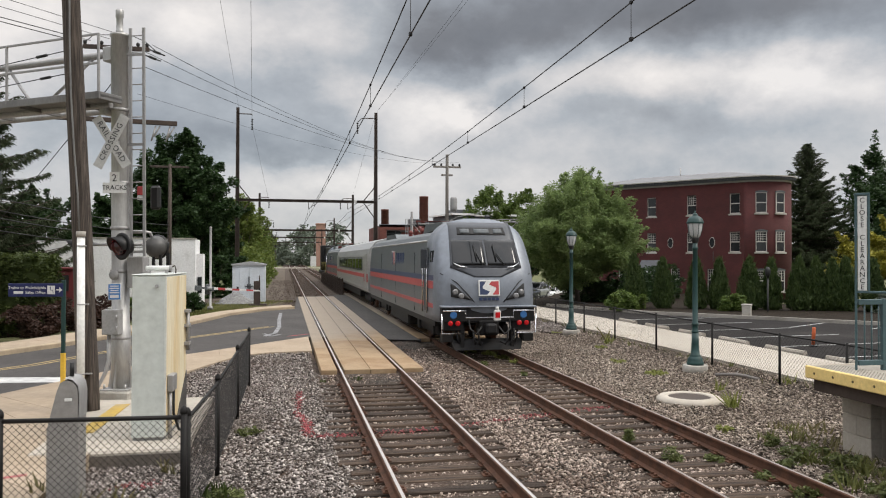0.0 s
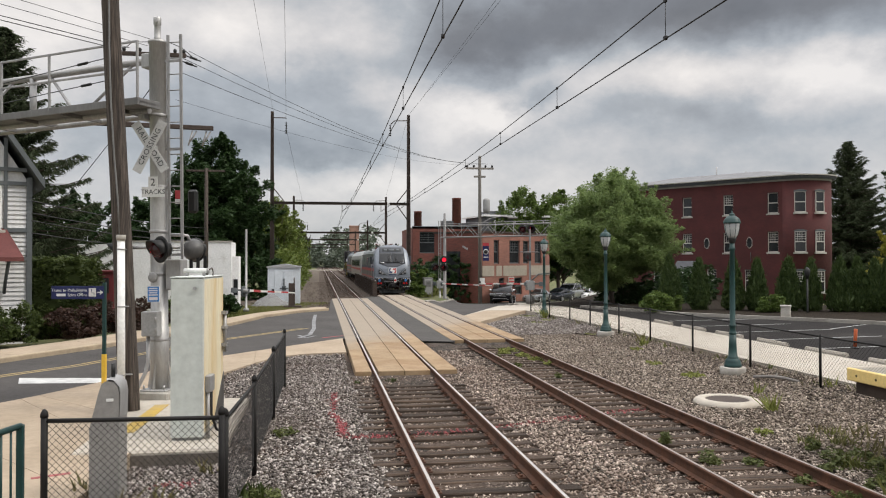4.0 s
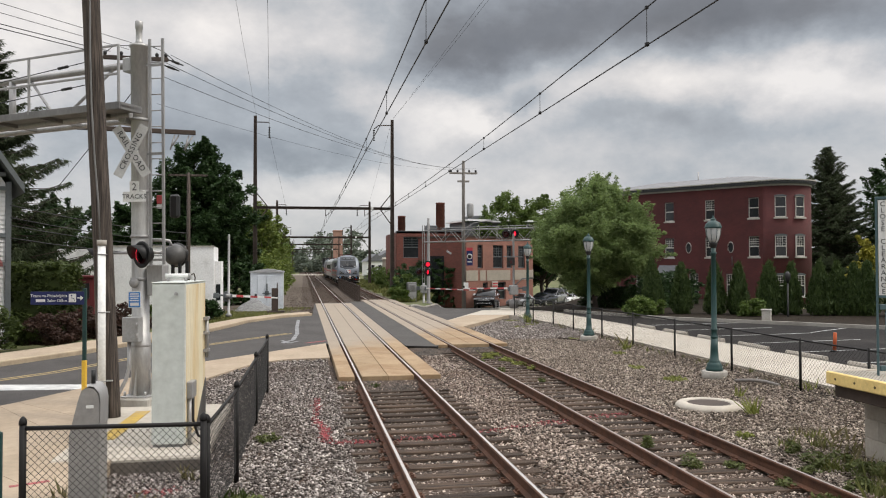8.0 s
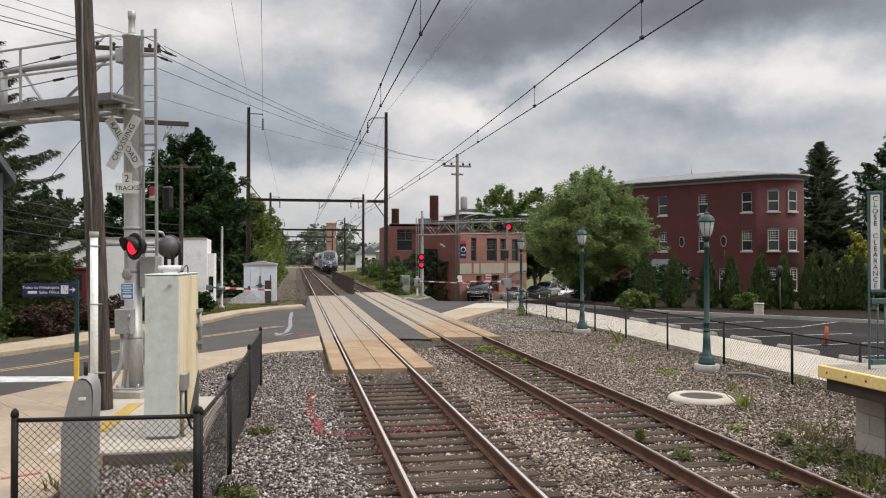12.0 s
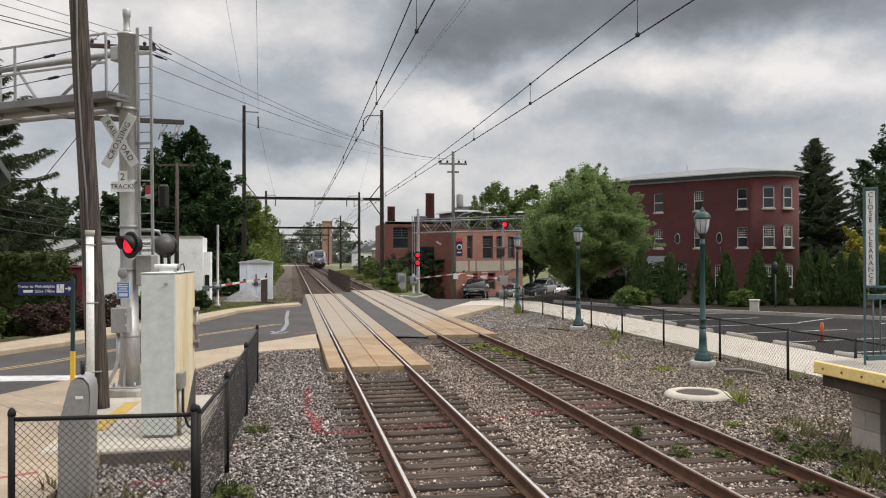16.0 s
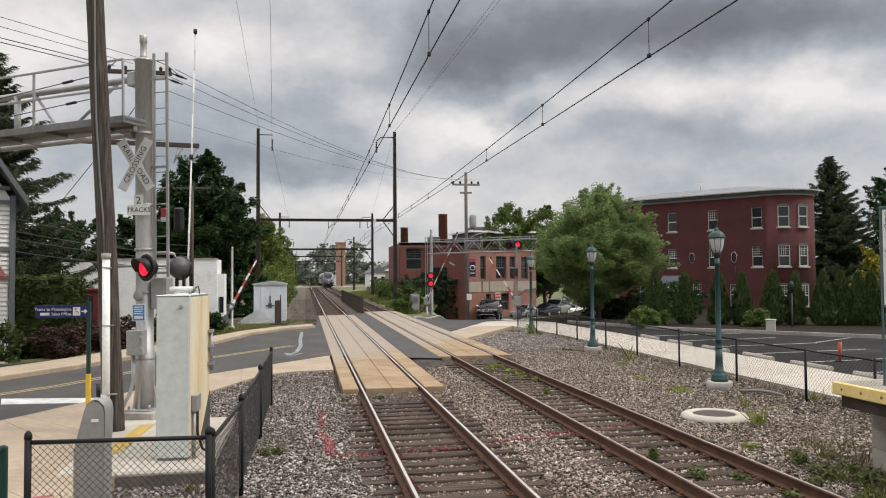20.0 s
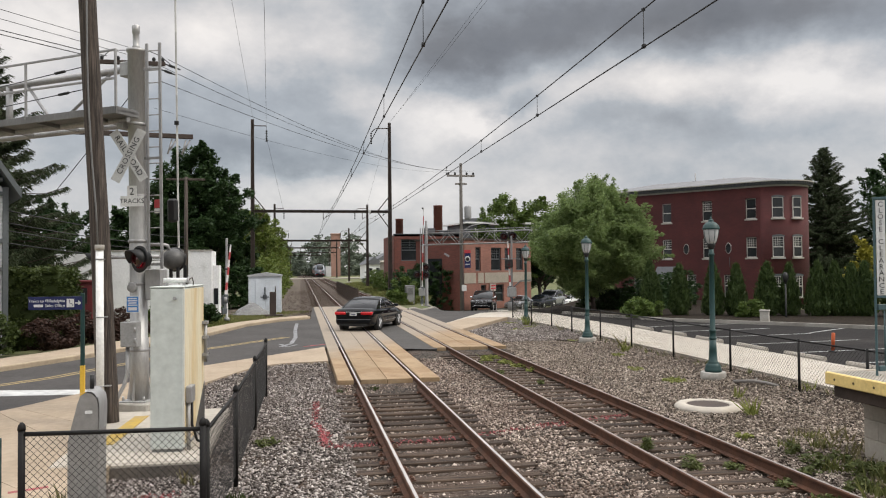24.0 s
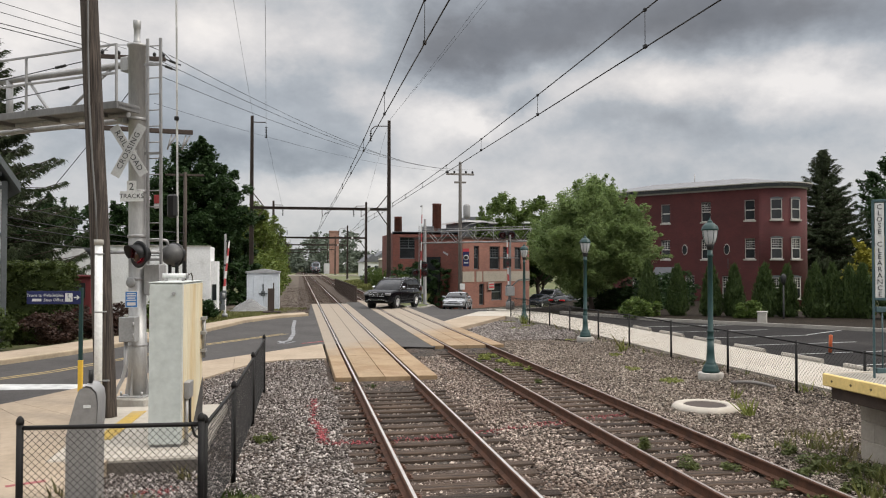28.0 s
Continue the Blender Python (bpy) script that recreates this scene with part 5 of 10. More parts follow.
# equipment cabinet on its pad
solid("concrete_pad", Shape().box((-5.7, 11.9, -0.45), (-3.55, 16.2, 0.02), 0.03), WALKC, "pale concrete pad with a dark face", "pad", "structure")
solid("pad_face", Shape().box((-5.65, 11.86, -0.45), (-3.6, 11.9, -0.03), 0.01), DARKC, "dark concrete face of the pad", "pad", "structure")
solid("yellow_kerb_stripe", Shape().prism([(-5.35, 13.2), (-5.1, 13.2), (-5.0, 15.6), (-5.25, 15.6)], 0.018, 0.032), YELLOWPAD, "yellow painted stripe on the concrete pad", "marking", "structure")
cab = thing("signal_cabinet", "tall pale green-grey signal cabinet with a rust-stained cream side", "cabinet", pose(-4.41, 12.5, 0.02, 0, 0, -4))
CW, CD = 0.49, 1.55
part("plinth", Shape().box((0.02, 0.02, 0), (CW - 0.02, CD - 0.03, 0.06)), BOXGREY, cab)
body = part("body", Shape().box((0, 0, 0.06), (CW, CD, 2.51), 0.012), CABINET, cab)
part("front_door", Shape().box((0.012, -0.02, 0.05), (CW - 0.004, -0.002, 2.495), 0.006), CABINET, cab)
part("knob", Shape().rod((CW - 0.12, -0.06, 2.35), (CW - 0.12, -0.02, 2.35), 0.026, n=12), BOXGREY, cab)
part("side_panel", Shape().box((CW + 0.002, 0.02, 0.1), (CW + 0.014, CD - 0.02, 2.485), 0.005), CABSIDE, cab, "cream panel with rust runs")
part("corner_bead", Shape().box((CW - 0.004, -0.012, 0.06), (CW + 0.018, 0.02, 2.505), 0.004), CABWHITE, cab)
part("roof", Shape().box((-0.006, -0.022, 2.51), (CW + 0.016, CD + 0.01, 2.528), 0.006), CABINET, cab)
part("meter_box", Shape().box((CW + 0.015, 0.08, 0.72), (CW + 0.11, 0.36, 0.98), 0.012), GALV, cab)
part("conduit", Shape().rod((CW + 0.05, 0.14, -0.05), (CW + 0.05, 0.14, 0.73), 0.03), GALV, cab)
part("conduit", Shape().path([(CW + 0.07, 0.3, 0.73), (CW + 0.07, 0.3, 0.35), (CW + 0.14, 0.34, 0.1), (CW + 0.3, 0.4, 0.0)], 0.022, 6), BLACKM, cab)
# thin dark triangle laid on the side's lower rear corner
part("skirt_gusset", Shape().add([(CW + 0.016, 0.7, 0.1), (CW + 0.016, CD, 0.1), (CW + 0.016, CD, 0.85), (CW + 0.026, 0.7, 0.1), (CW + 0.026, CD, 0.1), (CW + 0.026, CD, 0.85)], [(0, 1, 2), (5, 4, 3), (0, 2, 5, 3)]), DRUMGREY, cab)
part("riser", Shape().rod((CW + 0.06, CD - 0.1, 1.2), (CW + 0.06, CD - 0.1, 1.9), 0.03, n=10), GALV, cab)
for z in (1.3, 1.6, 1.85):
    part("clip", Shape().box((CW + 0.01, CD - 0.18, z), (CW + 0.1, CD - 0.02, z + 0.05)), GALV, cab)
tube = thing("lifting_tube", "white horizontal tube lying on top of the signal cabinet", "tube", pose(-4.13, 13.2, 2.548))
part("pipe", Shape().rod((-0.2, 0, 0.085), (0.18, 0, 0.085), 0.042, n=14), SIGNW, tube)
part("end_ring", Shape().rod((0.165, 0, 0.085), (0.2, 0, 0.085), 0.05, n=14), GALV, tube)
for x in (-0.15, 0.12):
    part("saddle", Shape().box((x - 0.02, -0.05, 0), (x + 0.02, 0.05, 0.05), 0.006), GALV, tube)
part("cord", Shape().path([(0.2, 0, 0.1), (0.24, 0.02, 0.13), (0.25, 0.1, 0.06), (0.24, 0.15, 0.0)], 0.01, 6), RUSTSTEEL, tube)

# ticket kiosk seen through the fence
kiosk = thing("kiosk", "grey-brown rounded station kiosk with a metal hood", "kiosk", pose(-4.56, 9.75, 0.0, 0, 0, 1))
prof = [(-0.215, 0), (0.115, 0), (0.115, 1.22), (0.1, 1.32), (0.05, 1.385), (-0.02, 1.40), (-0.08, 1.37), (-0.115, 1.27), (-0.215, 0.85)]
part("body", Shape().add([(x, -0.2, z) for x, z in prof] + [(x, 0.2, z) for x, z in prof], [tuple(range(9)), tuple(range(9, 18))[::-1]] + [(k, 9 + k, 9 + (k + 1) % 9, (k + 1) % 9) for k in range(9)]), KIOSK, kiosk)
hood = [(0.12, 0.95), (0.126, 1.23), (0.11, 1.335), (0.055, 1.405), (-0.02, 1.42), (-0.085, 1.385)]
part("hood", Shape().loft([[(x, y, z) for x, z in hood] for y in (-0.205, 0.205)], close=False), GALV, kiosk, "bright metal curved hood")
part("label_plate", Shape().box((-0.03, -0.206, 1.16), (0.05, -0.2, 1.195), 0.002), SIGNW, kiosk)
part("aerial", Shape().rod((0.0, 0, 1.42), (0.0, 0, 1.58), 0.025), BLACKM, kiosk)

# station direction sign
ds = thing("direction_sign", "navy station sign with white words on a dark post", "sign", pose(-6.86, 18.4, -0.02, 0, 0, -8))
part("post", Shape().box((-0.09, -0.03, 0), (-0.01, 0.03, 2.32), 0.006), TEAL, ds)
part("post_sleeve", Shape().box((-0.097, -0.037, 0), (-0.003, 0.037, 0.72), 0.006), YELLOW, ds, "yellow sleeve")
bd = part("board", Shape().box((-1.22, -0.035, 1.96), (-0.05, -0.01, 2.25), 0.004), NAVY, ds, "navy sign board")
part("lettering", text_mesh("lettering", "Trains to Philadelphia", 0.092, SIGNW, "RIGHT"), SIGNW, bd, "", Matrix.Translation((-0.42, -0.038, 2.155)) @ FACE)
part("lettering", text_mesh("lettering", "Sales Office", 0.092, SIGNW, "RIGHT"), SIGNW, bd, "", Matrix.Translation((-0.42, -0.038, 2.05)) @ FACE)
part("name_bar", Shape().box((-1.10, -0.04, 2.022), (-0.90, -0.035, 2.08)), SIGNW, bd)
part("symbol", Shape().box((-0.385, -0.04, 2.015), (-0.225, -0.035, 2.2)), SIGNW, bd)
part("symbol_mark", Shape().rod((-0.32, -0.042, 2.165), (-0.32, -0.04, 2.165), 0.016).path([(-0.32, -0.042, 2.155), (-0.315, -0.042, 2.1), (-0.275, -0.042, 2.1), (-0.255, -0.042, 2.045)], 0.007, 4), NAVY, bd)
part("arrow", Shape().box((-0.2, -0.04, 2.095), (-0.1, -0.035, 2.12)).add([(-0.13, -0.04, 2.165), (-0.13, -0.04, 2.05), (-0.065, -0.04, 2.1075)], [(0, 1, 2)]), SIGNW, bd)


# ---- chain-link fences ----
def chain_panel(owner, p, q, z0, z1, pitch=0.055, r=0.0022, label="", n=3):
    """Woven wire between two posts: wires slanting both ways."""
    p, q = Vector(p), Vector(q)
    L, H = (q - p).length, z1 - z0
    d = (q - p).normalized()
    sh = Shape()
    step = pitch * 1.414
    k = -H
    while k < L:
        for sgn in (1, -1):
            a0, a1 = (k, z0), (k + H, z1)
            if a0[0] < 0:
                a0 = (0, z0 - k)
            if a1[0] > L:
                a1 = (L, z0 + (L - k))
            if a1[0] - a0[0] > 0.02:
                u = (a0, a1) if sgn > 0 else ((L - a0[0], a0[1]), (L - a1[0], a1[1]))
                sh.rod((p.x + d.x * u[0][0], p.y + d.y * u[0][0], u[0][1]), (p.x + d.x * u[1][0], p.y + d.y * u[1][0], u[1][1]), r, n=n, caps=False)
        k += step
    part("wire_mesh", sh, BLACKV, owner, label)


def fence_run(owner, pts, z0, h, pr, rr, pitch, wr, caps=True, bottom=True):
    for k, (x, y) in enumerate(pts):
        b = z0 if not callable(z0) else z0(x, y)
        pp = part("post", Shape().rod((x, y, b - 0.15), (x, y, b + h + 0.05), pr, n=12), BLACKV, owner)
        if caps:
            part("cap", Shape().lathe([(pr * 1.15, 0), (pr * 1.15, 0.03), (pr * 0.9, 0.06), (pr * 0.3, 0.085)], 12, (x, y, b + h + 0.04)), BLACKV, pp)
    for a, b in zip(pts, pts[1:]):
        part("top_rail", Shape().rod((*a, z0 + h), (*b, z0 + h), rr, n=10), BLACKV, owner)
        if bottom:
            part("tension_wire", Shape().rod((*a, z0 + 0.05), (*b, z0 + 0.05), 0.004, n=4), BLACKV, owner)
        chain_panel(owner, (*a, 0), (*b, 0), z0 + 0.03, z0 + h - 0.02, pitch, wr)


nf = thing("chain_link_fence", "black vinyl-coated chain-link fence with capped posts", "fence", group="chain-link fences")
fence_run(nf, [(-5.02, 8.82), (-3.18, 8.7)], -0.02, 1.12, 0.036, 0.024, 0.054, 0.0029)
fence_run(nf, [(-3.15, 8.75), (-3.04, 11.2), (-2.99, 14.9), (-2.95, 18.6)], -0.10, 1.17, 0.034, 0.022, 0.058, 0.0028)
rf = thing("chain_link_fence", "long low black chain-link fence beside the footpath", "fence", group="chain-link fences")
fence_run(rf, [(9.02, 8.0), (9.08, 11.2), (9.12, 13.9), (9.12, 16.1), (9.24, 19.2), (9.32, 22.6), (9.4, 25.9), (9.36, 28.7), (9.38, 32.0), (9.4, 34.8), (9.4, 38.0), (9.3, 41.2)], -0.12, 1.17, 0.03, 0.02, 0.075, 0.0026, caps=False)

# teal ramp railing at the camera's own platform
tr = thing("ramp_railing", "teal painted steel ramp railing with upright bars", "railing")
P0, P1 = Vector((-4.93, 7.9)), Vector((-5.6, 5.2))
for k in range(3):
    q = P0.lerp(P1, k / 2)
    part("post", Shape().box((q.x - 0.03, q.y - 0.03, -0.02), (q.x + 0.03, q.y + 0.03, 1.25), 0.006), TEAL, tr)
for z in (1.24, 0.2):
    part("rail", Shape().rod((*P0, z), (*P1, z), 0.03, n=10), TEAL, tr)
for k in range(1, 20):
    q = P0.lerp(P1, k / 20)
    part("bar", Shape().rod((q.x, q.y, 0.2), (q.x, q.y, 1.24), 0.011, n=6), TEAL, tr)

# ---- right side: lamps, platform, manhole ----


def street_lamp(at, h, group="green street lamps"):
    lp = thing("street_lamp", "dark green cast-iron street lamp with a frosted glass lantern", "street lamp", pose(*at), group)
    part("footing", Shape().lathe([(0.33, -0.2), (0.33, 0.08), (0.31, 0.1)], 20), GREYC, lp, "round concrete footing")
    part("base", Shape().lathe([(0.215, 0.1), (0.225, 0.13), (0.222, 0.17), (0.205, 0.19), (0.20, 0.24), (0.165, 0.31), (0.14, 0.33), (0.148, 0.36), (0.115, 0.38), (0.098, 0.65), (0.088, 0.96)], 20), TEAL, lp)
    part("shaft", Shape().lathe([(0.086, 0.95), (0.10, 0.97), (0.10, 1.0), (0.08, 1.02), (0.078, 1.15), (0.094, 1.17), (0.094, 1.2), (0.072, 1.22), (0.064, h - 0.95), (0.082, h - 0.93), (0.082, h - 0.89), (0.064, h - 0.87), (0.064, h - 0.76)], 16), TEAL, lp)
    part("collar", Shape().lathe([(0.065, h - 0.77), (0.085, h - 0.74), (0.105, h - 0.66), (0.105, h - 0.62)], 16), BLACKM, lp)
    part("globe", Shape().lathe([(0.10, h - 0.63), (0.145, h - 0.55), (0.18, h - 0.42), (0.198, h - 0.28), (0.20, h - 0.23)], 16), BULB, lp, "frosted ribbed glass")
    for k in range(8):
        a = 2 * math.pi * k / 8
        part("rib", Shape().path([(r * math.cos(a), r * math.sin(a), h + z) for r, z in ((0.104, -0.63), (0.15, -0.55), (0.185, -0.42), (0.204, -0.25))], 0.007, 5), TEAL, lp)
    part("cap", Shape().lathe([(0.19, h - 0.25), (0.222, h - 0.24), (0.226, h - 0.21), (0.212, h - 0.19), (0.205, h - 0.16), (0.18, h - 0.11), (0.13, h - 0.065), (0.075, h - 0.04), (0.068, h - 0.02), (0.074, h), (0.05, h + 0.02), (0.018, h + 0.035), (0.024, h + 0.06), (0.008, h + 0.1)], 20), TEAL, lp)
    return lp


street_lamp((8.62, 19.0, -0.12), 4.12)
street_lamp((8.9, 28.9, -0.08), 4.02)
street_lamp((9.35, 38.8, -0.08), 3.95)
pl = thing("path_light", "thin black garden lamp in the mulch bed", "lamp", pose(22.5, 36.2, 0.06))
part("post", Shape().lathe([(0.06, 0), (0.05, 0.1), (0.04, 1.75)], 8), BLACKM, pl)
part("lantern", Shape().lathe([(0.05, 1.75), (0.13, 1.95), (0.15, 2.2), (0.04, 2.35)], 8), BLACKM, pl)

mh = thing("manhole", "round concrete manhole collar with an iron cover in the gravel", "manhole", pose(6.33, 15.2, -0.24))
part("collar", Shape().lathe([(0.70, 0), (0.68, 0.07), (0.62, 0.12), (0.46, 0.125), (0.44, 0.10), (0.44, 0.0)], 36), WALKC, mh)
part("cover", Shape().lathe([(0.44, 0.05), (0.44, 0.10), (0.42, 0.11)], 36), RUSTSTEEL, mh)

pf = thing("platform", "high station platform with a yellow edge on concrete block walls", "platform", kind="structure")
part("deck", Shape().box((6.05, -14, 0.93), (9.0, 10.98, 1.10), 0.01), PLATTOP, pf, "textured pale deck")
for k in range(6):
    part("edge_board", Shape().box((5.98, 10.98 - 4.2 * (k + 1) + 0.01, 0.925), (6.05, 10.98 - 4.2 * k, 1.12), 0.015), PLATYEL, pf, "yellow edge board")
part("end_board", Shape().box((6.05, 10.98, 0.925), (9.0, 11.05, 1.12), 0.015), WALKC, pf, "pale concrete end board")
part("tactile_strip", Shape().box((6.06, -14, 1.10), (6.65, 10.97, 1.112)), PLATTOP, pf)
dots = Shape()
for i in range(9):
    for j in range(120):
        dots.lathe([(0.014, 0), (0.008, 0.007)], 5, (6.1 + i * 0.06, 10.9 - j * 0.06, 1.112))
part("tactile_surface", dots, PLATTOP, pf)
for k in range(12):
    part("bolt_cup", Shape().rod((5.974, 10.75 - 0.42 * k, 1.02), (5.985, 10.75 - 0.42 * k, 1.02), 0.02, n=12), OLIVECUP, pf)
part("soffit_beam", Shape().box((6.08, -14, 0.73), (8.9, 10.9, 0.93), 0.01), RUSTSTEEL, pf)
full = Shape().box((-0.306, 0, -0.148), (0.306, 0.19, 0.148), 0.008).mesh("block", BLOCKC)
half = Shape().box((-0.152, 0, -0.148), (0.152, 0.19, 0.148), 0.008).mesh("block", BLOCKC)
for pier in range(5):
    y0 = 10.82 - 3.6 * pier
    for row in range(4):
        z = -0.36 + 0.302 * row
        for dy, me_ in (((-0.31, full),) if row % 2 else ((-0.155, half), (-0.463, half))):
            part("block", me_, BLOCKC, pf, m=pose(6.53, y0 + dy, z, 0, 0, -90))
        for k in range(2):
            part("block", full, BLOCKC, pf, m=pose(7.03 + 0.62 * k, y0 - 0.62, z))
# dark colour stands in for the shaded recess behind the piers
part("back_wall", Shape().box((8.2, -14, -0.4), (8.4, 10.6, 0.72)), DARKC, pf, "wall under the deck with the recess shade put into its dark colour")
cs = thing("clearance_sign", "narrow white warning sign with upright black letters in teal frame", "sign", pose(6.42, 10.4, 1.1, 0, 0, -38))
part("frame_post", Shape().box((0.0, -0.03, 0), (0.034, 0.03, 2.68), 0.006), TEALGREY, cs)
part("frame_post", Shape().box((0.172, -0.03, 1.2), (0.206, 0.03, 2.68), 0.006), TEALGREY, cs)
part("frame_top", Shape().box((0.0, -0.03, 2.68), (0.206, 0.03, 2.72), 0.006), TEALGREY, cs)
part("frame_bar", Shape().box((0.034, -0.03, 1.19), (0.5, 0.03, 1.225), 0.006), TEALGREY, cs)
bd = part("board", Shape().box((0.04, -0.02, 1.23), (0.166, 0.01, 2.67), 0.004), SIGNW, cs, "white board")
for k, ch in enumerate("CLOSE CLEARANCE"):
    if ch != " ":
        part("lettering", text_mesh("lettering", ch, 0.105, SIGNK), SIGNK, bd, "", Matrix.Translation((0.103, -0.024, 2.605 - 0.0945 * k)) @ FACE)
pr = thing("platform_railing", "teal-grey steel platform railing with upright bars", "railing", pose(6.47, 10.4, 1.1))
for z in (1.05, 0.12):
    part("rail", Shape().box((0, -0.025, z - 0.04), (2.5, 0.025, z + 0.04), 0.005), TEALGREY, pr)
for k in range(19):
    part("bar", Shape().rod((0.12 + k * 0.125, 0, 0.12), (0.12 + k * 0.125, 0, 1.05), 0.012, n=6), TEALGREY, pr)
for x in (0.45, 2.47):
    part("post", Shape().box((x - 0.03, -0.03, 0), (x + 0.03, 0.03, 1.1), 0.006), TEALGREY, pr)

# parking lot: wheel stops, lines, kerb, delineator
stop = Shape().side([(-0.07, 0), (0.07, 0), (0.07, 0.05), (0.04, 0.12), (-0.04, 0.12), (-0.07, 0.05)], -0.9, 0.9).mesh("wheel_stop", WALKC)
for k, (x, y) in enumerate([(12.95, 15.6), (12.95, 18.5), (12.95, 21.3), (12.95, 24.1), (12.95, 26.9), (12.95, 29.7), (12.95, 32.5)]):
    solid("wheel_stop", stop, WALKC, "pale concrete wheel stop on the asphalt", "wheel stop", m=pose(x, y, -0.035, 0, 0, 88 + (k % 3) * 2), group="wheel stops")
lines = thing("parking_lines", "thin white parking lines", "road marking", kind="structure")
for k in range(7):
    part("line", ribbon([(13.4, 16.9 + 2.8 * k), (18.4, 17.4 + 2.8 * k)], 0.06, -0.05, -0.03, Shape()), ROADW, lines)
for k in range(4):
    part("line", ribbon([(18.5 + 2.9 * k, 28.8 - 1.2 * k), (22.2 + 2.9 * k, 31.0 - 1.2 * k)], 0.06, -0.05, -0.03, Shape()), ROADW, lines)
LE = [(13.2, 44.1), (16.2, 36.9), (19.0, 33.8), (22.0, 30.2), (26, 25.5), (46, 3.1)]
lk = thing("kerb_parking", "weathered pale kerb round the parking lot", "kerb", kind="structure")
for p, q in zip(LE, LE[1:]):
    part("kerb", ribbon([p, q], 0.2, -0.33, 0.12, Shape()), LOTKERB, lk)
solid("planting_bed", Shape().prism([(13.3, 44.2), (16.3, 37.0), (19.1, 33.9), (22.1, 30.3), (26.1, 25.6), (46.1, 3.2), (60, 20), (60, 41), (30, 41.5), (17, 44.6)], -0.33, 0.08), MULCH, "dark mulch bed beside the parking lot", "ground", "structure")
dl = thing("delineator_post", "orange plastic delineator post", "delineator", pose(14.75, 22.4, -0.035, 0, 3))
part("base", Shape().lathe([(0.14, 0), (0.14, 0.03), (0.06, 0.05)], 14), BLACKM, dl)
part("tube", Shape().lathe([(0.055, 0.04), (0.055, 0.6), (0.045, 0.62)], 14), ORANGE, dl)
solid("stone_post", Shape().box((-0.2, -0.18, -0.1), (0.2, 0.18, 0.5), 0.02).box((-0.23, -0.21, 0.5), (0.23, 0.21, 0.57), 0.015), GREYC, "weathered square stone post in the bed", "post", m=pose(19.6, 33.6, 0.08, 0, 0, -40))

# ---- overhead line ----
GANTRIES = [(75, -6.58, 6.42, 17.2, 8.5), (112, -5.75, 7.35, 12.2, 7.0), (163, -5.9, 7.8, 11.4, 7.3), (228, -6.0, 8.2, 11.5, 7.6), (300, -6.0, 8.6, 12, 8.0)]


def gantry(y, xl, xr, top, beam):
    g = thing("catenary_gantry", "dark brown steel catenary gantry spanning both tracks", "gantry", pose(0, y, -0.25), "catenary gantries")
    for x, s in ((xl, 1), (xr, -1)):
        w0, w1 = 0.19, 0.12
        sh = Shape()
        for o in (-1, 1):
            sh.loft([[(x + o * w - 0.02, -w, z), (x + o * w + 0.02, -w, z), (x + o * w + 0.02, w, z), (x + o * w - 0.02, w, z)] for w, z in ((w0, 0), (w1, top))], smooth=False)
        sh.loft([[(x - w, -0.015, z), (x + w, -0.015, z), (x + w, 0.015, z), (x - w, 0.015, z)] for w, z in ((w0, 0), (w1, top))], smooth=False)
        part("column", sh, RUSTSTEEL, g, "tapered steel column")
        part("brace", Shape().rod((x, 0, beam + 1.55), (x + s * 1.15, 0, beam + 0.1), 0.055, n=6), RUSTSTEEL, g)
        part("brace", Shape().rod((x, 0, beam - 1.7), (x + s * 1.15, 0, beam - 0.1), 0.055, n=6), RUSTSTEEL, g)
        part("footing", Shape().box((x - 0.4, -0.4, -0.3), (x + 0.4, 0.4, 0.25), 0.04), GREYC, g)
        arm = part("feeder_arm", Shape().path([(x, 0, top - 0.55), (x + s * 1.35, 0, top - 0.6), (x + s * 1.75, 0, top - 0.95)] if s < 0 else [(x, 0, top - 0.6), (x + s * 1.25, 0, top - 0.6), (x + s * 1.3, 0, top - 0.7)], 0.05, 6), RUSTSTEEL, g)
        ix = x + s * (1.78 if s < 0 else 1.3)
        prof = []
        for k in range(5):
            prof += [(0.04, 0.24 * k), (0.13, 0.24 * k + 0.04), (0.05, 0.24 * k + 0.12)]
        part("insulator", Shape().lathe(prof, 10, (ix, 0, top - 2.1)), BLACKM, arm)
    sh = Shape().box((xl, -0.13, beam + 0.09), (xr, 0.13, beam + 0.13)).box((xl, -0.13, beam - 0.13), (xr, 0.13, beam - 0.09)).box((xl, -0.02, beam - 0.09), (xr, 0.02, beam + 0.09))
    part("beam", sh, RUSTSTEEL, g)
    for x in (0.0, C2):
        part("hanger", Shape().rod((x, 0, beam - 0.1), (x, 0, beam - 0.75), 0.035, n=6).rod((x + 0.9, 0, beam - 0.1), (x, 0, beam - 0.75), 0.025, n=6), RUSTSTEEL, g)
    part("signal_plate", Shape().box((xr - 2.1, -0.16, beam - 0.12), (xr - 1.85, -0.13, beam + 0.16)), SIGNW, g)


for row in GANTRIES:
    gantry(*row)


def wire(name, pts, r, label, sag=0.0, n=10, group=""):
    """A cable through the points, hanging a little between each two."""
    sh = Shape()
    for a, b in zip(pts, pts[1:]):
        a, b = Vector(a), Vector(b)
        row = [a.lerp(b, k / n) - Vector((0, 0, sag * 4 * (k / n) * (1 - k / n))) for k in range(n + 1)]
        sh.path(row, r, 4)
    return solid(name, sh, WIRE, label, "cable", group=group)


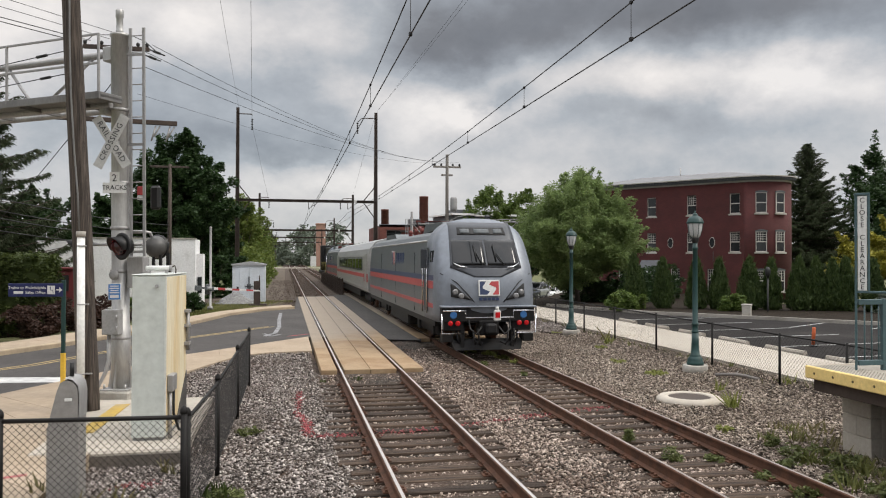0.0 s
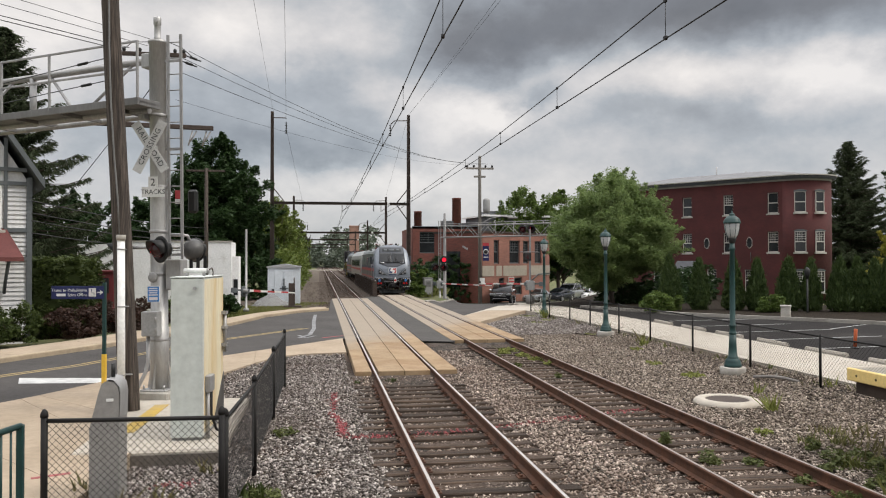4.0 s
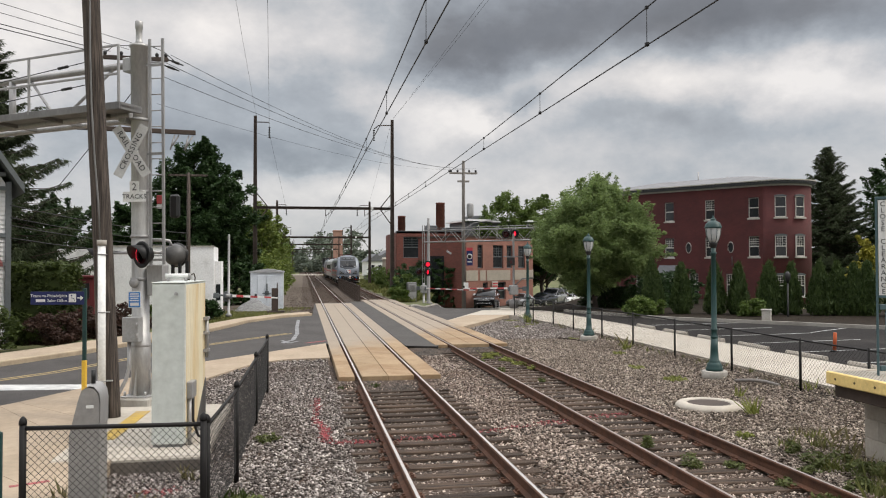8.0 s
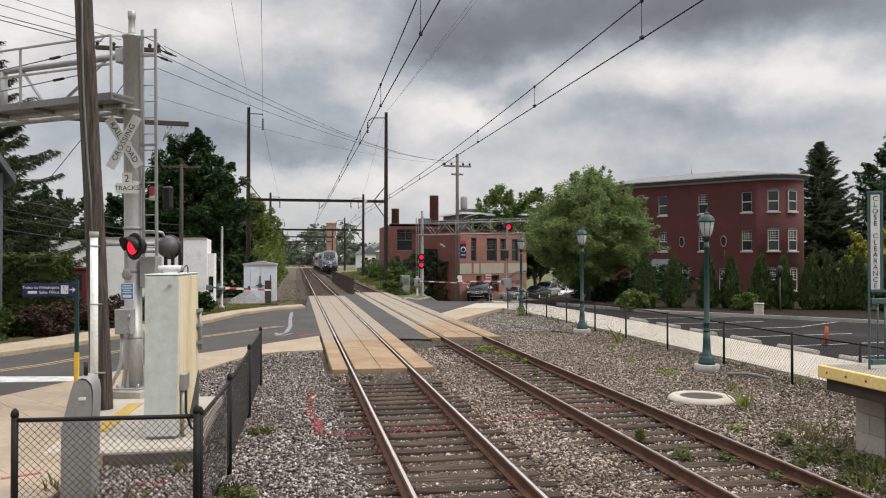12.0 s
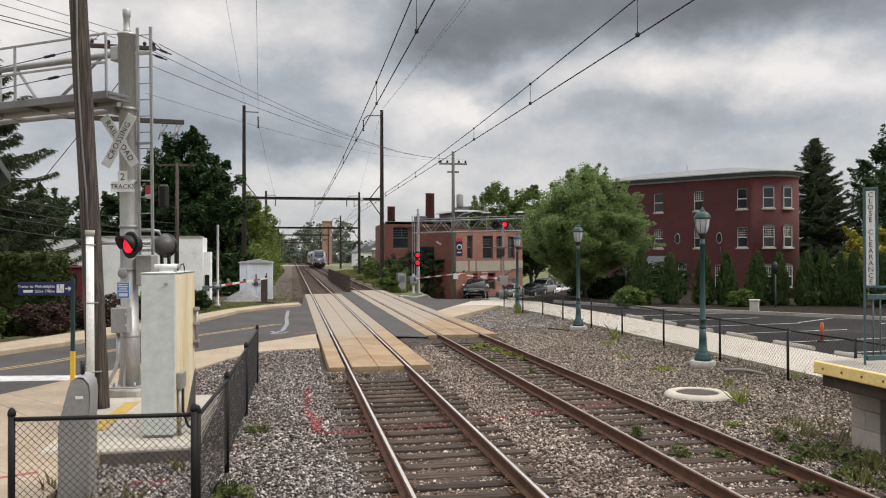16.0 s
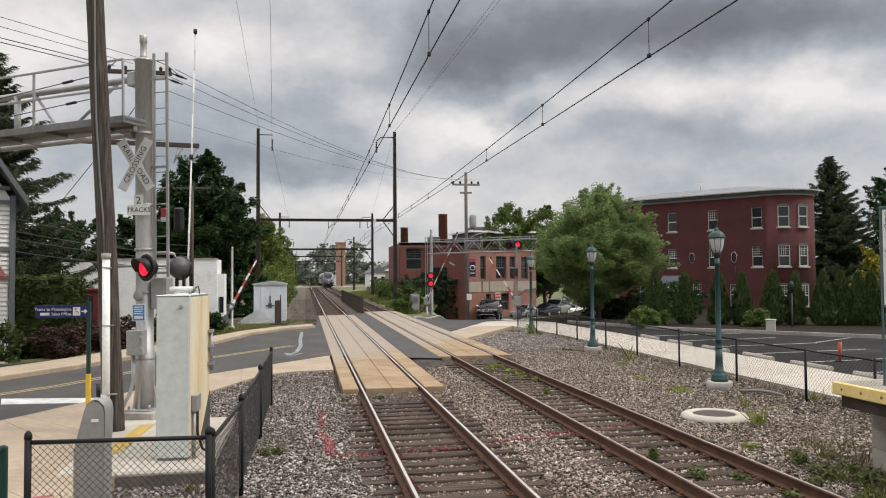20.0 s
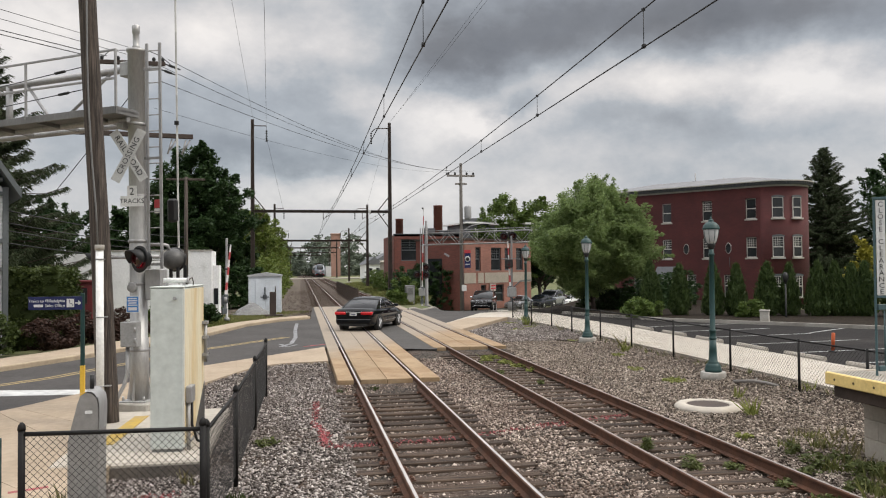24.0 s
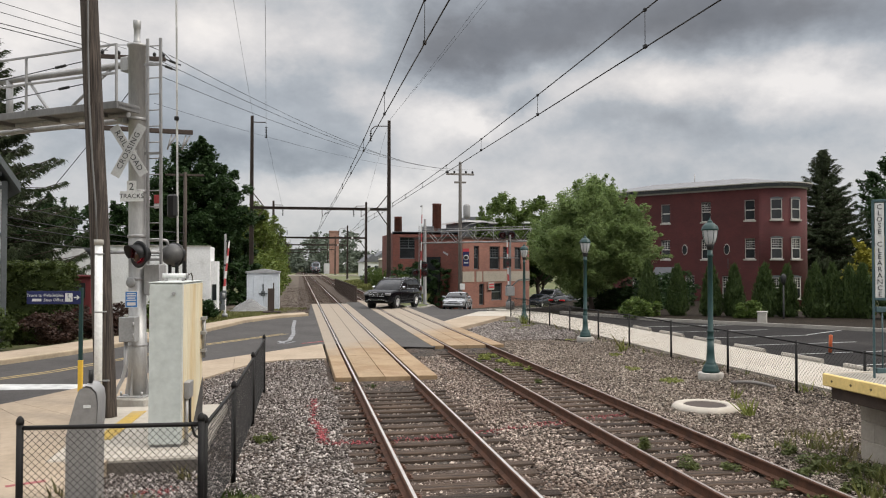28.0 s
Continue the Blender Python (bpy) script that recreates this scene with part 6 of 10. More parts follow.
SPANS = [75, 112, 163, 228, 300]
for cx, zc, curve, d0, gap in ((0.0, 6.72, 0.00058, 13.4, 6.55), (C2, 6.60, 0.00043, 12.5, 6.15)):
    cat = thing("catenary_wires", "contact wire and carrier cable with droppers over a track", "overhead wire", pose(cx, 0, 0), "overhead wires")
    con, mes = Shape(), Shape()
    hang = lambda y: zc + 0.2 + curve * (max(y, 0.0) - 45) ** 2
    rows = [(-60, hang(0)), (0, hang(0))] + [(5 * k, hang(5 * k)) for k in range(1, 16)]
    for a, b in zip(SPANS, SPANS[1:]):
        top = hang(75) - zc
        rows += [(a + (b - a) * k / 12, zc + top - (top - 0.2) * 4 * (k / 12) * (1 - k / 12)) for k in range(1, 13)]
    for (y0, z0), (y1, z1) in zip(rows, rows[1:]):
        con.rod((0, y0, zc), (0, y1, zc), 0.013, n=5, caps=False)
        mes.rod((0, y0, z0), (0, y1, z1), 0.013, n=5, caps=False)
    spots = [d0 + gap * k for k in range(-1, 10)]
    spots += [a + (b - a) * f for a, b in zip(SPANS, SPANS[1:]) for f in (0.1, 0.26, 0.42, 0.58, 0.74, 0.9)]
    for y in spots:
        z = float(np.interp(y, [r[0] for r in rows], [r[1] for r in rows]))
        part("dropper", Shape().rod((0, y, zc), (0, y, z), 0.007, n=5).box((-0.025, y - 0.035, z - 0.03), (0.025, y + 0.035, z + 0.03), 0.008).box((-0.03, y - 0.04, zc - 0.02), (0.03, y + 0.04, zc + 0.05), 0.008), WIRE, cat)
    part("contact_wire", con, WIRE, cat)
    part("carrier_cable", mes, WIRE, cat)
wire("feeder_cable", [(-2.6, 0, 16.9), (-3.94, 40.8, 16.15), (-5.28, 75, 15.3), (-4.45, 112, 10.8)], 0.010, "thin feeder cable along the line", 0.05)
wire("feeder_cable", [(-4.4, 0, 15.5), (-5.5, 41, 16.15), (-6.5, 75, 16.9)], 0.008, "thin feeder cable along the line", 0.05)
for dx in (0.0, 0.24):
    wire("feeder_cable", [(7.2 + dx, 0, 15.25), (6.79 + dx, 39.1, 16.15), (6.42, 75, 16.95), (7.35, 112, 12.0)], 0.009, "thin feeder cable along the line", 0.05)

# along the falling street: scaled about the camera's eye, farther and lower, view unchanged
NEARER = Matrix.Translation(EYE) @ Matrix.Scale(1.13, 4) @ Matrix.Translation(-EYE)
FAR = Matrix.Translation(EYE) @ Matrix.Scale(1.31, 4) @ Matrix.Translation(-EYE)

# street power lines and their poles
hp = thing("utility_pole", "brown utility pole with crossarms behind the signal mast", "utility pole", pose(-6.8, 24.0, -0.2), "utility poles")
part("shaft", Shape().lathe([(0.14, 0), (0.11, 9.4), (0.1, 9.45)], 12), WOODPOLE, hp)
part("crossarm", Shape().box((-1.1, -0.05, 9.06), (0.72, 0.05, 9.18), 0.01), RUSTSTEEL, hp)
for x in (-1.05, -0.6, 0.4, 0.65):
    part("insulator", Shape().lathe([(0.02, 9.18), (0.05, 9.21), (0.055, 9.27), (0.02, 9.31)], 8, (x, 0, 0)), BLACKM, hp)
for x, z in ((0.72, 9.12), (0.6, 8.95), (-1.1, 9.1)):
    sgn = 1 if x > 0 else -1
    part("dead_end", Shape().rod((x, 0, z), (x + sgn * 0.42, 0.1, z - 0.13), 0.02, n=6).rod((x + sgn * 0.1, 0.02, z - 0.03), (x + sgn * 0.3, 0.07, z - 0.09), 0.038, n=10), BLACKM, hp)
part("jumper", Shape().path([(-1.1, 0, 9.2), (-0.8, -0.06, 9.45), (0.2, -0.06, 9.5), (0.6, 0, 9.35), (1.0, 0.05, 9.0)], 0.012, 5), WIRE, hp)
part("steel_arm", Shape().box((-3.6, -0.07, 6.93), (1.5, 0.07, 7.06), 0.01), RUSTSTEEL, hp, "", pose(0, 0, 0, 0, 0, 8))
for x in (0.9, 1.3):
    part("hanger", Shape().rod((x, 0, 6.95), (x - 0.12, 0, 6.5), 0.025, n=6).rod((x + 0.12, 0, 6.95), (x - 0.06, 0, 6.62), 0.025, n=6), GALV, hp, "", pose(0, 0, -0.05, 0, 0, 8))
bp = thing("utility_pole", "thin brown utility pole with a crossarm before dark trees", "utility pole", pose(-7.72, 40, -0.2), "utility poles")
part("shaft", Shape().lathe([(0.11, 0), (0.085, 7.6)], 10), WOODPOLE, bp)
part("crossarm", Shape().box((-0.95, -0.06, 7.42), (0.9, 0.06, 7.52), 0.01), WOODPOLE, bp)
up = thing("utility_pole", "tall grey utility pole with transformer, lamp arm and banner", "utility pole", FAR @ pose(8.5, 51, -0.25), "utility poles")
part("shaft", Shape().lathe([(0.14, 0), (0.10, 10.0), (0.09, 10.05)], 12), GREYWOOD, up)
for z, w in ((9.15, 0.95), (8.6, 0.4)):
    part("crossarm", Shape().box((-w, -0.07, z), (w, 0.07, z + 0.12), 0.01), GREYWOOD, up)
for x in (-0.85, -0.4, 0.4, 0.85):
    part("insulator", Shape().lathe([(0.03, 9.27), (0.07, 9.3), (0.07, 9.4), (0.03, 9.45)], 8, (x, 0, 0)), BLACKM, up)
part("transformer", Shape().lathe([(0.1, 6.2), (0.22, 6.25), (0.24, 6.4), (0.24, 7.05), (0.2, 7.15), (0.1, 7.2)], 14, (0.45, -0.05, 0)), BOXGREY, up)
part("lamp_arm", Shape().path([(0.1, 0, 5.5), (0.7, 0, 5.85), (1.5, 0, 6.0), (2.3, 0, 5.95)], 0.035, 6), GALV, up)
part("lamp_head", Shape().box((1.95, -0.12, 5.86), (2.6, 0.12, 5.98), 0.04), GALV, up)
bn = part("banner", Shape().box((0.2, -0.02, 3.0), (0.62, 0.0, 4.2), 0.005), NAVY, up, "dark blue street banner with a red top and a pale oval")
part("banner_top", Shape().box((0.2, -0.03, 3.99), (0.62, -0.022, 4.2)), BANNERR, bn)
part("banner_oval", Shape().lathe([(0.19, 0), (0.19, -0.006), (0.15, -0.008)], 20, (0.41, -0.024, 3.6), axis="y"), SIGNGREY, bn)
part("banner_centre", Shape().lathe([(0.13, 0), (0.13, -0.006), (0.02, -0.008)], 16, (0.41, -0.034, 3.6), axis="y"), SIGNK, bn)
part("banner_bar", Shape().box((0.26, -0.03, 3.2), (0.56, -0.022, 3.28)), SIGNGREY, bn)
part("notice", Shape().box((-0.05, -0.23, 1.45), (0.28, -0.21, 1.85), 0.005), SIGNW, up)
for k, (x, z) in enumerate([(-0.85, 9.4), (-0.4, 9.4), (0.4, 9.4), (0.85, 9.4)]):
    mid = (-7.1 + (1.1, 0.9, 0.85, 0.7, 0.9)[k], 24, (9.06, 8.85, 8.42, 7.6, 7.5)[k])
    wire("power_line", [mid, tuple(FAR @ Vector((8.5 + x, 51, z - 0.1)))], 0.009 if k < 3 else 0.005, "dark power line between utility poles", 0.75, 14, "power lines")
for far_end, near_end in (((-7.13, 24.07, 9.4), (-13.4, 13.5, 8.8)), ((-7.2, 24.1, 9.2), (-14.9, 11.8, 8.57))):
    wire("power_line", [near_end, far_end], 0.008, "dark power line along the street", 0.0, 4, "power lines")
for dz in (0.0, -0.075):
    wire("power_line", [(-10.2, 11.1, 6.94 + dz), (-6.1, 15.5, 6.94 + dz), (-7.7, 24, 9.1)], 0.008, "dark power line fixed to the wooden pole", 0.0, 4, "power lines")
for z in (4.15, 3.75, 3.5, 3.1):
    wire("service_cable", [(-11.4, 27.0, z + 0.6), (-7.7, 40, z + 0.25)], 0.016, "service cable from the white house to the street", 0.15, 8, "service cables")
wire("service_cable", [(-12.0, 30.0, 4.2), (-6.6, 22, 7.6)], 0.014, "dark slanting service cable from the house", 0.1, 8, "service cables")

# ---- crossing equipment on the far corners ----
lg = thing("crossing_gate", "crossing gate with a tall white post beside the pavement", "crossing gate", pose(-6.25, 45.2, -0.1), "crossing gates")
part("post", Shape().lathe([(0.16, 0), (0.16, 0.15), (0.07, 0.2), (0.065, 4.6), (0.055, 4.65)], 14), GALV, lg)
part("mechanism", Shape().box((-0.26, -0.2, 0.85), (-0.05, 0.2, 1.42), 0.04), GREYTRIM, lg)
GATES.append((*gate_arm(lg, (-0.06, -0.25, 1.2), 3.1, -62, 0.6, 0.07, 7), [(0, -4), (14.8, -4), (15.5, 3), (16.0, 7), (18.0, 28), (20.0, 60), (21.0, 71), (21.5, 76), (23.5, 84), (28, 84)]))
rb = thing("relay_box", "rusty brown upright relay box", "equipment box", pose(-3.87, 50, -0.2))
part("body", Shape().box((-0.2, -0.2, 0), (0.2, 0.2, 1.55), 0.02), RUSTSTEEL, rb)
part("foot", Shape().box((-0.5, -0.3, 0), (0.6, 0.3, 0.12), 0.02), RUSTSTEEL, rb)
part("pipe", Shape().rod((0.15, -0.05, 1.5), (0.15, -0.05, 1.9), 0.035), RUSTSTEEL, rb)
shed = thing("equipment_shed", "small pale metal equipment shed with double doors", "shed", pose(-4.55, 54.9, -0.2))
part("shell", Shape().side([(-0.9, 0), (0.9, 0), (0.9, 2.5), (-0.9, 2.5)], -1.08, 1.08), SHEDW, shed)
part("roof", Shape().add([(-1.15, -1.0, 2.5), (1.15, -1.0, 2.5), (1.15, 1.0, 2.5), (-1.15, 1.0, 2.5), (-1.15, -1.0, 2.58), (0, -1.0, 2.76), (1.15, -1.0, 2.58), (-1.15, 1.0, 2.58), (0, 1.0, 2.76), (1.15, 1.0, 2.58)], [(0, 1, 6, 5, 4), (3, 7, 8, 9, 2), (4, 5, 8, 7), (5, 6, 9, 8), (0, 4, 7, 3), (1, 2, 9, 6), (0, 3, 2, 1)]), LIGHTROOF, shed)
for x in (-0.62, 0.02):
    part("door", Shape().box((x, -0.94, 0.1), (x + 0.6, -0.9, 2.3), 0.01), SHEDW, shed)
part("lock_box", Shape().box((-0.12, -1.0, 0.95), (0.14, -0.94, 1.25), 0.02).box((-0.28, -1.0, 1.05), (0.3, -0.95, 1.12)).box((-0.04, -1.0, 1.25), (0.06, -0.95, 1.75)), GREYTRIM, shed)
pile = []
for k in range(9):
    r, z = 1.5 * (1 - k / 9) ** 1.1, 0.95 * (k / 9)
    pile.append([(r * (1 + 0.12 * math.sin(3 * a + k)) * math.cos(a), 0.8 * r * math.sin(a), z) for a in [2 * math.pi * j / 18 for j in range(18)]])
solid("gravel_pile", Shape().loft(pile), gravel_material("pile_gravel", (0.1, 0.1, 0.1), (0.2, 0.2, 0.2), (0.32, 0.32, 0.31), 22, 0.8, (0.2, 0.19, 0.17), 0.3), "heap of grey gravel before the shed", "gravel heap", m=pose(-5.3, 52.4, -0.25))

m2 = thing("cantilever_signal", "galvanised cantilever crossing signal with red flashers on the far side", "crossing signal", NEARER @ pose(6.62, 54.2, 0.0, 0, 0, -42), "crossing signals")
part("pole", Shape().lathe([(0.3, 0), (0.3, 0.1), (0.13, 0.15), (0.105, 5.7), (0.08, 5.72), (0.08, 6.1)], 16), GALVDK, m2)
for y in (-0.25, 0.25):
    part("chord", Shape().rod((-0.2, y, 5.2), (8.6, y, 5.2), 0.036, n=8), GALV, m2)
    part("chord", Shape().rod((-0.2, y, 4.4), (8.6, y, 4.4), 0.045, n=8), GALV, m2)
    for k in range(5):
        part("brace", Shape().rod((0.3 + 1.6 * k, y, 5.2), (1.1 + 1.6 * k, y, 4.4), 0.018, n=6).rod((1.1 + 1.6 * k, y, 4.4), (1.9 + 1.6 * k, y, 5.2), 0.018, n=6), GALV, m2)
for k in range(7):
    part("rail_post", Shape().rod((0.3 + 1.35 * k, -0.4, 4.4), (0.3 + 1.35 * k, -0.4, 5.35), 0.02, n=6), GALV, m2)
part("guard_rail", Shape().rod((0.2, -0.4, 5.35), (8.5, -0.4, 5.35), 0.022, n=6), GALV, m2)
for x in (-0.38, -0.2):
    part("ladder_rail", Shape().box((x - 0.02, -0.2, 0.9), (x + 0.02, -0.16, 5.6)), GALV, m2)
for k in range(12):
    part("rung", Shape().rod((-0.38, -0.18, 1.1 + 0.36 * k), (-0.2, -0.18, 1.1 + 0.36 * k), 0.012, n=5), GALV, m2)
for x, z, a, beat in ((0.2, 2.82, 30, "steady"), (0.2, 2.28, 30, "first"), (-0.55, 2.3, 42, "second")):
    flasher_head(m2, (x, -0.38, z), a, beat, lens_r=0.15, disc_r=0.27)
for x, beat in ((6.45, "second"), (7.1, "first")):
    flasher_head(m2, (x, -0.55, 4.82), 26, beat, lens_r=0.16, disc_r=0.28)
part("crossbuck_back", Shape().box((-0.45, -0.3, 3.5), (0.0, -0.27, 3.62), 0.004, m=Matrix.Translation((0.4, 0, 0.4)) @ Matrix.Rotation(radians(28), 4, "Y")), GALV, m2)
rg = thing("crossing_gate", "crossing gate beside the far signal mast", "crossing gate", NEARER @ pose(6.25, 54.0, 0.0), "crossing gates")
part("stand", Shape().lathe([(0.16, 0), (0.08, 0.1), (0.08, 1.5)], 12), GALV, rg)
part("mechanism", Shape().box((-0.2, -0.25, 0.8), (0.2, 0.25, 1.35), 0.03), BOXGREY, rg)
GATES.append((*gate_arm(rg, (0.0, -0.1, 1.15), 5.9, -155, 0.7, 0.045, 9), [(0, 0), (15.5, 0), (16.0, 5), (17.0, 18), (18.0, 30), (20.0, 50), (21.5, 76), (23.5, 87), (28, 88)]))
ctrl = thing("control_cabinet", "grey louvred control cabinet beside the gate", "cabinet", NEARER @ pose(5.75, 56.6, 0.0))
part("body", Shape().box((-0.34, -0.3, 0), (0.34, 0.3, 1.5), 0.03), GALVDK, ctrl)
part("door", Shape().box((-0.28, -0.33, 0.15), (0.28, -0.3, 1.4), 0.01), BOXGREY, ctrl)
for k in range(6):
    part("louvre", Shape().box((-0.2, -0.35, 0.85 + 0.08 * k), (0.2, -0.33, 0.89 + 0.08 * k)), GALVDK, ctrl)
pg = thing("crossing_gate", "grey crossing gate with flashers beside the footpath", "crossing gate", pose(10.95, 47.3, 0.0), "crossing gates")
part("post", Shape().lathe([(0.28, 0), (0.28, 0.5), (0.22, 0.55), (0.07, 0.6), (0.065, 4.7), (0.05, 4.75)], 14), GALVDK, pg)
part("mechanism", Shape().box((-0.25, -0.25, 0.9), (0.25, 0.25, 1.5), 0.04), BOXGREY, pg)
part("support_arm", Shape().path([(0.1, 0, 1.5), (0.55, 0, 1.9), (1.3, 0, 1.95)], 0.045, 8), GALVDK, pg)
part("signal_arm", Shape().rod((-0.7, -0.1, 3.3), (0.5, -0.1, 3.3), 0.03, n=8), GALVDK, pg)
ped = part("walk_signal", Shape().box((-0.5, -0.42, 2.75), (-0.02, -0.2, 3.25), 0.03), BLACKM, pg, "boxed pedestrian signal showing a red hand")
part("hand_glyph", Shape().box((-0.33, -0.43, 2.86), (-0.19, -0.424, 3.0)).box((-0.33, -0.43, 3.0), (-0.3, -0.424, 3.12)).box((-0.285, -0.43, 3.0), (-0.255, -0.424, 3.15)).box((-0.24, -0.43, 3.0), (-0.21, -0.424, 3.12)).box((-0.4, -0.43, 2.93), (-0.34, -0.424, 2.99)), LENSDARK, ped, "dull red hand")
part("footing", Shape().box((-0.9, -0.5, -0.3), (0.9, 0.5, 0.05), 0.02), WALKC, pg)
GATES.append((*gate_arm(pg, (-0.1, -0.05, 1.3), 3.1, 78, 0.75, 0.055, 7), [(0, 0), (15.5, 0), (16.0, 6), (17.0, 20), (18.0, 35), (20.0, 58), (21.5, 78), (23.5, 87), (28, 88)]))
mf = thing("median_fence", "rusty dark mesh fence panels between the tracks", "fence", pose(2.15, 0, -0.25))
for k in range(12):
    y = 59.7 + 3.0 * k
    part("post", Shape().box((-0.06, y - 0.06, 0), (0.06, y + 0.06, 1.5), 0.01), RUSTSTEEL, mf)
    sh = Shape()
    for j in range(14):
        sh.box((-0.01, y + 0.14 + j * 0.205, 0.1), (0.01, y + 0.165 + j * 0.205, 1.42))
    part("mesh_panel", sh.box((-0.02, y, 1.38), (0.02, y + 3, 1.44)).box((-0.02, y, 0.08), (0.02, y + 3, 0.14)), RUSTSTEEL, mf)

# ---- buildings ----


def window_unit(owner, m, w, h, frame_mt, mullions=(1, 1), arch=False, sill=True, name="window", upper_grid=False):
    """A sash window that stands in its wall's opening: frame, sashes, bars and panes. It faces its own -y."""
    win = part(name, Shape().box((-w / 2, -0.03, -h / 2), (-w / 2 + 0.045, 0.06, h / 2)).box((w / 2 - 0.045, -0.03, -h / 2), (w / 2, 0.06, h / 2)).box((-w / 2, -0.03, h / 2 - 0.07), (w / 2, 0.06, h / 2)).box((-w / 2, -0.03, -h / 2), (w / 2, 0.06, -h / 2 + 0.08)).box((-w / 2, -0.02, -0.04), (w / 2, 0.05, 0.04)), frame_mt, owner, "", m)
    for z0, z1 in ((-h / 2 + 0.08, -0.04), (0.04, h / 2 - 0.07)):
        part("pane", Shape().box((-w / 2 + 0.045, 0.02, z0), (w / 2 - 0.045, 0.035, z1)), WINDOW, win)
    if upper_grid:
        bars = Shape()
        for k in range(1, 4):
            x = -w / 2 + 0.045 + (w - 0.18) * k / 4
            bars.box((x - 0.014, 0.0, 0.04), (x + 0.014, 0.03, h / 2 - 0.07))
        for k in range(1, 4):
            z = 0.04 + (h / 2 - 0.11) * k / 4
            bars.box((-w / 2 + 0.045, 0.0, z - 0.014), (w / 2 - 0.045, 0.03, z + 0.014))
        part("glazing_grid", bars, frame_mt, win)
    if sill:
        part("sill", Shape().box((-w / 2 - 0.1, -0.14, -h / 2 - 0.12), (w / 2 + 0.1, 0.05, -h / 2), 0.01), GREYC, win)
    if arch:
        sh = Shape()
        n = 9
        for k in range(n):
            a0 = -w / 2 - 0.045 + (w + 0.12) * k / n
            a1 = a0 + (w + 0.12) / n
            zz = lambda a: h / 2 + 0.1 * (1 - (2 * a / (w + 0.12)) ** 2)
            sh.add([(a0, -0.05, h / 2 - 0.02), (a1, -0.05, h / 2 - 0.02), (a1, -0.05, zz(a1) + 0.05), (a0, -0.05, zz(a0) + 0.05), (a0, 0.05, h / 2 - 0.02), (a1, 0.05, h / 2 - 0.02), (a1, 0.05, zz(a1) + 0.05), (a0, 0.05, zz(a0) + 0.05)],
                   [(0, 1, 2, 3), (7, 6, 5, 4), (3, 2, 6, 7), (0, 4, 5, 1), (0, 3, 7, 4), (1, 5, 6, 2)])
        part("lintel", sh, GREYTRIM, win)
    return win


def wall_with_holes(L, H, holes, t=0.3):
    """A wall along x from 0 to L, face at y = 0, with rectangular openings (x, z, w, h) through it."""
    xs = sorted({0.0, L, *[v for x, z, w, h in holes for v in (x - w / 2, x + w / 2)]})
    zs = sorted({0.0, H, *[v for x, z, w, h in holes for v in (z - h / 2, z + h / 2)]})
    sh = Shape()

    def open_at(x, z):
        return any(abs(x - a) < w / 2 and abs(z - b) < h / 2 for a, b, w, h in holes)
    for x0, x1 in zip(xs, xs[1:]):
        for z0, z1 in zip(zs, zs[1:]):
            xm, zm = (x0 + x1) / 2, (z0 + z1) / 2
            if x1 - x0 < 1e-6 or z1 - z0 < 1e-6 or open_at(xm, zm):
                continue
            sh.add([(x0, 0, z0), (x1, 0, z0), (x1, 0, z1), (x0, 0, z1)], [(0, 1, 2, 3)])
            sh.add([(x0, t, z0), (x1, t, z0), (x1, t, z1), (x0, t, z1)], [(3, 2, 1, 0)])
    for x, z, w, h in holes:
        a, b, c, d = x - w / 2, x + w / 2, z - h / 2, z + h / 2
        sh.add([(a, 0, c), (b, 0, c), (b, 0, d), (a, 0, d), (a, t, c), (b, t, c), (b, t, d), (a, t, d)], [(0, 4, 5, 1), (1, 5, 6, 2), (2, 6, 7, 3), (3, 7, 4, 0)])
    return sh


def plain_mesh(sh, name, *mats):
    """As Shape.mesh, with the pieces welded to one another."""
    me = bpy.data.meshes.new(name)
    me.from_pydata(sh.v, [], sh.f)
    bm = bmesh.new()
    bm.from_mesh(me)
    bmesh.ops.remove_doubles(bm, verts=bm.verts, dist=0.0005)
    bm.to_mesh(me)
    bm.free()
    for mt in mats:
        me.materials.append(mt)
    return me


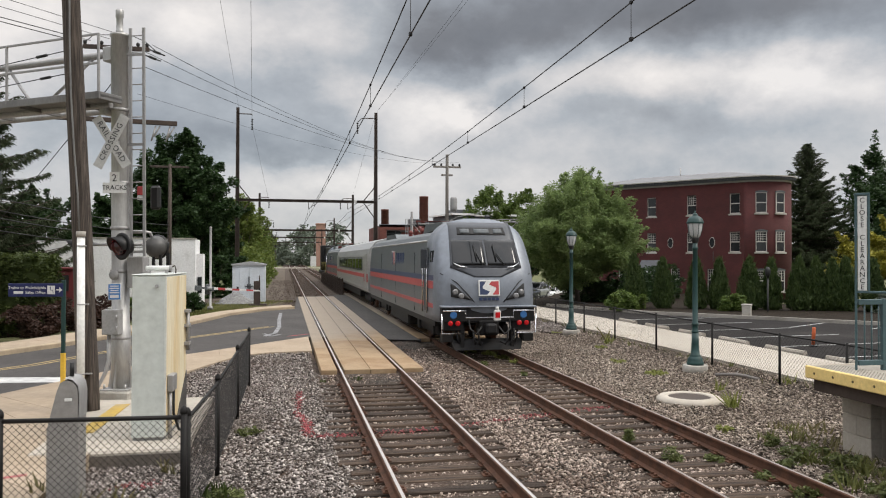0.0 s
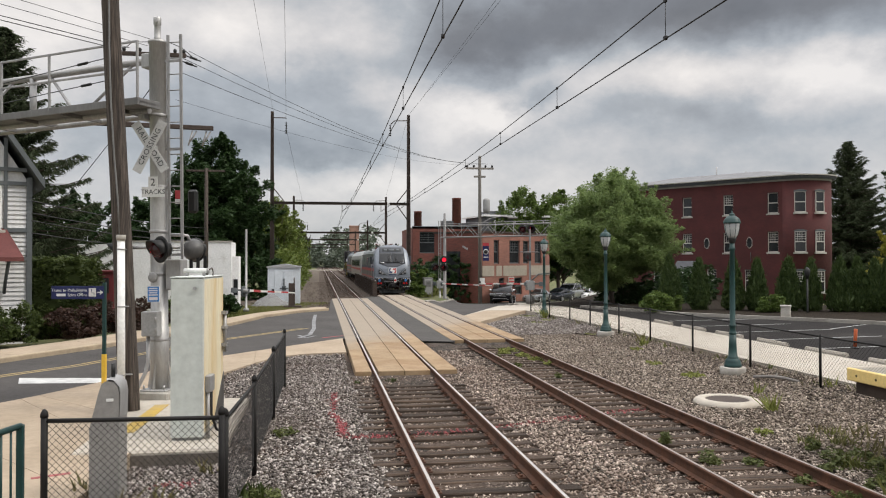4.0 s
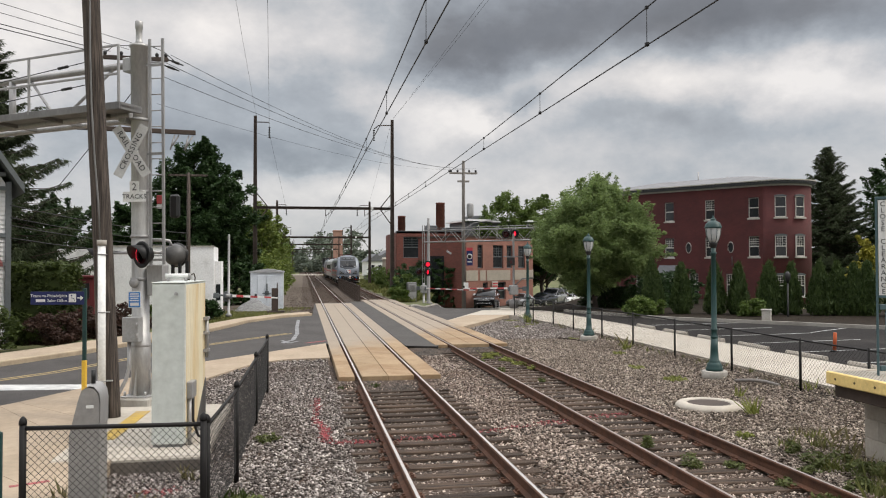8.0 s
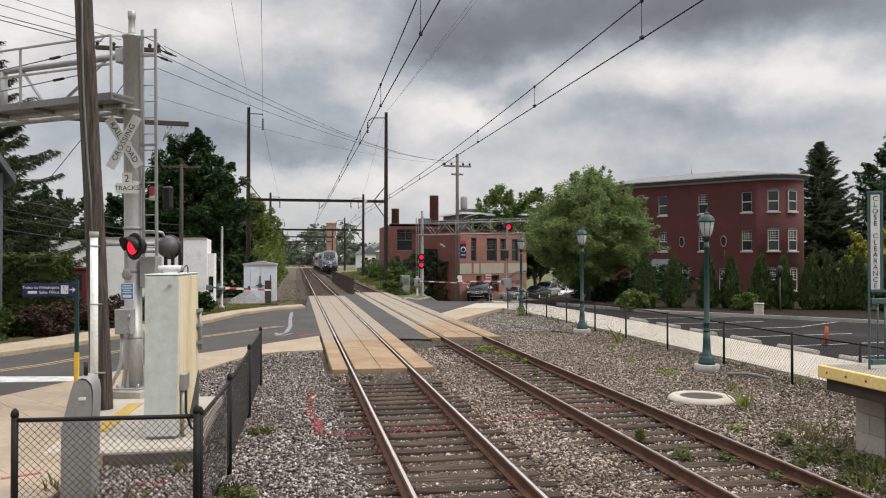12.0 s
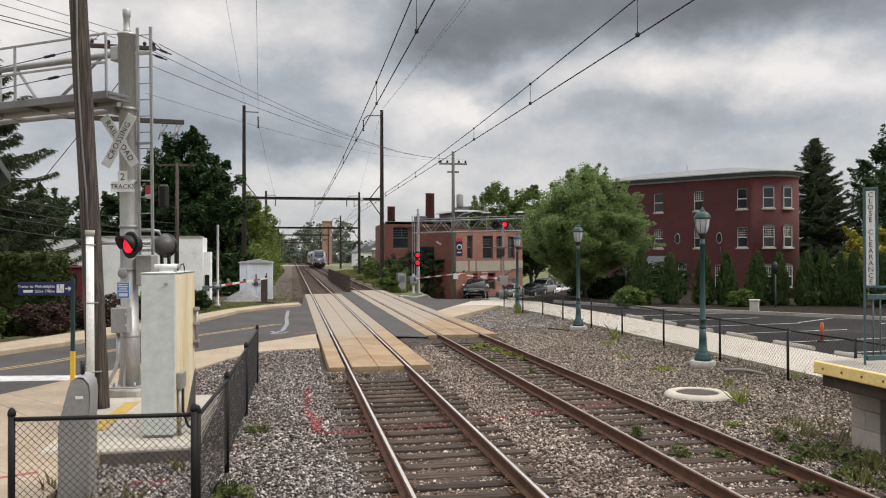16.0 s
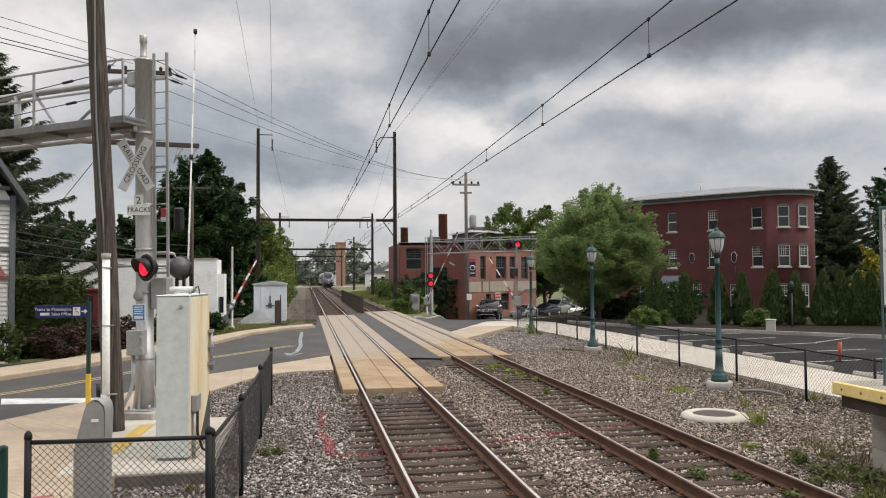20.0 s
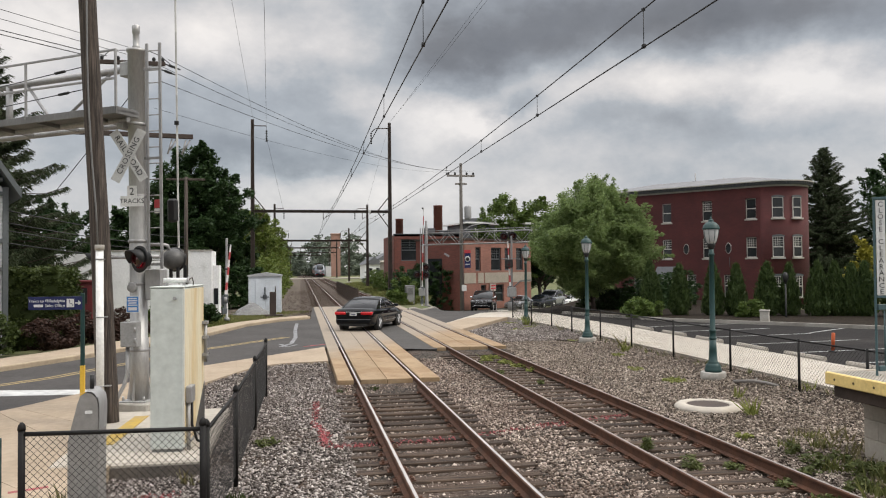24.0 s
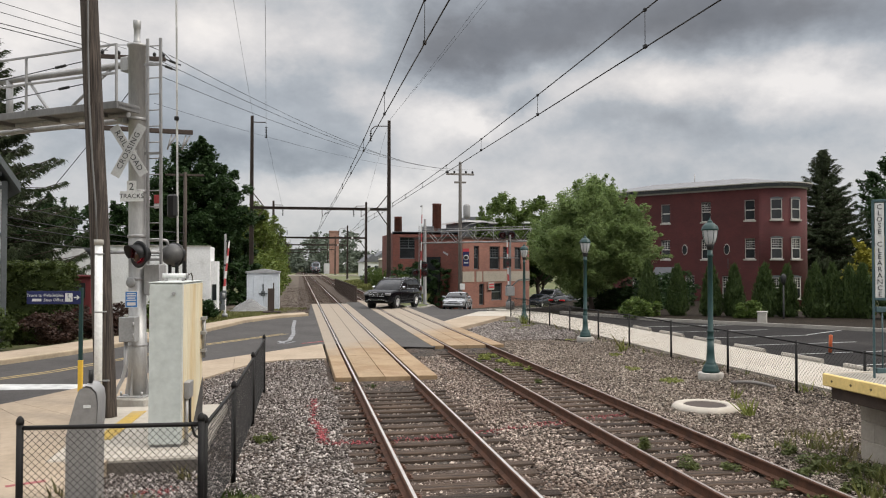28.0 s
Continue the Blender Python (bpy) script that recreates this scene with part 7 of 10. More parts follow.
def brick_wall_material(name, c1, c2, mortar, w=0.215, h=0.075):
    mt = bpy.data.materials.new(name)
    mt.use_nodes = True
    n, l = mt.node_tree.nodes, mt.node_tree.links
    b = n["Principled BSDF"]
    b.inputs["Roughness"].default_value = 0.85
    tc = n.new("ShaderNodeTexCoord")
    mp = n.new("ShaderNodeMapping")
    mp.inputs["Rotation"].default_value = (radians(90), 0, 0)
    l.new(tc.outputs["Object"], mp.inputs[0])
    sp = n.new("ShaderNodeSeparateXYZ")
    l.new(tc.outputs["Object"], sp.inputs[0])
    ad = n.new("ShaderNodeMath")
    l.new(sp.outputs[0], ad.inputs[0])
    l.new(sp.outputs[1], ad.inputs[1])
    cb = n.new("ShaderNodeCombineXYZ")
    l.new(ad.outputs[0], cb.inputs[0])
    l.new(sp.outputs[2], cb.inputs[1])
    br = n.new("ShaderNodeTexBrick")
    br.inputs["Scale"].default_value = 1.0
    br.inputs["Brick Width"].default_value, br.inputs["Row Height"].default_value, br.inputs["Mortar Size"].default_value = w, h, 0.006
    br.inputs["Color1"].default_value, br.inputs["Color2"].default_value, br.inputs["Mortar"].default_value = (*c1, 1), (*c2, 1), (*mortar, 1)
    l.new(cb.outputs[0], br.inputs["Vector"])
    no = n.new("ShaderNodeTexNoise")
    no.inputs["Scale"].default_value, no.inputs["Detail"].default_value = 0.6, 7
    l.new(tc.outputs["Object"], no.inputs["Vector"])
    hs = n.new("ShaderNodeHueSaturation")
    mr = n.new("ShaderNodeMapRange")
    mr.inputs[1].default_value, mr.inputs[2].default_value, mr.inputs[3].default_value, mr.inputs[4].default_value = 0.3, 0.7, 0.8, 1.2
    l.new(no.outputs["Fac"], mr.inputs[0])
    l.new(mr.outputs[0], hs.inputs["Value"])
    l.new(br.outputs["Color"], hs.inputs["Color"])
    l.new(hs.outputs[0], b.inputs["Base Color"])
    bp = n.new("ShaderNodeBump")
    bp.inputs["Strength"].default_value, bp.inputs["Distance"].default_value = 0.4, 0.01
    bp.invert = True
    l.new(br.outputs["Fac"], bp.inputs["Height"])
    l.new(bp.outputs[0], b.inputs["Normal"])
    return mt


WINFRAME = material("dull_off_white_frames", (0.52, 0.50, 0.46), (0.42, 0.40, 0.37), 3, 0.7, 0, 0.05)
BW_RED = brick_wall_material("maroon_brick_wall", (0.083, 0.0180, 0.0165), (0.067, 0.0145, 0.0138), (0.052, 0.0135, 0.0125))
BW_PINK = brick_wall_material("salmon_brick_wall", (0.275, 0.122, 0.090), (0.225, 0.098, 0.074), (0.21, 0.125, 0.095))
BW_OLD = brick_wall_material("old_brick_wall", (0.18, 0.058, 0.042), (0.13, 0.042, 0.032), (0.12, 0.06, 0.045))

# maroon brick building behind the parking lot: long front and a round corner
mb = thing("brick_building", "three-storey maroon painted brick building with a round corner and white windows", "building", pose(24.42, 64.93, -0.6, 0, 0, -53))
LB, HB = 13.6, 9.45
cols = [(1.2, "w"), (5.9, "w"), (9.4, "g"), (12.9, "w")]
RW = 0.80
holes = []
for x, kind in cols:
    holes += [(x, 7.75, RW, 1.6), (x, 4.75, RW, 1.6)]
holes += [(8.0, 1.75, RW, 1.75), (11.1, 1.75, RW, 1.75), (3.2, 1.75, RW, 1.75)]
front = part("wall", plain_mesh(wall_with_holes(LB, HB, holes), "wall", BW_RED), BW_RED, mb, "maroon brick front wall")
for x, z, w, h in holes:
    window_unit(front, pose(x, 0.12, z), w, h, WINFRAME, arch=True, upper_grid=(z < 7 or abs(x - 9.4) < 0.1))
awn = part("awning", Shape().add([(5.0, -0.01, 3.3), (6.9, -0.01, 3.3), (6.9, -1.0, 2.42), (5.0, -1.0, 2.42), (5.0, -0.01, 3.2), (6.9, -0.01, 3.2), (6.9, -1.0, 2.32), (5.0, -1.0, 2.32)], [(0, 3, 2, 1), (4, 5, 6, 7), (3, 7, 6, 2), (0, 4, 7, 3), (1, 2, 6, 5)]), SLATE, mb, "grey sloping porch awning")
part("awning_trim", Shape().box((4.98, -1.03, 2.26), (6.92, -0.99, 2.36), 0.005).box((4.98, -1.0, 2.26), (5.04, -0.01, 2.34)).box((6.86, -1.0, 2.26), (6.92, -0.01, 2.34)), WHITE, awn)
# round corner
R = 2.6
cx, cy = LB, R
seg = 20
corner = Shape()
arc = [radians(-90 + 135 * k / seg) for k in range(seg + 1)]
corner.loft([[(cx + R * math.cos(a), cy + R * math.sin(a), z) for a in arc] + [(cx, cy, z)] for z in (0, HB)], smooth=True)
cw = part("corner_wall", corner, BW_RED, mb, "rounded maroon brick corner")
for a in (-62, -29):
    for z in (7.75, 4.75, 1.75):
        q = radians(a)
        window_unit(cw, pose(cx + (R + 0.02) * math.cos(q), cy + (R + 0.02) * math.sin(q), z, 0, 0, a + 90), RW, 1.6, WINFRAME, arch=True, upper_grid=z < 7)
for x in (7.6, 11.1):
    ov = part("oval_window", Shape().lathe([(0.30, 0.02), (0.30, -0.05), (0.335, -0.05), (0.335, 0.02)], 24, axis="y"), WINFRAME, front, "oval lattice window", Matrix.Translation((x, 0, 4.72)) @ Matrix.Diagonal((0.66, 1, 1.3, 1)))
    part("pane", Shape().lathe([(0.30, -0.055), (0.30, 0.01)], 24, axis="y"), WINDOW, ov)
    lat = Shape()
    for k in range(-2, 3):
        for s in (1, -1):
            lat.rod((0.11 * k - 0.16, -0.025, -0.16 * s), (0.11 * k + 0.16, -0.025, 0.16 * s), 0.011, n=4)
    part("lattice", lat, WINFRAME, ov)


def offset(d):
    return [(-d, -d)] + [(cx, -d)] + [(cx + (R + d) * math.cos(a), cy + (R + d) * math.sin(a)) for a in arc[1:]] + [(9.1 + 0.7 * d, 10.8 + 0.7 * d), (-d, 10.8 + d)]


part("back_wall", Shape().prism([(0.05, 0.35), (cx, 0.35), (cx + 1.8, cy + 1.8), (9.1, 10.8), (0.05, 10.8)], 0, HB - 0.1), BW_RED, mb)
part("frieze", Shape().prism(offset(0.06), HB - 0.08, HB + 0.05), GREYC, mb, "pale cornice band")
part("cornice", Shape().prism(offset(0.22), HB + 0.05, HB + 0.28), GREYTRIM, mb, "dark bracketed cornice")
part("gutter", Shape().prism(offset(0.42), HB + 0.28, HB + 0.36), GREYC, mb)
dentil = Shape().box((-0.05, -0.07, HB + 0.14), (0.05, 0.07, HB + 0.28)).mesh("dentil", SLATE)
for k in range(52):
    part("dentil", dentil, SLATE, mb, m=pose(0.2 + 0.26 * k, -0.27, 0))
for j in range(24):
    a = radians(-90 + 5 * j)
    part("dentil", dentil, SLATE, mb, m=Matrix.Translation((cx + (R + 0.29) * math.cos(a), cy + (R + 0.29) * math.sin(a), 0)) @ Matrix.Rotation(a + radians(90), 4, "Z"))
part("roof", Shape().loft([[(x, y, HB + 0.36) for x, y in offset(0.3)], [(6.8 + 0.5 * (x - 6.8), 5.4 + 0.4 * (y - 5.4), HB + 1.15) for x, y in offset(0.3)]], smooth=False), ROOFGREY, mb, "pale low hipped roof")
for x, h in ((7.1, 1.3), (9.6, 0.7)):
    part("vent_pipe", Shape().rod((x, 3, HB + 0.5), (x, 3, HB + 0.5 + h), 0.05), GALV, mb)
part("wall_pipe", Shape().rod((11.2, -0.05, 3.2), (11.2, -0.05, 4.0), 0.022), GREYTRIM, mb)

# salmon brick building on the far corner, older dark wing and chimneys
sb = thing("brick_building", "two-storey salmon brick corner building with boarded lower windows", "building", FAR @ pose(9.56, 55.2, -0.35, 0, 0, 37))
part("plinth", Shape().box((-0.29, 0.01, -0.6), (8.2, 4.5, 0.05)), DARKC, sb)
holes = [(1.6, 3.75, 0.62, 1.75), (3.75, 3.75, 1.25, 1.75), (5.15, 3.75, 0.7, 1.75), (6.7, 3.75, 0.9, 1.75), (2.2, 1.0, 0.6, 1.6), (4.0, 1.15, 1.3, 1.3)]
w = part("wall", plain_mesh(wall_with_holes(8.2, 5.15, holes), "wall", BW_PINK), BW_PINK, sb, "salmon brick street wall")
for x, z, a, b in holes:
    window_unit(w, pose(x, 0.15, z), a, b, GREYTRIM, upper_grid=z > 2, sill=z > 2)
part("stucco_band", Shape().box((-0.02, -0.03, 1.95), (1.3, 0.0, 2.72)).box((1.55, -0.03, 1.95), (2.2, 0.0, 2.72)).box((2.35, -0.03, 1.95), (5.2, 0.0, 2.72)).box((5.5, -0.03, 1.95), (8.2, 0.0, 2.72)), STUCCO, sb, "weathered grey infill panels")
# darker brick than the front, to paint this side's shade
part("side_wall", Shape().box((-0.3, 0.02, 0), (0.0, 4.6, 5.15)), BW_OLD, sb, "brick side wall with its shade put into a darker brick")
part("side_window", Shape().box((-0.7, -0.04, -1.4), (0.7, 0.02, 1.4)), WINDOW, sb, "tall dark window", pose(-0.31, 2.6, 2.4, 0, 0, -90))
part("parapet", Shape().prism([(-0.36, -0.08), (8.25, -0.08), (8.25, 4.7), (-0.36, 4.7)], 5.15, 5.28), RUSTSTEEL, sb)
part("sign_flap", Shape().box((2.85, -0.12, 1.32), (3.55, -0.08, 1.88), 0.01), GREYC, sb, "white and red hanging notice")
part("notice_bar", Shape().box((2.9, -0.13, 1.46), (3.5, -0.125, 1.58)).box((2.9, -0.13, 1.68), (3.5, -0.125, 1.78)), BANNERR, sb)
gh = thing("grey_house", "grey clapboard house with white-framed windows behind the brick building", "building", FAR @ pose(12.2, 66, 0, 0, 0, 10))
part("wall", Shape().box((0, 0, -2), (6.0, 5, 6.6)), SLATE, gh)
part("eave_board", Shape().box((-0.3, -0.3, 6.6), (6.3, 5.3, 6.75)), WHITE, gh)
part("roof_plant", Shape().box((0.6, 1, 6.8), (2.4, 3, 7.15), 0.03), SLATE, gh)
for x in (1.2, 3.2, 5.0):
    window_unit(gh, pose(x, -0.06, 5.6), 1.0, 1.3, WHITE)
ow = thing("old_factory", "old dark red brick factory with two tall chimneys", "building", FAR @ pose(6.0, 68, -0.2))
holes = [(1.9, 1.9, 1.6, 1.8), (2.2, 4.55, 3.2, 1.9), (5.2, 1.9, 1.6, 1.8)]
w = part("wall", plain_mesh(wall_with_holes(8.5, 5.95, holes), "wall", BW_OLD), BW_OLD, ow)
for x, z, a, b in holes:
    window_unit(w, pose(x, 0.15, z), a, b, GREYTRIM, upper_grid=True)
part("block", Shape().box((0.0, 0.32, 0), (8.5, 9, 5.9)), BW_OLD, ow)
part("side_parapet", Shape().box((-0.06, 0.0, 5.75), (8.56, 0.3, 6.0), 0.02), GREYTRIM, ow)
part("roof_box", Shape().box((3.0, 2, 5.9), (4.0, 3, 6.6), 0.03), GREYTRIM, ow)
part("roof_box", Shape().box((4.6, 2, 5.9), (5.3, 3, 6.4), 0.03), GREYTRIM, ow)
for x, y, r, h in ((2.6, 17, 0.42, 8.4), (6.95, 17, 0.5, 9.9)):
    part("chimney", Shape().lathe([(r * 1.1, 0), (r, h - 0.12), (r * 1.05, h - 0.1), (r * 1.05, h)], 12 if x > 3 else 4, (x, y, 0)), BW_OLD, ow, "tall brick chimney")

# white house at the left edge and the long white building
AWAY = Matrix.Translation(EYE) @ Matrix.Scale(1.2, 4) @ Matrix.Translation(-EYE)
wh = thing("white_house", "white clapboard house with grey trim and a steep gable", "house", AWAY @ pose(-17.45, 23.05, -0.3, 0, 0, 25))
part("core", Shape().box((0.05, 0.06, 0), (6.95, 10, 5.5)), SIDING, wh)
brd = Shape().side([(-0.02, 0), (0.04, 0), (0.04, 0.14), (0.025, 0.14)], 0, 2.3).mesh("clapboard", SIDING)
for k in range(38):
    part("clapboard", brd, SIDING, wh, m=pose(4.7, 0.02, 0.2 + 0.14 * k))
gable = [(-0.5, 5.0), (3.5, 10.9), (7.5, 5.0)]
part("gable_wall", Shape().add([(0, 0.05, 5.5), (7, 0.05, 5.5), (3.5, 0.05, 11.0), (0, 10, 5.5), (7, 10, 5.5), (3.5, 10, 11.0)], [(0, 1, 2), (5, 4, 3), (0, 2, 5, 3), (1, 4, 5, 2)]), SIDING, wh)
for s in (-1, 1):
    ex, rx = 3.5 + s * 3.86, 3.5
    part("roof", Shape().add([(ex, -0.5, 5.35), (rx, -0.5, 11.25), (rx, 10.5, 11.25), (ex, 10.5, 5.35), (ex, -0.5, 5.6), (rx, -0.5, 11.5), (rx, 10.5, 11.5), (ex, 10.5, 5.6)], [(0, 1, 2, 3), (7, 6, 5, 4), (0, 4, 5, 1), (2, 6, 7, 3), (0, 3, 7, 4)]), GREYTRIM, wh)
for x0, x1, z0, z1 in ((6.9, 7.06, 0.2, 5.7), (4.6, 4.72, 0.2, 8.5), (4.72, 6.9, 5.87, 5.99), (4.72, 6.9, 5.44, 5.56), (6.28, 6.38, 5.56, 5.87), (6.28, 6.38, 3.95, 5.44), (6.38, 6.9, 3.98, 4.1), (6.38, 6.9, 3.1, 3.22), (6.28, 6.38, 5.99, 6.9)):
    part("trim", Shape().box((x0, -0.05, z0), (x1, 0.05, z1), 0.005), GREYTRIM, wh)
window_unit(wh, pose(5.72, -0.05, 4.72), 1.0, 1.36, WHITE)
window_unit(wh, pose(5.6, -0.05, 2.3), 1.0, 1.2, WHITE, upper_grid=True)
part("porch_roof", Shape().add([(4.2, 0, 4.1), (6.35, 0, 4.1), (6.72, -1.2, 3.2), (4.2, -1.2, 3.2), (4.2, 0, 3.95), (6.35, 0, 3.95), (6.72, -1.2, 3.08), (4.2, -1.2, 3.08)], [(0, 3, 2, 1), (4, 5, 6, 7), (3, 7, 6, 2), (1, 2, 6, 5)]), SHINGLE, wh, "red shingle porch roof")
part("porch_bracket", Shape().path([(6.3, -0.05, 2.1), (6.32, -0.3, 2.5), (6.35, -0.9, 3.08)], 0.05, 6), GREYTRIM, wh)
lw = thing("white_building", "long low white rendered building with a flat stepped roof", "building", pose(-14.2, 50, -0.3))
part("wall", Shape().box((0, 0, 0), (6.6, 2.6, 4.25)), RENDERW, lw)
part("wing", Shape().box((6.6, 0.6, 0), (6.98, 2.0, 3.35)), RENDERW, lw)
part("rear_block", Shape().box((-2.5, 0.02, 0), (0.0, 2.6, 4.1)), RENDERW, lw)
part("coping", Shape().box((-0.05, -0.05, 4.25), (6.65, 0.2, 4.32)), GREYC, lw)
part("downpipe", Shape().rod((2.6, -0.06, 2.3), (2.6, -0.06, 4.0), 0.05), GREYC, lw)
for x in (3.6, 6.88):
    part("dark_window", Shape().box((x - (0.5 if x < 5 else 0.2), -0.05 if x < 5 else 0.55, 0.9), (x + (0.2 if x < 5 else 0.06), 0.01 if x < 5 else 0.61, 1.9)), WINDOW, lw)
rbth = thing("red_booth", "small dark red booth with a black opening behind the hedge", "booth", pose(-11.87, 37.5, -0.2))
part("shell", Shape().box((-0.42, 0, 0), (0.42, 1.0, 2.45), 0.02), BOOTHRED, rbth)
part("opening", Shape().box((-0.34, -0.03, 1.5), (0.2, 0.0, 2.2)), BLACKM, rbth)
part("roof", Shape().box((-0.5, -0.1, 2.45), (0.5, 1.1, 2.55), 0.02), BOOTHRED, rbth)

# distance beyond the second crossing
solid("far_road", Shape().prism([(-30, 232), (-30, 224), (40, 224), (40, 232)], -0.4, -0.02), WALKC, "pale road crossing the line far off", "road", "structure")
tw = thing("brick_tower", "tall square brick tower far down the line", "tower", pose(10.6, 290, -0.5))
part("shaft", Shape().box((-1.7, -2, 0), (1.7, 2, 15.6)), TOWERB, tw)
part("cap", Shape().box((-1.9, -2.2, 15.6), (1.9, 2.2, 16.1), 0.1), TOWERB, tw)
part("annex", Shape().box((-3.6, -2, 0), (-1.7, 6, 4.0)), SIDING, tw)
for x, y, w_, h_, mt in ((18, 150, 6, 4.2, WHITE), (24, 172, 8, 5.0, SIDING), (15.5, 215, 5, 4.0, WHITE), (21, 240, 7, 5.5, SIDING)):
    hs_ = thing("far_house", "pale clapboard house with a grey gable roof far off", "house", pose(x, y, -0.3, 0, 0, 8), "far houses")
    part("shell", Shape().box((0, 0, 0), (w_, 7, h_)), mt, hs_)
    part("roof", Shape().add([(-0.4, -0.4, h_), (w_ + 0.4, -0.4, h_), (w_ / 2, -0.4, h_ + 2.2), (-0.4, 7.4, h_), (w_ + 0.4, 7.4, h_), (w_ / 2, 7.4, h_ + 2.2)], [(0, 1, 2), (5, 4, 3), (0, 2, 5, 3), (1, 4, 5, 2), (0, 3, 4, 1)]), SLATE, hs_)
    for k in range(2):
        window_unit(hs_, pose(w_ * (0.3 + 0.4 * k), -0.06, h_ * 0.6), 0.9, 1.3, GREYTRIM, sill=False)
bl = thing("beige_warehouse", "beige gable warehouse behind bushes", "building", pose(11.0, 118, -0.3))
part("shell", Shape().box((0, 0, 0), (10, 12, 4.0)), STUCCO, bl)
part("roof", Shape().add([(-0.3, -0.3, 4), (10.3, -0.3, 4), (5, -0.3, 6.5), (-0.3, 12, 4), (10.3, 12, 4), (5, 12, 6.5)], [(0, 1, 2), (5, 4, 3), (0, 2, 5, 3), (1, 4, 5, 2)]), STUCCO, bl)

# ---- trees and plants ----


def leaf_cloud(centres, radii, per, size, gen, flat=0.0, long=1.6):
    """Small pointed leaves scattered through clumps: arrays of vertices and faces."""
    c = np.repeat(centres, per, 0)
    r = np.repeat(radii, per)
    n = len(c)
    d = gen.normal(size=(n, 3))
    d /= np.linalg.norm(d, axis=1)[:, None]
    p = c + d * (r * gen.random(n) ** 0.45)[:, None] * np.array([1, 1, 0.8])
    a = gen.normal(size=(n, 3))
    a[:, 2] *= 0.45
    a /= np.linalg.norm(a, axis=1)[:, None]
    b = np.cross(a, gen.normal(size=(n, 3)) + (0, 0, 1.2))
    b /= np.linalg.norm(b, axis=1)[:, None] + 1e-9
    s = size * gen.uniform(0.6, 1.4, n)[:, None]
    v = np.stack([p - a * s * long * 0.5 - b * s * 0.4, p + b * s * 0.55 - a * s * long * 0.3, p + a * s * long * 0.62], 1).reshape(-1, 3)
    f = np.arange(3 * n).reshape(-1, 3)
    return v, f


def broad_tree(name, at, height, spread, trunk_h, mt, label, leaves=9000, leaf=0.2, seed=1, clumps=90, group="", low=0.0, trunk_r=None, stretch=1.0, fluff=0.21, shoots=0, belly=0.0, flat=0.8):
    gen = np.random.default_rng(seed)
    tree = thing(name, label, "tree", pose(at[0], at[1], at[2] + dip(at[0], at[1])), group)
    tr_ = trunk_r or height * 0.022
    zc = (height + trunk_h) / 2
    rz = (height - trunk_h) / 2
    cs = []
    while len(cs) < clumps:
        q = gen.uniform(-1, 1, 3)
        rr = np.linalg.norm(q)
        if rr > 1 or rr < 0.35:
            continue
        lump = 0.84 + 0.34 * noise.noise(Vector((q[0] * 2.6 + seed, q[1] * 2.6, q[2] * 2.6))) + 0.0
        taper = 1.0 - 0.25 * max(q[2], 0) ** 2 - belly * (q[2] + 0.35) * 0.5
        cs.append((q[0] * spread * lump * taper * stretch, q[1] * spread * lump * taper, zc + q[2] * rz * lump))
    cs = np.array(cs)
    shaft = []
    for k in range(7):
        z = (trunk_h + rz * 0.9) * k / 6
        r = tr_ * (1.25 if k == 0 else 1) * (1 - 0.75 * k / 6)
        ox, oy = 0.12 * math.sin(k * 1.3 + seed), 0.12 * math.cos(k * 1.7 + seed)
        shaft.append([(ox * (k > 0) + r * math.cos(2 * math.pi * j / 10), oy * (k > 0) + r * math.sin(2 * math.pi * j / 10), z) for j in range(10)])
    part("trunk", Shape().loft(shaft), BARK, tree)
    limbs = Shape()
    for c in cs[:: max(1, len(cs) // 22)]:
        z0 = trunk_h * 0.8 + gen.random() * rz * 0.7
        mid = Vector((c[0] * 0.45, c[1] * 0.45, z0 + (c[2] - z0) * 0.35))
        limbs.rod((0, 0, z0), mid, tr_ * 0.35, tr_ * 0.2, n=6).rod(mid, Vector(c), tr_ * 0.2, tr_ * 0.06, n=5)
    part("limb_frame", limbs, BARK, tree)
    rad = gen.uniform(0.55, 1.0, len(cs)) * spread * fluff
    # leafy shoots that stand out of the crown
    tips, trad = [], []
    rim = np.linalg.norm((cs - (0, 0, zc)) / (spread * stretch, spread, rz), axis=1)
    outer = cs[np.argsort(-rim)][: max(4, len(cs) // 2)]
    for _ in range(shoots):
        c = outer[gen.integers(len(outer))]
        d = (c - (0, 0, zc - rz * 0.5)) * (1, 1, 0.9) / np.linalg.norm(c - (0, 0, zc - rz * 0.5)) + gen.normal(0, 0.35, 3) + (0, 0, 0.25)
        L = spread * gen.uniform(0.08, 0.24)
        for s in (0.2, 0.4, 0.6, 0.8, 1.0):
            q = c + d * L * s
            tips.append((q[0], q[1], min(q[2], height - 0.1 + 0.35 * gen.random())))
            trad.append(spread * fluff * (0.55 - 0.32 * s))
    per = max(1, leaves // len(cs))
    v, f = leaf_cloud(cs, rad, per, leaf, gen)
    if shoots:
        v2, f2 = leaf_cloud(np.array(tips), np.array(trad), max(3, per // 5), leaf, gen)
        v, f = np.concatenate([v, v2]), np.concatenate([f, f2 + len(v)])
    part("crown", raw_mesh("crown", v, f, mt), mt, tree)
    return tree


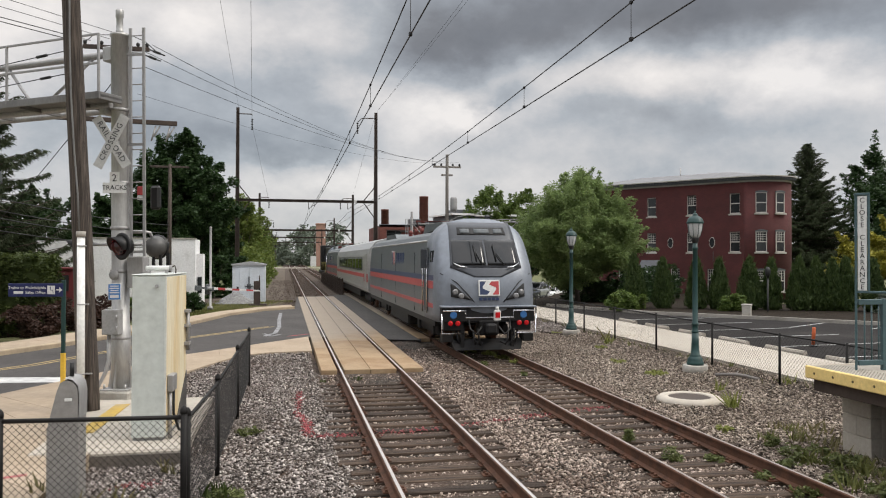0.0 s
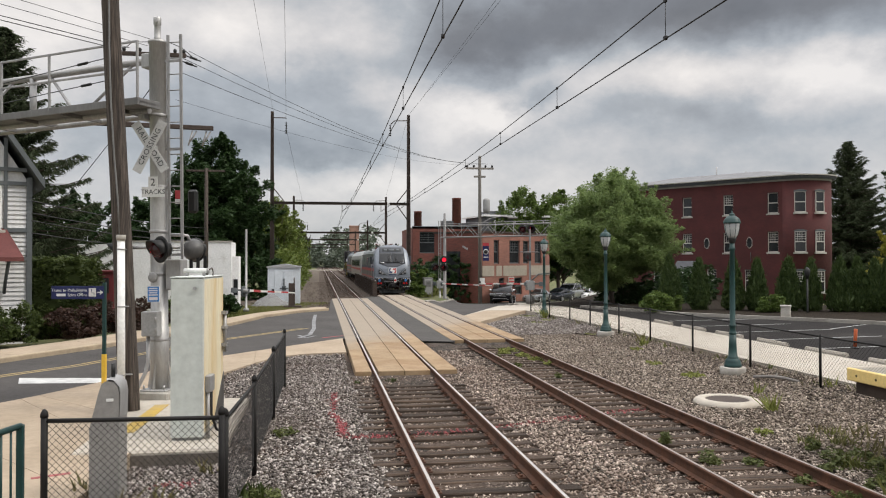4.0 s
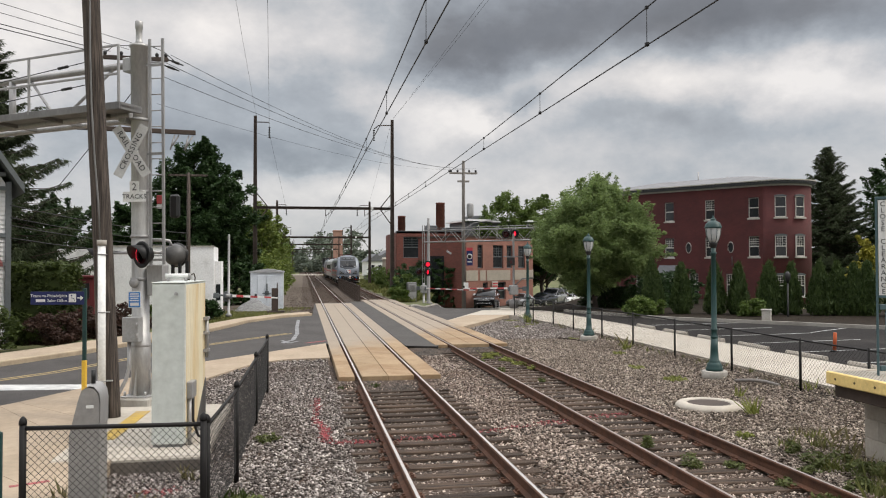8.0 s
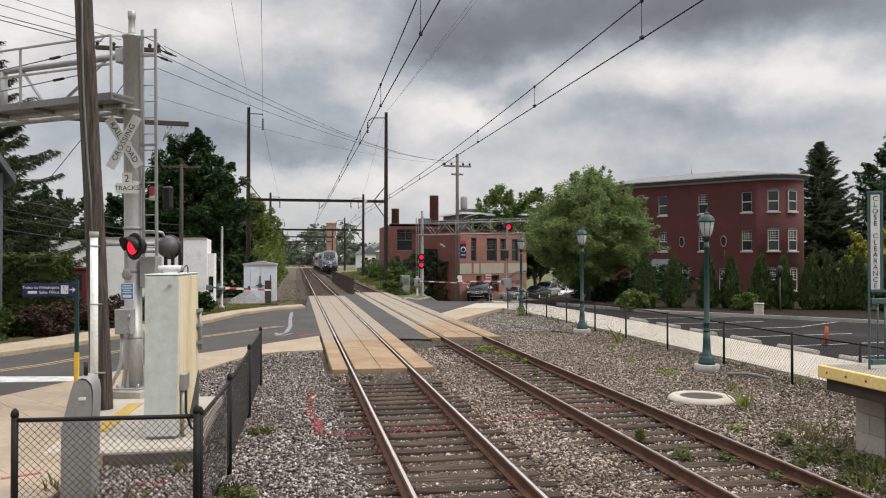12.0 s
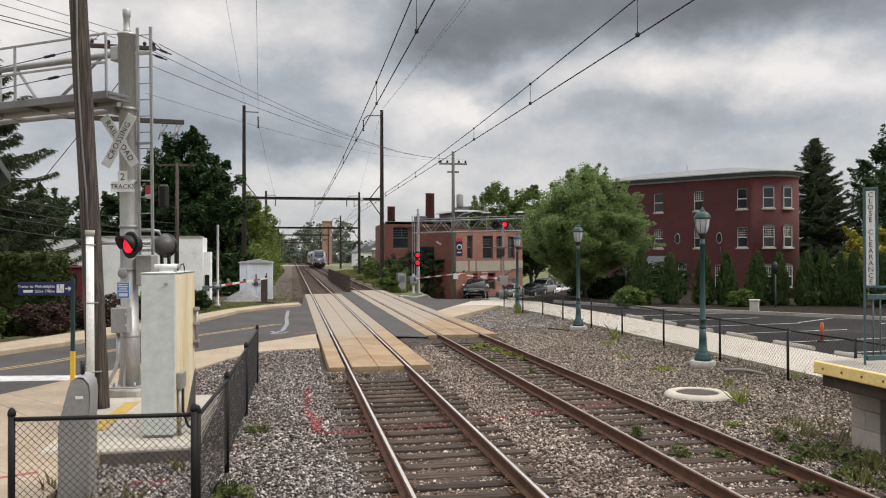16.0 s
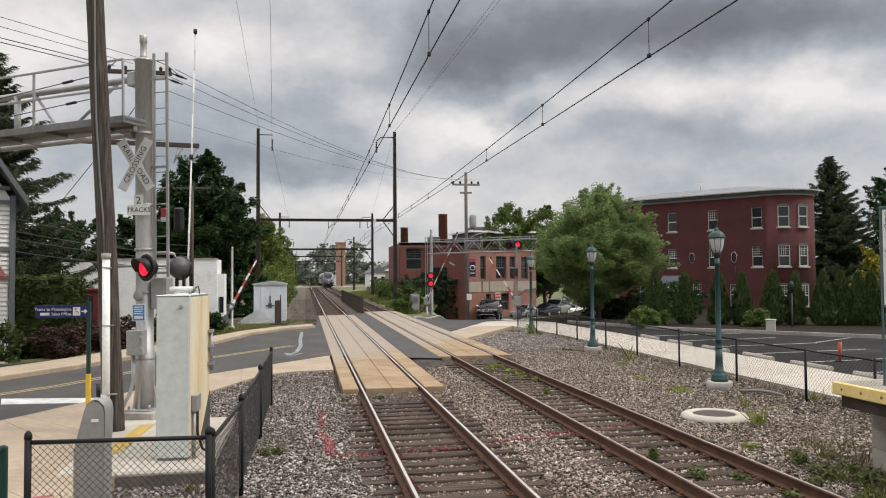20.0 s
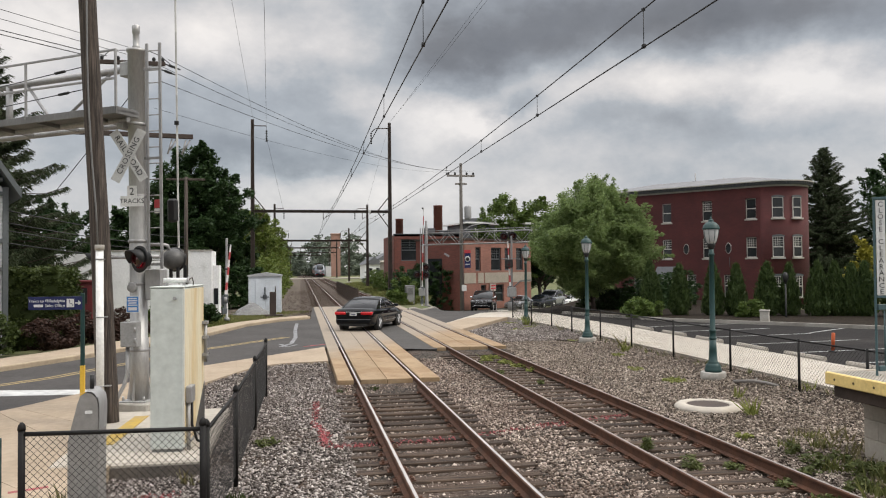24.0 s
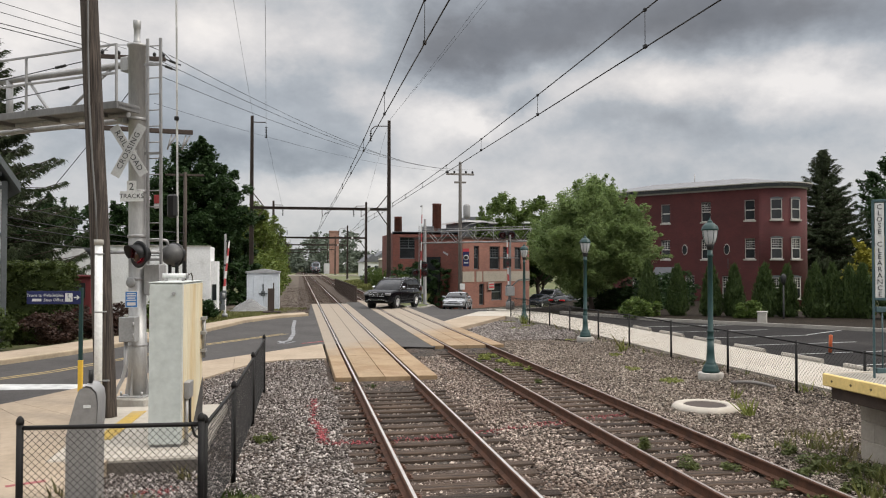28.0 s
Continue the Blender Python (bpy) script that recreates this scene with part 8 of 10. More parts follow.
def spruce_tree(at, height, spread, label, seed=1, mt=None, boughs=320, group="spruces"):
    """Boughs of uneven length that rise near the top, sag lower down and lift at the tips, with twigs hanging from them and gaps between."""
    gen = np.random.default_rng(seed)
    tree = thing("spruce_tree", label, "tree", pose(*at), group)
    part("trunk", Shape().rod((0, 0, 0), (0, 0, height), height * 0.017, 0.02, n=8), BARK, tree)
    frame_, P, D = Shape(), [], []
    for k in range(boughs):
        t = (k + gen.random()) / boughs
        t = t ** 0.9
        z0 = height * (0.05 + 0.945 * t)
        a = k * 2.39996 + gen.normal(0, 0.35)
        L = (spread * (1 - t) ** 0.92 + 0.10) * gen.uniform(0.55, 1.12)
        rise = float(np.interp(t, (0.0, 0.45, 0.75, 1.0), (-0.30, -0.12, 0.30, 0.9))) + gen.normal(0, 0.10)
        lift = 0.30 * (1 - t) * L * gen.uniform(0.5, 1.2)
        sag = 0.22 * (1 - t) * L
        at_s = lambda q: np.array((L * q * math.cos(a), L * q * math.sin(a), z0 + rise * L * q - sag * 4 * q * (1 - q) * 0.6 + lift * q ** 3))
        pts = [Vector(at_s(q)) for q in (0, 0.4, 0.75, 1.0)]
        for p, q in zip(pts, pts[1:]):
            frame_.rod(p, q, 0.028, 0.012, n=4, caps=False)
        out = np.array((math.cos(a), math.sin(a), 0.0))
        side = np.array((-math.sin(a), math.cos(a), 0.0))
        m = max(6, int(L * 11))
        for q in np.linspace(0.12, 1.0, m):
            c = at_s(q)
            w = 0.24 * L * (1.05 - q) * min(1.0, q * 3)
            for _ in range(12):
                o = gen.uniform(-1, 1)
                P.append(c + side * w * o + out * gen.normal(0, 0.08) + (0, 0, -0.05 * abs(o) * w - abs(gen.normal(0, 0.05))))
                D.append(out * gen.uniform(0.1, 0.9) + side * (0.8 * o + gen.normal(0, 0.2)) + np.array((0, 0, -gen.uniform(0.1, 1.3) * (1 - 0.8 * t))))
    tagged(part("bough_frame", frame_, BARK, tree), kind="stuff")
    P, D = np.array(P), np.array(D)
    n = len(P)
    D /= np.linalg.norm(D, axis=1)[:, None]
    W = np.cross(D, gen.normal(size=(n, 3)))
    W /= np.linalg.norm(W, axis=1)[:, None] + 1e-9
    ln = gen.uniform(0.14, 0.36, n)[:, None] * min(1.0, spread / 5.0 + 0.2)
    v = np.stack([P - W * ln * 0.11, P + W * ln * 0.11, P + D * ln], 1).reshape(-1, 3)
    part("needle_cover", raw_mesh("needle_cover", v, np.arange(3 * n).reshape(-1, 3), mt or SPRUCE), mt or SPRUCE, tree)
    return tree


def cone_shrub(at, h, r, seed, label="clipped dark green arborvitae", mt=None, group="arborvitae hedge", name="arborvitae"):
    gen = np.random.default_rng(seed)
    t = thing(name, label, "shrub", pose(*at), group)
    part("stem", Shape().rod((0, 0, 0), (0, 0, h * 0.9), 0.05, 0.01, n=6), BARK, t)
    n = 620
    z = gen.random(n) ** 0.85
    a = gen.uniform(0, 6.283, n)
    wide = lambda q: np.clip(1.03 - q ** 1.9, 0.03, 1) * np.clip(0.55 + q * 4, 0, 1)
    rr = r * wide(z) * (0.80 + 0.16 * np.sin(a * 5 + seed) + 0.12 * gen.random(n))
    cs = np.stack([rr * np.cos(a), rr * np.sin(a), z * h], 1)
    # flat sprays that stand upright
    c = np.repeat(cs, 12, 0) + gen.normal(0, 0.055, (n * 12, 3))
    d = gen.normal(0, 0.35, (n * 12, 3)) + (0, 0, 1.0)
    w = np.cross(d, gen.normal(size=(n * 12, 3)))
    w /= np.linalg.norm(w, axis=1)[:, None]
    s = gen.uniform(0.08, 0.2, n * 12)[:, None]
    v = np.stack([c - w * s * 0.22, c + w * s * 0.22, c + d * s], 1).reshape(-1, 3)
    part("foliage", raw_mesh("foliage", v, np.arange(len(v)).reshape(-1, 3), mt or CEDAR), mt or CEDAR, t)
    ks = (0.02, 0.15, 0.35, 0.55, 0.75, 0.9, 0.98)
    inner = [[(0.72 * r * float(wide(k)) * math.cos(q), 0.72 * r * float(wide(k)) * math.sin(q), k * h * 0.96) for q in [2 * math.pi * j / 12 for j in range(12)]] for k in ks]
    part("core", Shape().loft(inner), mt or CEDAR, t)
    return t


def mound_shrub(name, at, rx, ry, h, mt, label, seed=1, leaves=3500, leaf=0.09, group="", cat="shrub", rz=0, skew=False):
    gen = np.random.default_rng(seed)
    t = thing(name, label, cat, pose(at[0], at[1], at[2] + dip(at[0], at[1]), 0, 0, rz), group)
    n = max(30, int(50 * rx * ry))
    cs = []
    while len(cs) < n:
        q = gen.uniform(-1, 1, 3) * (1, 1, 0.5) + (0, 0, 0.5)
        if skew or q[0] ** 2 + q[1] ** 2 + max(0, q[2] - 0.25) ** 2 * 1.3 < 1:
            cs.append((q[0] * rx, q[1] * ry, q[2] * h * (0.92 + 0.12 * noise.noise(Vector((q[0] * rx * 1.5, q[1] * ry * 1.5, seed))))))
    cs = np.array(cs)
    v, f = leaf_cloud(cs, np.full(n, 0.24 if h > 0.6 else 0.12), max(6, leaves // n), leaf, gen)
    v[:, 2] = np.maximum(v[:, 2], 0.0)
    part("foliage", raw_mesh("foliage", v, f, mt), mt, t)
    stems = Shape()
    for c in cs[:: max(1, n // 14)]:
        stems.rod((c[0] * 0.3, c[1] * 0.3, 0), tuple(c), 0.02, 0.006, n=4)
    part("stem_bunch", stems, BARK, t)
    return t


# maple over the footpath, trees round the brick building
broad_tree("maple_tree", (16.3, 47.0, -0.1), 8.5, 4.3, 1.0, MAPLE, "broad green maple beside the parking lot", 260000, 0.08, 3, 1100, trunk_r=0.16, fluff=0.17, shoots=200, belly=0.45)
for k, (x, y, h, s) in enumerate([(21.4, 88, 14.0, 4.6), (27.0, 92, 13.6, 5.2), (30.5, 101, 10.5, 4.6), (24.5, 93, 9.5, 3.4), (37, 104, 12, 6)]):
    broad_tree("background_tree", (x, y, -0.3), h, s, h * 0.25, MIDGREEN if k in (0, 1, 4) else OAK, "green deciduous tree behind the buildings", 18000, 0.18, 20 + k, 150, "background trees", fluff=0.2, shoots=50)
spruce_tree((48.6, 68.0, -0.3), 14.6, 6.6, "tall dark spruce beside the brick building", 5, boughs=300)
spruce_tree((53.5, 73.0, -0.3), 11.5, 6.0, "dark spruce beside the brick building", 6)
for k, (x, y, h, s) in enumerate([(61, 70, 16.5, 6.0), (56.5, 66, 12.0, 5.5), (60, 62, 13.0, 5.0), (66, 66, 17, 6.5), (51, 58, 8.0, 4.0), (57, 55, 8.5, 4.0)]):
    broad_tree("background_tree", (x, y, -0.3), h, s, h * 0.12, OAK, "dark leafy tree beyond the parking lot", 16000, 0.2, 40 + k, 150, "background trees", fluff=0.19, shoots=50)
broad_tree("golden_tree", (37.7, 46.5, -0.2), 5.1, 2.9, 1.0, GOLD, "golden yellow-leaved small tree", 16000, 0.12, 51, 70, stretch=1.1, fluff=0.2, shoots=50)
broad_tree("golden_tree", (41.0, 45.5, -0.2), 6.8, 3.0, 1.4, GOLD, "golden yellow-leaved small tree", 14000, 0.12, 52, 60, fluff=0.2, shoots=50)
for k, (x, y, h, r) in enumerate([(19.0, 44.6, 3.4, 0.85), (22.4, 43.2, 2.9, 0.8), (25.2, 42.0, 3.0, 0.95), (26.4, 41.6, 2.7, 0.8), (27.7, 40.8, 3.15, 0.9), (30.2, 40.0, 3.0, 0.9), (31.4, 39.2, 2.7, 0.85), (32.4, 38.2, 3.2, 0.85), (33.5, 37.2, 3.4, 0.95), (28.7, 40.6, 3.0, 0.8), (23.6, 42.6, 2.8, 0.75), (29.5, 40.2, 2.7, 0.8), (38.2, 34.4, 3.1, 0.9), (20.6, 44.0, 2.9, 0.8), (34.6, 36.9, 2.7, 0.9), (35.9, 36.0, 2.6, 0.85), (37.0, 35.2, 2.9, 1.0)]):
    cone_shrub((-2.14 + 0.9 * (x + 2.14), 0.9 * y, 0.06), 1.75 + 0.32 * h, r * 0.70, 60 + k)
for k, (x, y, rx, h, mt) in enumerate([(17.9, 43.4, 1.3, 1.25, MIDGREEN), (23.6, 41.2, 1.0, 1.15, MIDGREEN), (31.6, 37.6, 1.2, 1.6, FARGREEN), (35.6, 34.6, 0.8, 1.2, MIDGREEN)]):
    mound_shrub("bush", (-2.14 + 0.9 * (x + 2.14), 0.9 * y, 0.06), rx * 0.85, rx * 0.7, h * 0.85, mt, "rounded olive-green bush in the mulch bed", 80 + k, 3200, 0.09, "bushes in the bed")
for k, (x, y, rx, h) in enumerate([(17.6, 48.6, 2.0, 1.7), (19.8, 47.4, 2.2, 2.0), (21.5, 49.0, 2.5, 2.5), (23.6, 50.5, 2.0, 2.6)]):
    mound_shrub("shrub", (x, y, -0.1), rx, 1.2, h, OAK, "dark shrub in the shade of the maple", 100 + k, 4200, 0.12, "shrubs under the maple")

# left side: dark oak, spruces, hedges and the wooded cutting
broad_tree("oak_tree", (-10.2, 62, -0.3), 12.7, 4.6, 1.5, OAK, "big dark green tree beside the line", 80000, 0.15, 9, 420, fluff=0.16, shoots=90)
spruce_tree((-17.4, 40.9, -0.3), 14.6, 6.4, "tall dark spruce with drooping boughs behind the white house", 7, boughs=330)
spruce_tree((-19.8, 46.0, -0.3), 13.0, 5.2, "dark spruce behind the white house", 8, boughs=220)
for k, (x, y, h, s, mt) in enumerate([(-20.5, 64, 8.6, 4.2, OAK), (-16.6, 68, 8.0, 3.6, OAK), (-26, 58, 10, 5, OAK), (-14.5, 74, 7.5, 3.2, OAK), (-12.5, 80, 11, 4.0, OAK)]):
    broad_tree("background_tree", (x, y, -0.3), h, s, 0.8, mt, "dark tree behind the white building", 14000, 0.2, 110 + k, 130, "background trees", fluff=0.2, shoots=40)
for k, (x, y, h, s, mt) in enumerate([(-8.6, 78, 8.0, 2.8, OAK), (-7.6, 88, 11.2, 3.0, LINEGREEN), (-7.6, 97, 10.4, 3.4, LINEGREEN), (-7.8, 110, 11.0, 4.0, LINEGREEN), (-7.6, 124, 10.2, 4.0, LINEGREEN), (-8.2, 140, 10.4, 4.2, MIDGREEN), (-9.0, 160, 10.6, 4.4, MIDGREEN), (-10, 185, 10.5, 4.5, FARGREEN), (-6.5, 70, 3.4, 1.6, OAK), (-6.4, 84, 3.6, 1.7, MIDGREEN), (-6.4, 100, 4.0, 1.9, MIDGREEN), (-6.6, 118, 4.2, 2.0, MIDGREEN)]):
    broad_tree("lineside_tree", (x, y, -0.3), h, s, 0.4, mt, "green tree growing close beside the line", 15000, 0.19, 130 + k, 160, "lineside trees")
for k, (x, y, r, h, mt) in enumerate([(-9.3, 59.5, 1.5, 3.4, OAK), (-7.4, 60.5, 1.5, 3.8, OAK), (-5.6, 62.5, 1.4, 3.6, OAK), (-5.3, 68, 1.3, 3.2, LINEGREEN), (-5.5, 75, 1.6, 4.2, LINEGREEN), (-5.5, 82, 1.5, 4.6, LINEGREEN), (-5.3, 91, 1.5, 4.2, LINEGREEN), (-5.4, 102, 1.7, 4.8, LINEGREEN), (-5.4, 116, 1.8, 4.8, LINEGREEN), (-5.4, 132, 2.0, 5.0, LINEGREEN)]):
    mound_shrub("lineside_shrub", (x, y, -0.3), r, r * (1.0 if y < 64 else 2.2), h, mt, "wild leafy shrub at the edge of the line", 230 + k, 3600, 0.17, "lineside shrubs")
hedge = thing("hedge", "dense green clipped hedge beside the white house", "hedge", pose(-13.6, 33.6, -0.1, 0, 0, -4))
core = Shape().box((-2.6, -0.7, 0), (2.35, 0.8, 2.85), 0.25)
part("core", core, HEDGE, hedge)
gen = np.random.default_rng(150)
n = 900
face = gen.random(n)
cs = np.stack([gen.uniform(-2.6, 2.35, n), np.where(face < 0.6, -0.72, gen.uniform(-0.7, 0.8, n)), np.where(face < 0.6, gen.uniform(0, 2.85, n), 2.88)], 1)
cs = np.concatenate([cs, np.stack([np.full(160, 2.38), gen.uniform(-0.7, 0.8, 160), gen.uniform(0, 2.85, 160)], 1)])
cs += gen.normal(0, 0.05, cs.shape)
v, f = leaf_cloud(cs, np.full(len(cs), 0.17), 20, 0.075, gen)
part("foliage", raw_mesh("foliage", v, f, HEDGE), HEDGE, hedge)
for k, (x, y) in enumerate([(-14.0, 29.2), (-12.6, 29.3), (-11.2, 30.4), (-10.2, 32.4), (-9.4, 34.6)]):
    mound_shrub("barberry_bush", (x, y, -0.05), 1.35, 0.8, 1.25 + 0.06 * (k % 2), BARBERRY if k > 1 else HEDGE, "dark reddish barberry bush behind the pavement" if k > 1 else "dense green bush behind the pavement", 160 + k, 4200, 0.08, "bushes behind the pavement", rz=60)
for k, (x, y) in enumerate([(-8.4, 37.5), (-7.9, 41.5), (-7.2, 44.5)]):
    mound_shrub("bush", (x, y, -0.1), 0.9 - 0.15 * k, 0.7, 1.5 - 0.2 * k, MIDGREEN if k == 0 else OAK, "yellow-green bush beside the pavement" if k == 0 else "low dark bush on the grass", 170 + k, 2800, 0.1, "bushes on the grass")
# right of the line: bushes before the factory
for k, (x, y, r, h, mt) in enumerate([(11.2, 73.6, 1.5, 5.6, OAK), (9.6, 75.5, 1.6, 4.4, OAK), (6.6, 66.5, 1.4, 2.3, MIDGREEN), (7.8, 72, 1.8, 3.0, OAK), (8.6, 80, 2.0, 3.2, OAK), (8.9, 90, 2.2, 2.8, MIDGREEN), (9.2, 101, 2.2, 2.6, MIDGREEN), (9.4, 115, 2.4, 2.8, MIDGREEN), (6.1, 64.0, 0.8, 1.2, MIDGREEN), (10.4, 130, 2.5, 3.0, FARGREEN)]):
    mound_shrub("bush", (x, y, -0.2), r, r * 0.8, h, mt, "wild green bush before the brick walls", 180 + k, 4200, 0.14, "bushes by the line")
# far woods down the line
gen = np.random.default_rng(5)
cs = np.stack([gen.uniform(-70, 90, 900), gen.uniform(300, 380, 900), gen.random(900) ** 1.3 * 15.5], 1)
cs[:, 2] *= 0.75 + 0.25 * np.sin(cs[:, 0] * 0.13) + 0.12 * np.sin(cs[:, 0] * 0.41)
v, f = leaf_cloud(cs, np.full(900, 2.4), 34, 0.95, gen)
solid("far_woods", raw_mesh("far_woods", v, f, FARGREEN), FARGREEN, "green woods far down the line with haze put into their colour", "woods", "stuff")
for k, (x, y, h, s) in enumerate([(30, 190, 13, 7), (40, 180, 12, 7), (-16, 225, 15, 6), (-20, 205, 13, 6), (-9, 320, 14, 7), (24, 330, 13, 8), (48, 130, 14, 7), (36, 128, 12, 6)]):
    broad_tree("distant_tree", (x, y, -0.3), h, s, h * 0.15, FARGREEN, "green tree in the distance with haze put into its colour", 4500, 0.55, 200 + k, 60, "distant trees")


def tuft(name, spots, mt, label, blade=0.2, n=40, seed=1, r=0.25):
    gen = np.random.default_rng(seed)
    vs, fs = [], []
    for x, y, z, s in spots:
        z += dip(x, y)
        for _ in range(int(n * s)):
            a, d = gen.uniform(0, 6.28), gen.random() ** 0.7 * r * s
            px, py = x + d * math.cos(a), y + d * math.sin(a)
            h = blade * s * gen.uniform(0.5, 1.3)
            lx, ly = gen.normal(0, 0.45 * h, 2)
            w = 0.006 + 0.012 * s
            q = gen.uniform(0, 6.28)
            ox, oy = w * math.cos(q), w * math.sin(q)
            k = len(vs)
            vs += [(px - ox, py - oy, z), (px + ox, py + oy, z), (px + lx * 0.5 + ox * 0.7, py + ly * 0.5 + oy * 0.7, z + h * 0.6), (px + lx, py + ly, z + h)]
            fs.append((k, k + 1, k + 2, k + 3))
    return solid(name, raw_mesh(name, vs, fs, mt), mt, label, "weeds", "stuff")




def leafy_weeds(spots, mt, label, leaf=0.035, seed=1):
    """Low broad-leaved weeds; spots (x, y, radius, height)."""
    gen = np.random.default_rng(seed)
    cs, rs = [], []
    for x, y, r, h in spots:
        h *= 0.75
        for _ in range(max(6, int(60 * r))):
            a, d = gen.uniform(0, 6.28), r * gen.random() ** 0.6
            cs.append((x + d * math.cos(a), y + d * math.sin(a), -0.2 + h * gen.random() * (1 - 0.6 * d / r)))
            rs.append(0.05 + 0.16 * min(r, h))
    v, f = leaf_cloud(np.array(cs), np.array(rs), 26, leaf, gen, long=2.0)
    v[:, 2] = np.maximum(v[:, 2], -0.24)
    return solid("weeds", raw_mesh("weeds", v, f, mt), mt, label, "weeds", "stuff")


leafy_weeds([(3.42, 12.0, 0.14, 0.26), (3.6, 10.8, 0.15, 0.28), (4.28, 9.6, 0.16, 0.12), (4.15, 10.6, 0.14, 0.10), (3.9, 19.2, 0.12, 0.12), (3.4, 21.4, 0.12, 0.1), (3.3, 23.4, 0.12, 0.08), (4.4, 8.8, 0.2, 0.14), (-2.75, 13.6, 0.2, 0.2), (-2.85, 9.9, 0.26, 0.22)], WEEDGREEN, "small green leafy weeds between the rails and along the fence", 0.034, 11)
leafy_weeds([(5.7, 9.85, 0.26, 0.3), (5.35, 10.4, 0.2, 0.34), (6.1, 9.3, 0.26, 0.24), (5.2, 9.2, 0.2, 0.2), (5.55, 11.2, 0.14, 0.24), (5.9, 10.6, 0.16, 0.2), (5.3, 8.5, 0.24, 0.26), (6.0, 8.4, 0.3, 0.3), (5.5, 7.6, 0.3, 0.28), (6.2, 10.1, 0.16, 0.18), (5.05, 10.1, 0.12, 0.12)], WEEDGREEN, "scattered green weeds beneath the platform edge", 0.038, 12)
tuft("weeds", [(5.5, 10.2, -0.24, 1.0), (5.8, 9.5, -0.24, 1.1), (6.3, 11.5, -0.24, 0.8), (5.75, 11.6, -0.24, 0.8), (5.2, 8.9, -0.24, 1.0), (6.1, 8.9, -0.24, 1.1), (5.6, 8.1, -0.24, 1.1), (6.6, 12.2, -0.24, 0.7)], WEED, "feathery green grass below the platform", 0.22, 50, 21, 0.22)
leafy_weeds([(7.45, 18.95, 0.34, 0.06), (7.3, 18.8, 0.26, 0.05), (7.4, 21.2, 0.24, 0.08), (5.45, 12.4, 0.16, 0.08), (8.3, 24.6, 0.22, 0.08), (8.9, 36.6, 0.4, 0.14), (7.9, 35.4, 0.4, 0.1)], LIMEWEED, "pale yellow-green mats of weed in the gravel", 0.03, 13)
tuft("weeds", [(6.78, 14.3, -0.22, 0.9), (7.64, 16.2, -0.22, 0.7), (8.9, 25.4, -0.2, 1.0), (9.1, 38.0, -0.15, 1.2), (9.3, 16.0, -0.2, 0.9)], LIMEWEED, "upright grassy weed clumps in the gravel", 0.36, 40, 1, 0.14)
leafy_weeds([(4.0, 24.9, 0.3, 0.16), (4.15, 23.7, 0.26, 0.14), (4.3, 22.7, 0.24, 0.12), (4.4, 21.6, 0.2, 0.1), (3.75, 24.4, 0.2, 0.1), (8.7, 39.4, 0.5, 0.12), (8.5, 29.6, 0.26, 0.08)], LIMEWEED, "yellow-green weeds between the ties and on the corner", 0.03, 17)
tuft("weeds", [(3.85, 25.0, -0.2, 0.8), (4.2, 23.3, -0.2, 0.7), (4.4, 22.3, -0.2, 0.6)], WEED, "grassy weeds between the ties", 0.16, 40, 9, 0.2)
tuft("weeds", [(9.3, 26.3, -0.2, 1.0), (9.28, 29.6, -0.2, 0.9), (9.3, 33.0, -0.2, 0.8)], DRYWEED, "tall dry seed stalks along the fence", 0.5, 16, 10, 0.16)
tuft("weeds", [(-0.35, 19.1, -0.22, 0.9), (-1.2, 19.0, -0.22, 0.8), (-2.95, 10.0, -0.15, 1.2)], HEDGE, "thin green weeds along the near fence", 0.13, 40, 3, 0.16)
tuft("weeds", [(5.6 + 0.22 * ((k * 5) % 7), 8.4 + 0.33 * k, -0.24, 0.7 + 0.1 * ((k * 3) % 5)) for k in range(13)], DRYWEED, "dry grass and seed stalks near the platform", 0.22, 26, 4, 0.3)
tuft("weeds", [(7.6 + 0.25 * (k % 6), 67 + 1.3 * k, -0.25, 4.0) for k in range(60)] + [(6.4 + 0.2 * (k % 5), 64 + 2.1 * k, -0.25, 3.0) for k in range(40)], WEED, "tall pale grass beside the line", 0.11, 90, 5, 0.32)
tuft("weeds", [(-8.6 + 0.5 * (k % 7) + 0.06 * k, 43 + 0.5 * (k // 2), -0.28, 3.0) for k in range(50)], WEED, "rough grass on the verge", 0.045, 90, 6, 0.4)
tuft("weeds", [(9.25 + 0.1 * (k % 3), 10 + 1.1 * k, -0.2, 1.0) for k in range(26)], WEED, "thin weeds along the fence", 0.26, 12, 7, 0.2)

tuft("weeds", [(-4.9, 9.0, -0.1, 1.5), (-4.55, 9.5, -0.15, 1.3), (-4.1, 9.9, -0.2, 1.2), (-4.95, 10.1, -0.1, 1.2), (-3.7, 11.4, -0.2, 1.0)], DRYWEED, "dry brown weeds behind the near fence", 0.2, 18, 8, 0.16)
# red survey paint on the stones
paint = thing("survey_paint", "splashes of red survey paint on the ballast", "paint marking", kind="structure")


